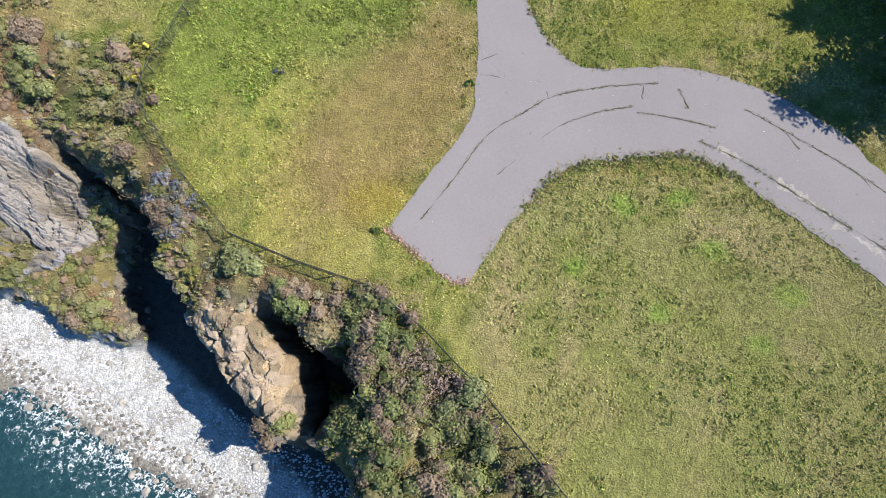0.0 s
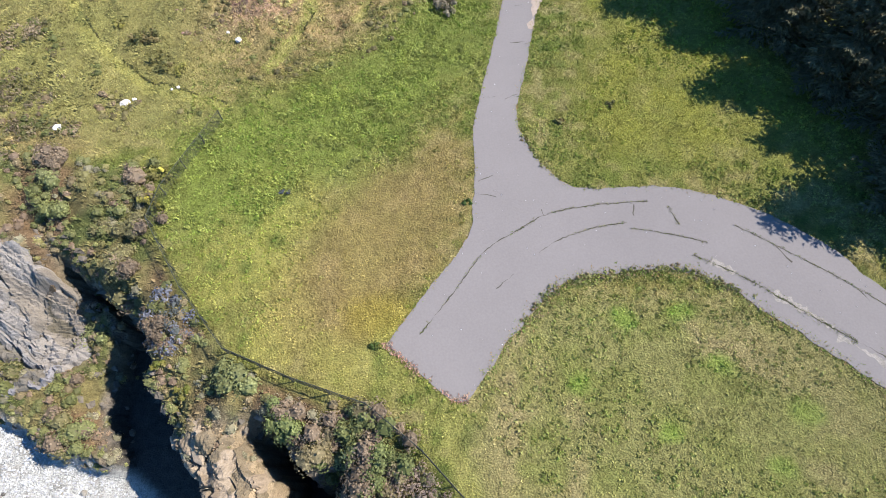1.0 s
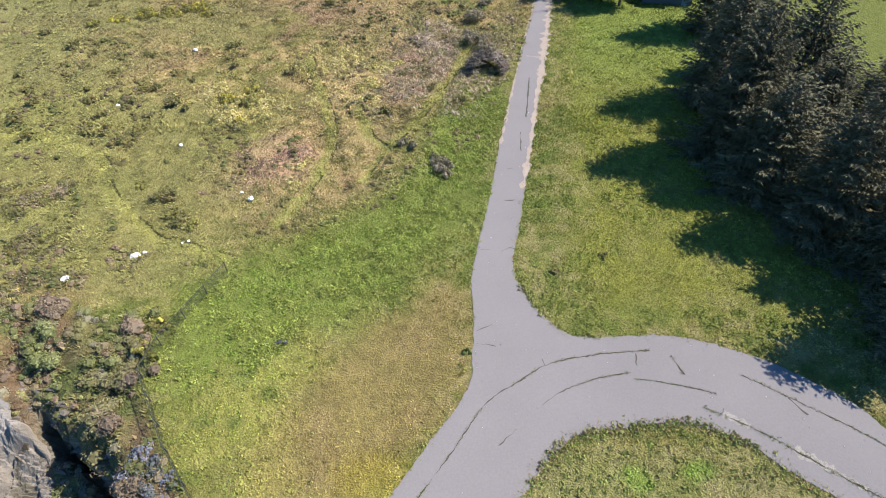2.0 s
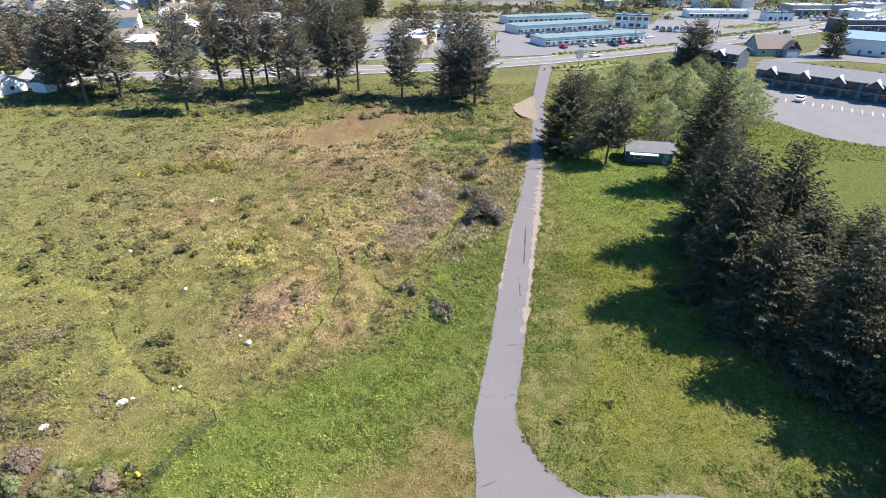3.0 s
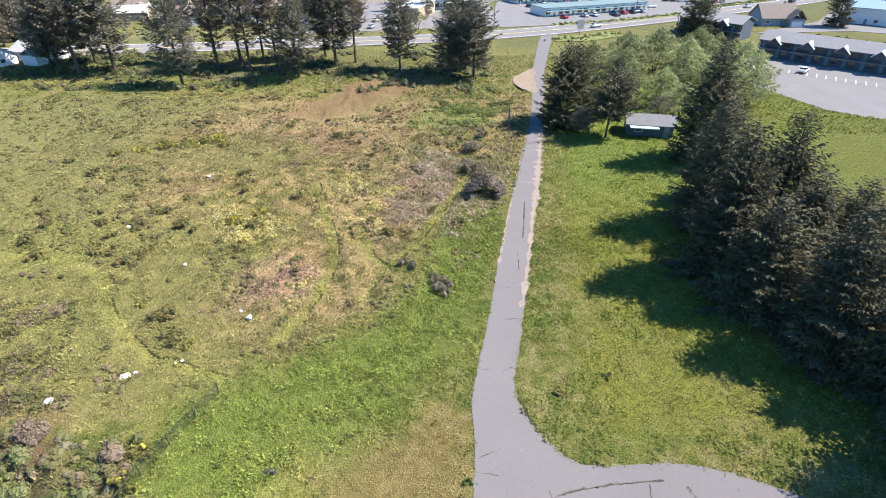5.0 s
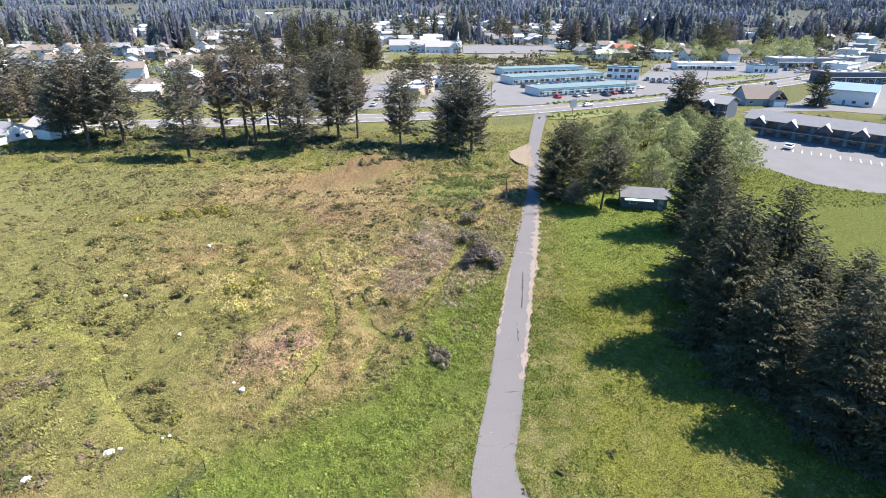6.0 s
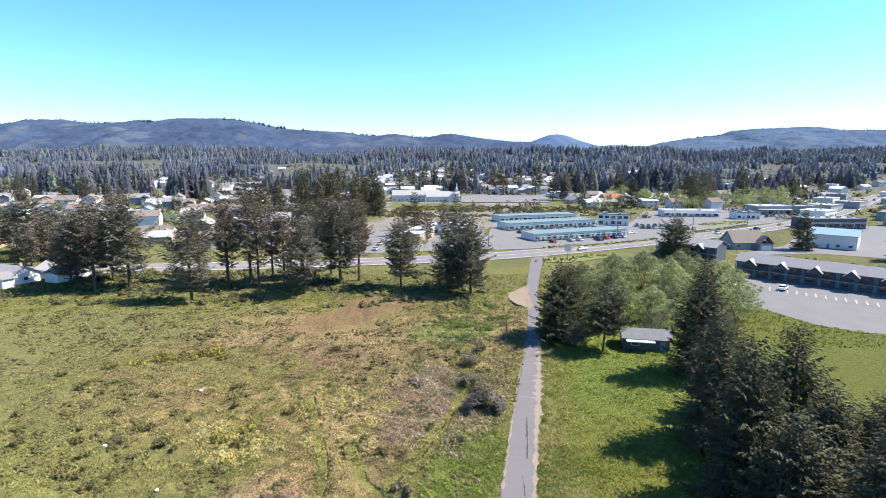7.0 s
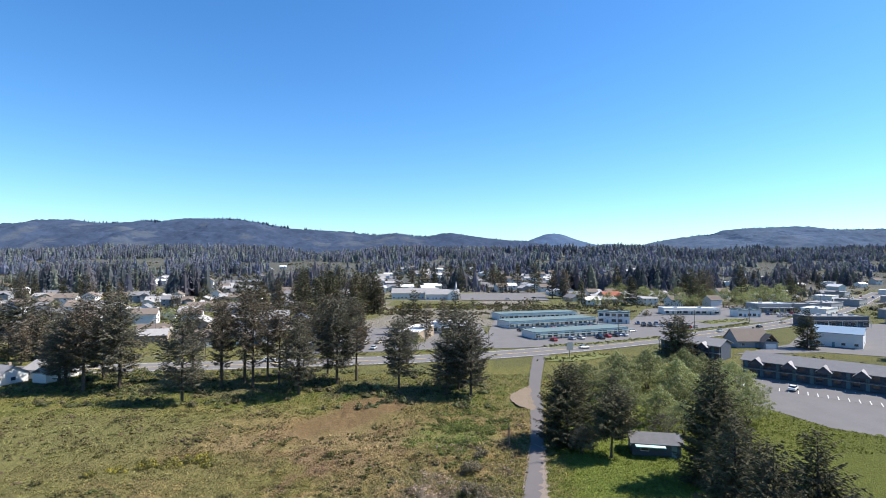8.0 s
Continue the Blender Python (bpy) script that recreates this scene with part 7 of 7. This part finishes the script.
for x, y, a, k in ((140, 262, 0.55, 1), (170, 279, 0.55, 2), (230, 327, 0.75, 0), (196, 300, 3.7, 5), (260, 352, 0.75, 3), (-60, 184, 0.2, 0), (58, 212, 0.4, 1), (300, 392, 0.75, 2), (86, 463 + 20, 0.1, 2), (60, 470, 0.1, 1), (110, 216, 0.6, 2), (114, 219, 0.6, 0), (118, 222, 0.6, 1), (122, 226, 0.6, 3)):
    park(k, x, y, a, 0.2 if y < 400 else 0.55)
for k in range(26):
    u = r.uniform(0, 1)
    park(r.randint(0, 5), 300 + 300 * u + r.uniform(-28, 28), 395 + 300 * u + r.uniform(-28, 28), 0.78 + r.choice((0, 1.57)) + r.uniform(-0.1, 0.1), 0.2 + 12 * max(0, u - 0.3) * 0)
for k in range(14):
    park(k + r.randint(0, 5), -58 + (k % 7) * 5.2, 205 + (k % 7) * 0.9 + (k // 7) * 14, 1.4)


# ---- sign and poles ----
def road_sign(x, y):
    s = thing("road_sign", at(x, y, 0.3), "tall grey road sign on a post, seen from behind", "sign")
    bm = bmesh.new()
    bmesh.ops.create_cone(bm, cap_ends=True, segments=8, radius1=0.12, radius2=0.10, depth=6.0, matrix=Matrix.Translation((0, 0, 3)))
    part("post", bm, M_WOOD, s)
    part("panel", boxes((-1.3, 1.3, -0.2, -0.123, 3.6, 6.4)), M_SIGN, s)
    part("brace", boxes((-1.2, 1.2, -0.12, 0.16, 4.0, 4.12), (-1.2, 1.2, -0.12, 0.16, 5.6, 5.72)), M_WOOD, s)
    return s


road_sign(46.5, 189)


def utility_pole(label, x, y, h, cross=True):
    s = thing("utility_pole", at(x, y, 0.4, 1.0, ground_at(x, y)), label, "pole", "utility poles")
    bm = bmesh.new()
    bmesh.ops.create_cone(bm, cap_ends=True, segments=8, radius1=0.16, radius2=0.10, depth=h, matrix=Matrix.Translation((0, 0, h / 2)))
    part("pole", bm, M_WOOD, s)
    if cross:
        part("crossarm", boxes((-1.2, 1.2, -0.08, 0.08, h - 0.9, h - 0.75)), M_WOOD, s)
        for x_ in (-1.05, -0.5, 0.5, 1.05):
            part("insulator", boxes((x_ - 0.05, x_ + 0.05, -0.05, 0.05, h - 0.748, h - 0.6)), M_FRAME, s)
    return s


poles = [(-85, 190, 10), (-40, 200, 10), (20, 218, 9), (84, 247, 10), (132, 272, 10), (180, 305, 10), (228, 338, 10), (285, 392, 10), (-128, 236, 10), (-140, 300, 10), (120, 330, 10)]
for x, y, h in poles:
    utility_pole("weathered wooden utility pole with a crossarm", x, y, h)


def cable(a, b, h, side):
    """A sagging wire between two poles."""
    c = thing("power_cable", Matrix.Identity(4), "thin dark power cable sagging between poles", "cable", "power cables")
    p, q = Vector((a[0] + side, a[1], a[2] - 0.6)), Vector((b[0] + side, b[1], b[2] - 0.6))
    bm, last = bmesh.new(), None
    for k in range(13):
        t = k / 12
        v = p.lerp(q, t) + Vector((0, 0, -1.4 * 4 * t * (1 - t) * 0.6))
        ring = [bm.verts.new(v + Vector((0, 0.03 * math.cos(s * 2.094), 0.03 * math.sin(s * 2.094)))) for s in range(3)]
        if last:
            for s in range(3):
                bm.faces.new((last[s], last[(s + 1) % 3], ring[(s + 1) % 3], ring[s]))
        last = ring
    part("wire", bm, M_WIRE, c)


for a, b in zip(poles[2:7], poles[3:8]):
    for side in (-1.0, 1.0):
        cable(a, b, 0, side)
post = utility_pole("slender wooden post standing in the heath", 13.2, 101.3, 4.2, False)
mast = thing("radio_mast", at(330, 610, 0, 1.0, ground_at(330, 610)), "thin red and white lattice mast above the town", "mast")
bm = bmesh.new()
for k in range(3):
    a = k * 2.094
    limb(bm, Vector((0.8 * math.cos(a), 0.8 * math.sin(a), 0)), Vector((0.15 * math.cos(a), 0.15 * math.sin(a), 38)), 0.15)
for k in range(12):
    limb(bm, Vector((0.6, 0, k * 3)), Vector((-0.3, 0.5, k * 3 + 3)), 0.08)
part("lattice", bm, M_LINE, mast)

# ---- planting strips ----
for pts, w in (([(44, 217), (76, 230), (108, 247)], 4.5), ([(38, 190), (48, 191), (62, 200)], 9), ([(120, 262), (150, 281), (176, 300)], 3.5), ([(150, 300), (185, 318)], 12), ([(-20, 204), (20, 212)], 4)):
    ob = ribbon("planting_strip", pts, w, 0.2, M_LAWN, None, 3, 0.0)
    tagged(ob, "green planting strip beside the main road", "verge", "planting strips", "structure")
    q = along(pts, 0.5, w * 0.25)
    c = np.array(((0.2, 0.21, 0.07), (0.17, 0.18, 0.06)))[rs.randint(0, 2, len(q))]
    tagged(part_mesh("strip_shrubs", leaf_mesh("strip_shrubs", np.column_stack([q, np.full(len(q), 0.2)]), rs.uniform(0.3, 0.9, len(q)), c, 18, 0.25, rs, M_LEAF, 0.7)), "low shrubs on the planting strip", "shrubs", kind="stuff")

# ---- hedges and town trees ----
x, y = strew(600, -34, 32, 384, 402, lambda a, b: fbm(a, b, 8, 2, 101) > 0.4)
scrub("broom_hedge", x, y, rs.uniform(1.0, 2.0, len(x)), ((0.42, 0.36, 0.03), (0.30, 0.28, 0.05), (0.14, 0.16, 0.05)), 30, 0.4, "yellow flowering broom on the bank below the church", "hedge")
x, y = strew(1500, -60, 135, 336, 420, lambda a, b: (fbm(a, b, 12, 2, 102) > 0.42) & (b > 338 + 0.1 * a))
scrub("bank_scrub", x, y, rs.uniform(1.0, 2.6, len(x)), ((0.15, 0.13, 0.06), (0.11, 0.12, 0.05), (0.18, 0.15, 0.08)), 30, 0.45, "brown and olive scrub on the bank behind the motel", "scrub")
x, y = strew(1500, 112, 190, 100, 205, lambda a, b: (a + b > 296) & (a + b < 330) & (a - b > -70))
scrub("lot_hedge", x, y, rs.uniform(0.8, 1.8, len(x)), ((0.13, 0.14, 0.05), (0.17, 0.15, 0.07)), 30, 0.35, "olive hedge behind the long motel", "hedge")
x, y = strew(260, -170, -118, 186, 206, lambda a, b: fbm(a, b, 9, 2, 103) > 0.35)
scrub("grass_bank", x, y, rs.uniform(0.8, 1.8, len(x)), ((0.14, 0.15, 0.06), (0.17, 0.16, 0.07)), 24, 0.35, "rough grassy bank behind the white houses", "scrub")
TOWN_TREES = "trees of the town"
lod = [conifer("town_spruce", "dark conifer standing between the houses", "tree", TOWN_TREES, at(-70, 300), 26, 6.0, 61, whorls=17, spray=1.5, bare=0.08, shape=0.6, low=0.7, ragged=0.3),
       conifer("town_spruce", "tall dark conifer standing between the houses", "tree", TOWN_TREES, at(-82, 315), 30, 6.4, 62, whorls=18, spray=1.5, bare=0.14, shape=0.5, low=0.55, ragged=0.3, sparse=0.1),
       conifer("town_spruce", "brownish conifer standing between the houses", "tree", TOWN_TREES, at(-58, 330), 24, 6.6, 63, whorls=16, spray=1.5, bare=0.1, needles=M_SPRUCE_WARM, shape=0.5, low=0.6, ragged=0.3, sparse=0.1)]
leafy = [broadleaf("town_alder", "pale green leafy tree between the houses", "tree", TOWN_TREES, at(190, 395), 11, 7.5, 64, clumps=60, size=0.9, per=16)]


def town_trees(n, x0, x1, y0, y1, keep=lambda x, y: True, kinds=lod, lo=0.7, hi=1.2):
    done = tries = 0
    while done < n and tries < n * 40:
        tries += 1
        x, y = r.uniform(x0, x1), r.uniform(y0, y1)
        if free(x, y, 11) and keep(x, y):
            done += 1
            put(r.choice(kinds), x, y, r.uniform(0, 6), r.uniform(lo, hi), ground_at(x, y))


town_trees(26, -130, -30, 285, 440, lambda x, y: x < -0.115 * y, lo=0.8, hi=1.15)
town_trees(9, -240, -100, 225, 420, lambda x, y: abs(y - 262) > 8, lo=0.35, hi=0.6)
town_trees(24, -440, -180, 330, 520, lo=0.5, hi=0.9)
town_trees(14, -320, -120, 240, 420, kinds=leafy, lo=0.5, hi=0.9)
town_trees(26, -60, 200, 572, 720)
town_trees(16, 100, 260, 405, 520)
town_trees(24, 120, 270, 390, 480, kinds=leafy, lo=0.8, hi=1.5)
town_trees(26, 160, 320, 430, 530, kinds=leafy, lo=1.0, hi=1.7)
town_trees(14, 250, 480, 330, 640, lambda x, y: abs(y - x * 0.95 - 115) > 40)
town_trees(8, -160, -126, 170, 225, lo=0.45, hi=0.7)
town_trees(16, -62, 8, 203, 285, lo=0.35, hi=0.75)
town_trees(5, -50, 5, 203, 225, kinds=leafy, lo=0.5, hi=0.8)
town_trees(10, -120, -40, 330, 400, lambda x, y: x < -0.115 * y, lo=0.7, hi=1.0)


n = 9000
x, y = rs.uniform(-0.95, 0.95, n), 215 + 900 * rs.uniform(0, 1, n) ** 0.9
x = x * y
road_gap = line_distance(x, y, HIGHWAY)
ok = (road_gap > 13) & (fbm(x, y, 34, 3, 121) > 0.5) & ~((x > -62) & (x < 125) & (y < 335)) & ~((x > 80) & (x < 290) & (y < 340)) & ~((x > 15) & (x < 112) & (y > 455) & (y < 565)) & ~((x > -0.11 * y) & (x < 0.04 * y) & (y > 300) & (y < 500))
x, y = x[ok], y[ok]
hp = np.array(taken)
ok = np.array([np.min(np.hypot(hp[:, 0] - a, hp[:, 1] - b)) > 9 for a, b in zip(x, y)])
x, y = x[ok], y[ok]
scrub("town_greenery", x, y, rs.uniform(1.2, 4.5, len(x)), ((0.13, 0.13, 0.065), (0.17, 0.16, 0.09), (0.20, 0.22, 0.10), (0.11, 0.115, 0.06), (0.22, 0.18, 0.13)), 34, 0.85, "garden trees and hedges between the houses", "trees", flat=1.25)

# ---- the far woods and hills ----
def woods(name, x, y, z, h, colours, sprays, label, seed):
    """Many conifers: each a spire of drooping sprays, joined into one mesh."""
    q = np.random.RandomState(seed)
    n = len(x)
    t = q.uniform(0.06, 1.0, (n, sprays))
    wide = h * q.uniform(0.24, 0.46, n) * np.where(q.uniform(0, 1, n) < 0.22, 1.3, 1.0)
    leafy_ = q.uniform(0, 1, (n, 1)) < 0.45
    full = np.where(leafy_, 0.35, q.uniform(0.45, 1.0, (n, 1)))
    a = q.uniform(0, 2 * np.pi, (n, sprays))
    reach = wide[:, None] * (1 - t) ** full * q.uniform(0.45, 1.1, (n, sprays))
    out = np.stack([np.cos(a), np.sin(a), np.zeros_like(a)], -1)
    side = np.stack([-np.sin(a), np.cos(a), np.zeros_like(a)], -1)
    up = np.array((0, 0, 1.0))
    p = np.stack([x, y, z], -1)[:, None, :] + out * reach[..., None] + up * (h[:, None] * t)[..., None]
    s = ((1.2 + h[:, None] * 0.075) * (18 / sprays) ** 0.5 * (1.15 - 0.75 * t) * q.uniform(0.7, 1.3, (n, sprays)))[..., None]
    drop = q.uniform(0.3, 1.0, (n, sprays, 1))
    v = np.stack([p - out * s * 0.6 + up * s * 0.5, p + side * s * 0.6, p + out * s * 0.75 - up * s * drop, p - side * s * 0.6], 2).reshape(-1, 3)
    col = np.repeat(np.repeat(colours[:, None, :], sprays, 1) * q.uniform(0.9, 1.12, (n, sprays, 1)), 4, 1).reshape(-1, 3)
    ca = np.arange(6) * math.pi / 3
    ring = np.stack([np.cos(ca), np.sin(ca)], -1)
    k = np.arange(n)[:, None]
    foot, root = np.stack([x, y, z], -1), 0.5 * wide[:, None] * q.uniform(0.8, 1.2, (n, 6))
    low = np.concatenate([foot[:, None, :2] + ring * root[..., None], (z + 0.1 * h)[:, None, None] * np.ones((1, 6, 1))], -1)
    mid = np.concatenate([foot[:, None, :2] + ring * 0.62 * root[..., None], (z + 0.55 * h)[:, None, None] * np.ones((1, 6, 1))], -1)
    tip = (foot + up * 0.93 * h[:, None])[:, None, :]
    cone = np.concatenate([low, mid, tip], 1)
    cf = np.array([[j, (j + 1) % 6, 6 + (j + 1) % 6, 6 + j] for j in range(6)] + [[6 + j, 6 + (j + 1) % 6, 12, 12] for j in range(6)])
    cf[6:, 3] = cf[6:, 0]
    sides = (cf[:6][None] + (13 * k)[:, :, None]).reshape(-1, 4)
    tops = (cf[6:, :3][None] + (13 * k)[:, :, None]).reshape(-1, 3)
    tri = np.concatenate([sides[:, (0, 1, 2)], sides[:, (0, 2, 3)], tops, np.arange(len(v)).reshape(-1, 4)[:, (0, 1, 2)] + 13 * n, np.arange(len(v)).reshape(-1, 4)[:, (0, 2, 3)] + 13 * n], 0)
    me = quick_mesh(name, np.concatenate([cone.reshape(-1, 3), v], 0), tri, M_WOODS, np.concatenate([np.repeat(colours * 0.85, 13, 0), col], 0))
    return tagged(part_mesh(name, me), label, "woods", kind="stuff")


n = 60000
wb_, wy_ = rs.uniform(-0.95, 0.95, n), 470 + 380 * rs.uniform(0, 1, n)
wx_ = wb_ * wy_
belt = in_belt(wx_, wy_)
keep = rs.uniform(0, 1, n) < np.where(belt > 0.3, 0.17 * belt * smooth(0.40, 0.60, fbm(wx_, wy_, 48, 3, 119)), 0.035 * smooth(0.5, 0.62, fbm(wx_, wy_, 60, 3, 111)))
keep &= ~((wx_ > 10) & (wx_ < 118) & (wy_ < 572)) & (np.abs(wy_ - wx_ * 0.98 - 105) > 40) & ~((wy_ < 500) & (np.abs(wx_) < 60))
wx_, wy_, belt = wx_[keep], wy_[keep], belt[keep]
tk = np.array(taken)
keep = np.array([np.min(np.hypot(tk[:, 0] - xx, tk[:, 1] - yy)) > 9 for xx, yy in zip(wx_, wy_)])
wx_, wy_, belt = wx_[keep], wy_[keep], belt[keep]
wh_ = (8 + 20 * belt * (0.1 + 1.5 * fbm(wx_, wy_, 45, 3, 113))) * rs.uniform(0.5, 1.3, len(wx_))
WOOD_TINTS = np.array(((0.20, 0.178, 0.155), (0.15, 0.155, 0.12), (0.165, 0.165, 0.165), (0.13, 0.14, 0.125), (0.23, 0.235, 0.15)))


# distance haze put into the base colour; blue sets how far it shifts
def hazy_wood_tint(x, y, odds, blue):
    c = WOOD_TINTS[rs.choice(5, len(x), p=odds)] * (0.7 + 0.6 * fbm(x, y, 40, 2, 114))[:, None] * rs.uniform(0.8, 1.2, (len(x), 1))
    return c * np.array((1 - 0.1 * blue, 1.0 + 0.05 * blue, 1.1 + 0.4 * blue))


woods("far_woods", wx_, wy_, land_height(wx_, wy_) - 0.5, wh_, hazy_wood_tint(wx_, wy_, (0.25, 0.27, 0.2, 0.2, 0.08), 0.6) * 1.5, 44, "dark conifer woods between and beyond the houses", 5)
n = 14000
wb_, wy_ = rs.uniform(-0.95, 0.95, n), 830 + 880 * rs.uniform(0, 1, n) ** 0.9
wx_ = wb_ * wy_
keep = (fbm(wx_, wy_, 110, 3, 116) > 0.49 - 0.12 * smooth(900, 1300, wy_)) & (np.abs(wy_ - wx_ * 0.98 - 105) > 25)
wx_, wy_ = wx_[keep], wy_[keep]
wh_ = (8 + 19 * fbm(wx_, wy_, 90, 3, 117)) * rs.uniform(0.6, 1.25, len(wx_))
woods("farther_woods", wx_, wy_, land_height(wx_, wy_) - 0.5, wh_, hazy_wood_tint(wx_, wy_, (0.22, 0.22, 0.24, 0.12, 0.2), 0.9) * 1.85, 10, "conifer woods beyond the town, tinted for haze", 6)

M_HILL = mat("hill_forest", (0.05, 0.07, 0.1), 1.0, vary=0.15, scale=0.02, fine=0.12, bump=0, spec=0.0, attribute="tint", thin=0.3)


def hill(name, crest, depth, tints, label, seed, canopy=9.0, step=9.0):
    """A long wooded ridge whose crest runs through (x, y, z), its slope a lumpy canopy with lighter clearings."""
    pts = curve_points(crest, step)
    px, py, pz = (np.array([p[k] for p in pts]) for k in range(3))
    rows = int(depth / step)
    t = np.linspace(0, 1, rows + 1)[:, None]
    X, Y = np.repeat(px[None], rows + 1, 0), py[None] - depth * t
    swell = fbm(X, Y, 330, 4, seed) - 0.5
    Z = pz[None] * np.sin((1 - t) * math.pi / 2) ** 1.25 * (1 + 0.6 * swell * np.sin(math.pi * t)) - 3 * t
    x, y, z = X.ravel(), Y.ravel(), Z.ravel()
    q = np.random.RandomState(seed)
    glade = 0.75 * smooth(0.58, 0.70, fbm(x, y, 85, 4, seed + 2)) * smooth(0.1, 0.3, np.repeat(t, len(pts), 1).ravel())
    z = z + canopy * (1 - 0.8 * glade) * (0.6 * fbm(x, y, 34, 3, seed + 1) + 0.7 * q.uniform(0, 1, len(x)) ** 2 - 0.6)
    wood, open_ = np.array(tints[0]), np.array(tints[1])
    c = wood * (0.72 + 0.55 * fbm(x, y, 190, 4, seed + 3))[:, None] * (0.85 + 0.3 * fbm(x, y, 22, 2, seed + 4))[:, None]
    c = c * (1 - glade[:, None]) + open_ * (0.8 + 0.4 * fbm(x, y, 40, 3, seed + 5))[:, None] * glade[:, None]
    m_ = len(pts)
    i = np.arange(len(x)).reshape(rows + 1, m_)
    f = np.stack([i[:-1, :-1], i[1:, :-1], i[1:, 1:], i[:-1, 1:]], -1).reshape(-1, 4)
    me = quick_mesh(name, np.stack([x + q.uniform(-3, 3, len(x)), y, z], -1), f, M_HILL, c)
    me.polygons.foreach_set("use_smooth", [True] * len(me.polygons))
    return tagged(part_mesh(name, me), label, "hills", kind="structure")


def ridge(bearings, dist):
    """Crest points from bearing and rise in degrees."""
    return [(dist * math.tan(radians(b)), dist, EYE_HEIGHT + dist / math.cos(radians(b)) * math.tan(radians(e))) for b, e in bearings]


WEST = ((-50, 2.3), (-44, 2.5), (-40, 2.5), (-38.3, 2.6), (-37.2, 2.95), (-36.0, 3.22), (-34.5, 3.4), (-33.3, 3.22), (-32.1, 3.24), (-30.4, 3.45), (-28.6, 3.68), (-27.7, 3.42), (-26.3, 3.9), (-23.5, 3.97), (-21.0, 4.0), (-19.0, 3.75), (-17.5, 3.45), (-13.8, 3.1),
        (-10.5, 2.94), (-7.1, 2.6), (-4.8, 2.75), (-3.0, 2.48), (-1.3, 2.48), (1.0, 2.8), (4.0, 2.44), (6.9, 2.06), (9.4, 1.85), (13, 1.0), (17, 0.2), (21, -0.6))
EAST = ((15, 0.0), (18, 0.6), (19.4, 1.0), (21.2, 1.58), (23.1, 1.97), (25.5, 2.34), (27.3, 2.5), (28.2, 2.84), (30.0, 3.0), (32.9, 3.0), (34.5, 2.86), (35.8, 2.55), (36.9, 2.68), (38.6, 2.66), (45, 2.7), (52, 2.5))
# the hill tints carry haze: base colours turn bluer and paler farther off
hill("hill_west", ridge(WEST, 2300), 800, ((0.105, 0.152, 0.25), (0.18, 0.22, 0.275)), "long forested ridge, blue haze in its colour", 3)
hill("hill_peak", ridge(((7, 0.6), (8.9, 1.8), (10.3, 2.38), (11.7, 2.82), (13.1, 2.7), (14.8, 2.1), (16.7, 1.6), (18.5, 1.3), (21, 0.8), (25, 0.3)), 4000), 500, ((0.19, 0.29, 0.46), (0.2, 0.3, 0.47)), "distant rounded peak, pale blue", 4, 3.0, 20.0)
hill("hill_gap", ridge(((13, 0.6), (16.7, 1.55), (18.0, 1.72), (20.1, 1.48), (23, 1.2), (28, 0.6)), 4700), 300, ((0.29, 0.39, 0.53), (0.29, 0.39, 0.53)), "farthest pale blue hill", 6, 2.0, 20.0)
hill("hill_east", ridge(EAST, 2900), 1000, ((0.18, 0.255, 0.375), (0.22, 0.285, 0.385)), "broad forested hill, pale haze in its colour", 5)


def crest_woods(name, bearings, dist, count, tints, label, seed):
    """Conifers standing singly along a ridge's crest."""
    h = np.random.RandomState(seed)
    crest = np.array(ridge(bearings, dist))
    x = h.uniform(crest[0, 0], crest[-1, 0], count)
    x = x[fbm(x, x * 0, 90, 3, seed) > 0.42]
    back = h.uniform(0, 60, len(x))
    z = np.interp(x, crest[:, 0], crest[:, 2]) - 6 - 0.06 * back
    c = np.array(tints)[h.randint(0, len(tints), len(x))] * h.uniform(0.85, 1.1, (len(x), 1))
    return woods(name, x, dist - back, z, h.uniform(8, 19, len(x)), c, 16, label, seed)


# each ridge's haze blue is put into its conifers' base colour too
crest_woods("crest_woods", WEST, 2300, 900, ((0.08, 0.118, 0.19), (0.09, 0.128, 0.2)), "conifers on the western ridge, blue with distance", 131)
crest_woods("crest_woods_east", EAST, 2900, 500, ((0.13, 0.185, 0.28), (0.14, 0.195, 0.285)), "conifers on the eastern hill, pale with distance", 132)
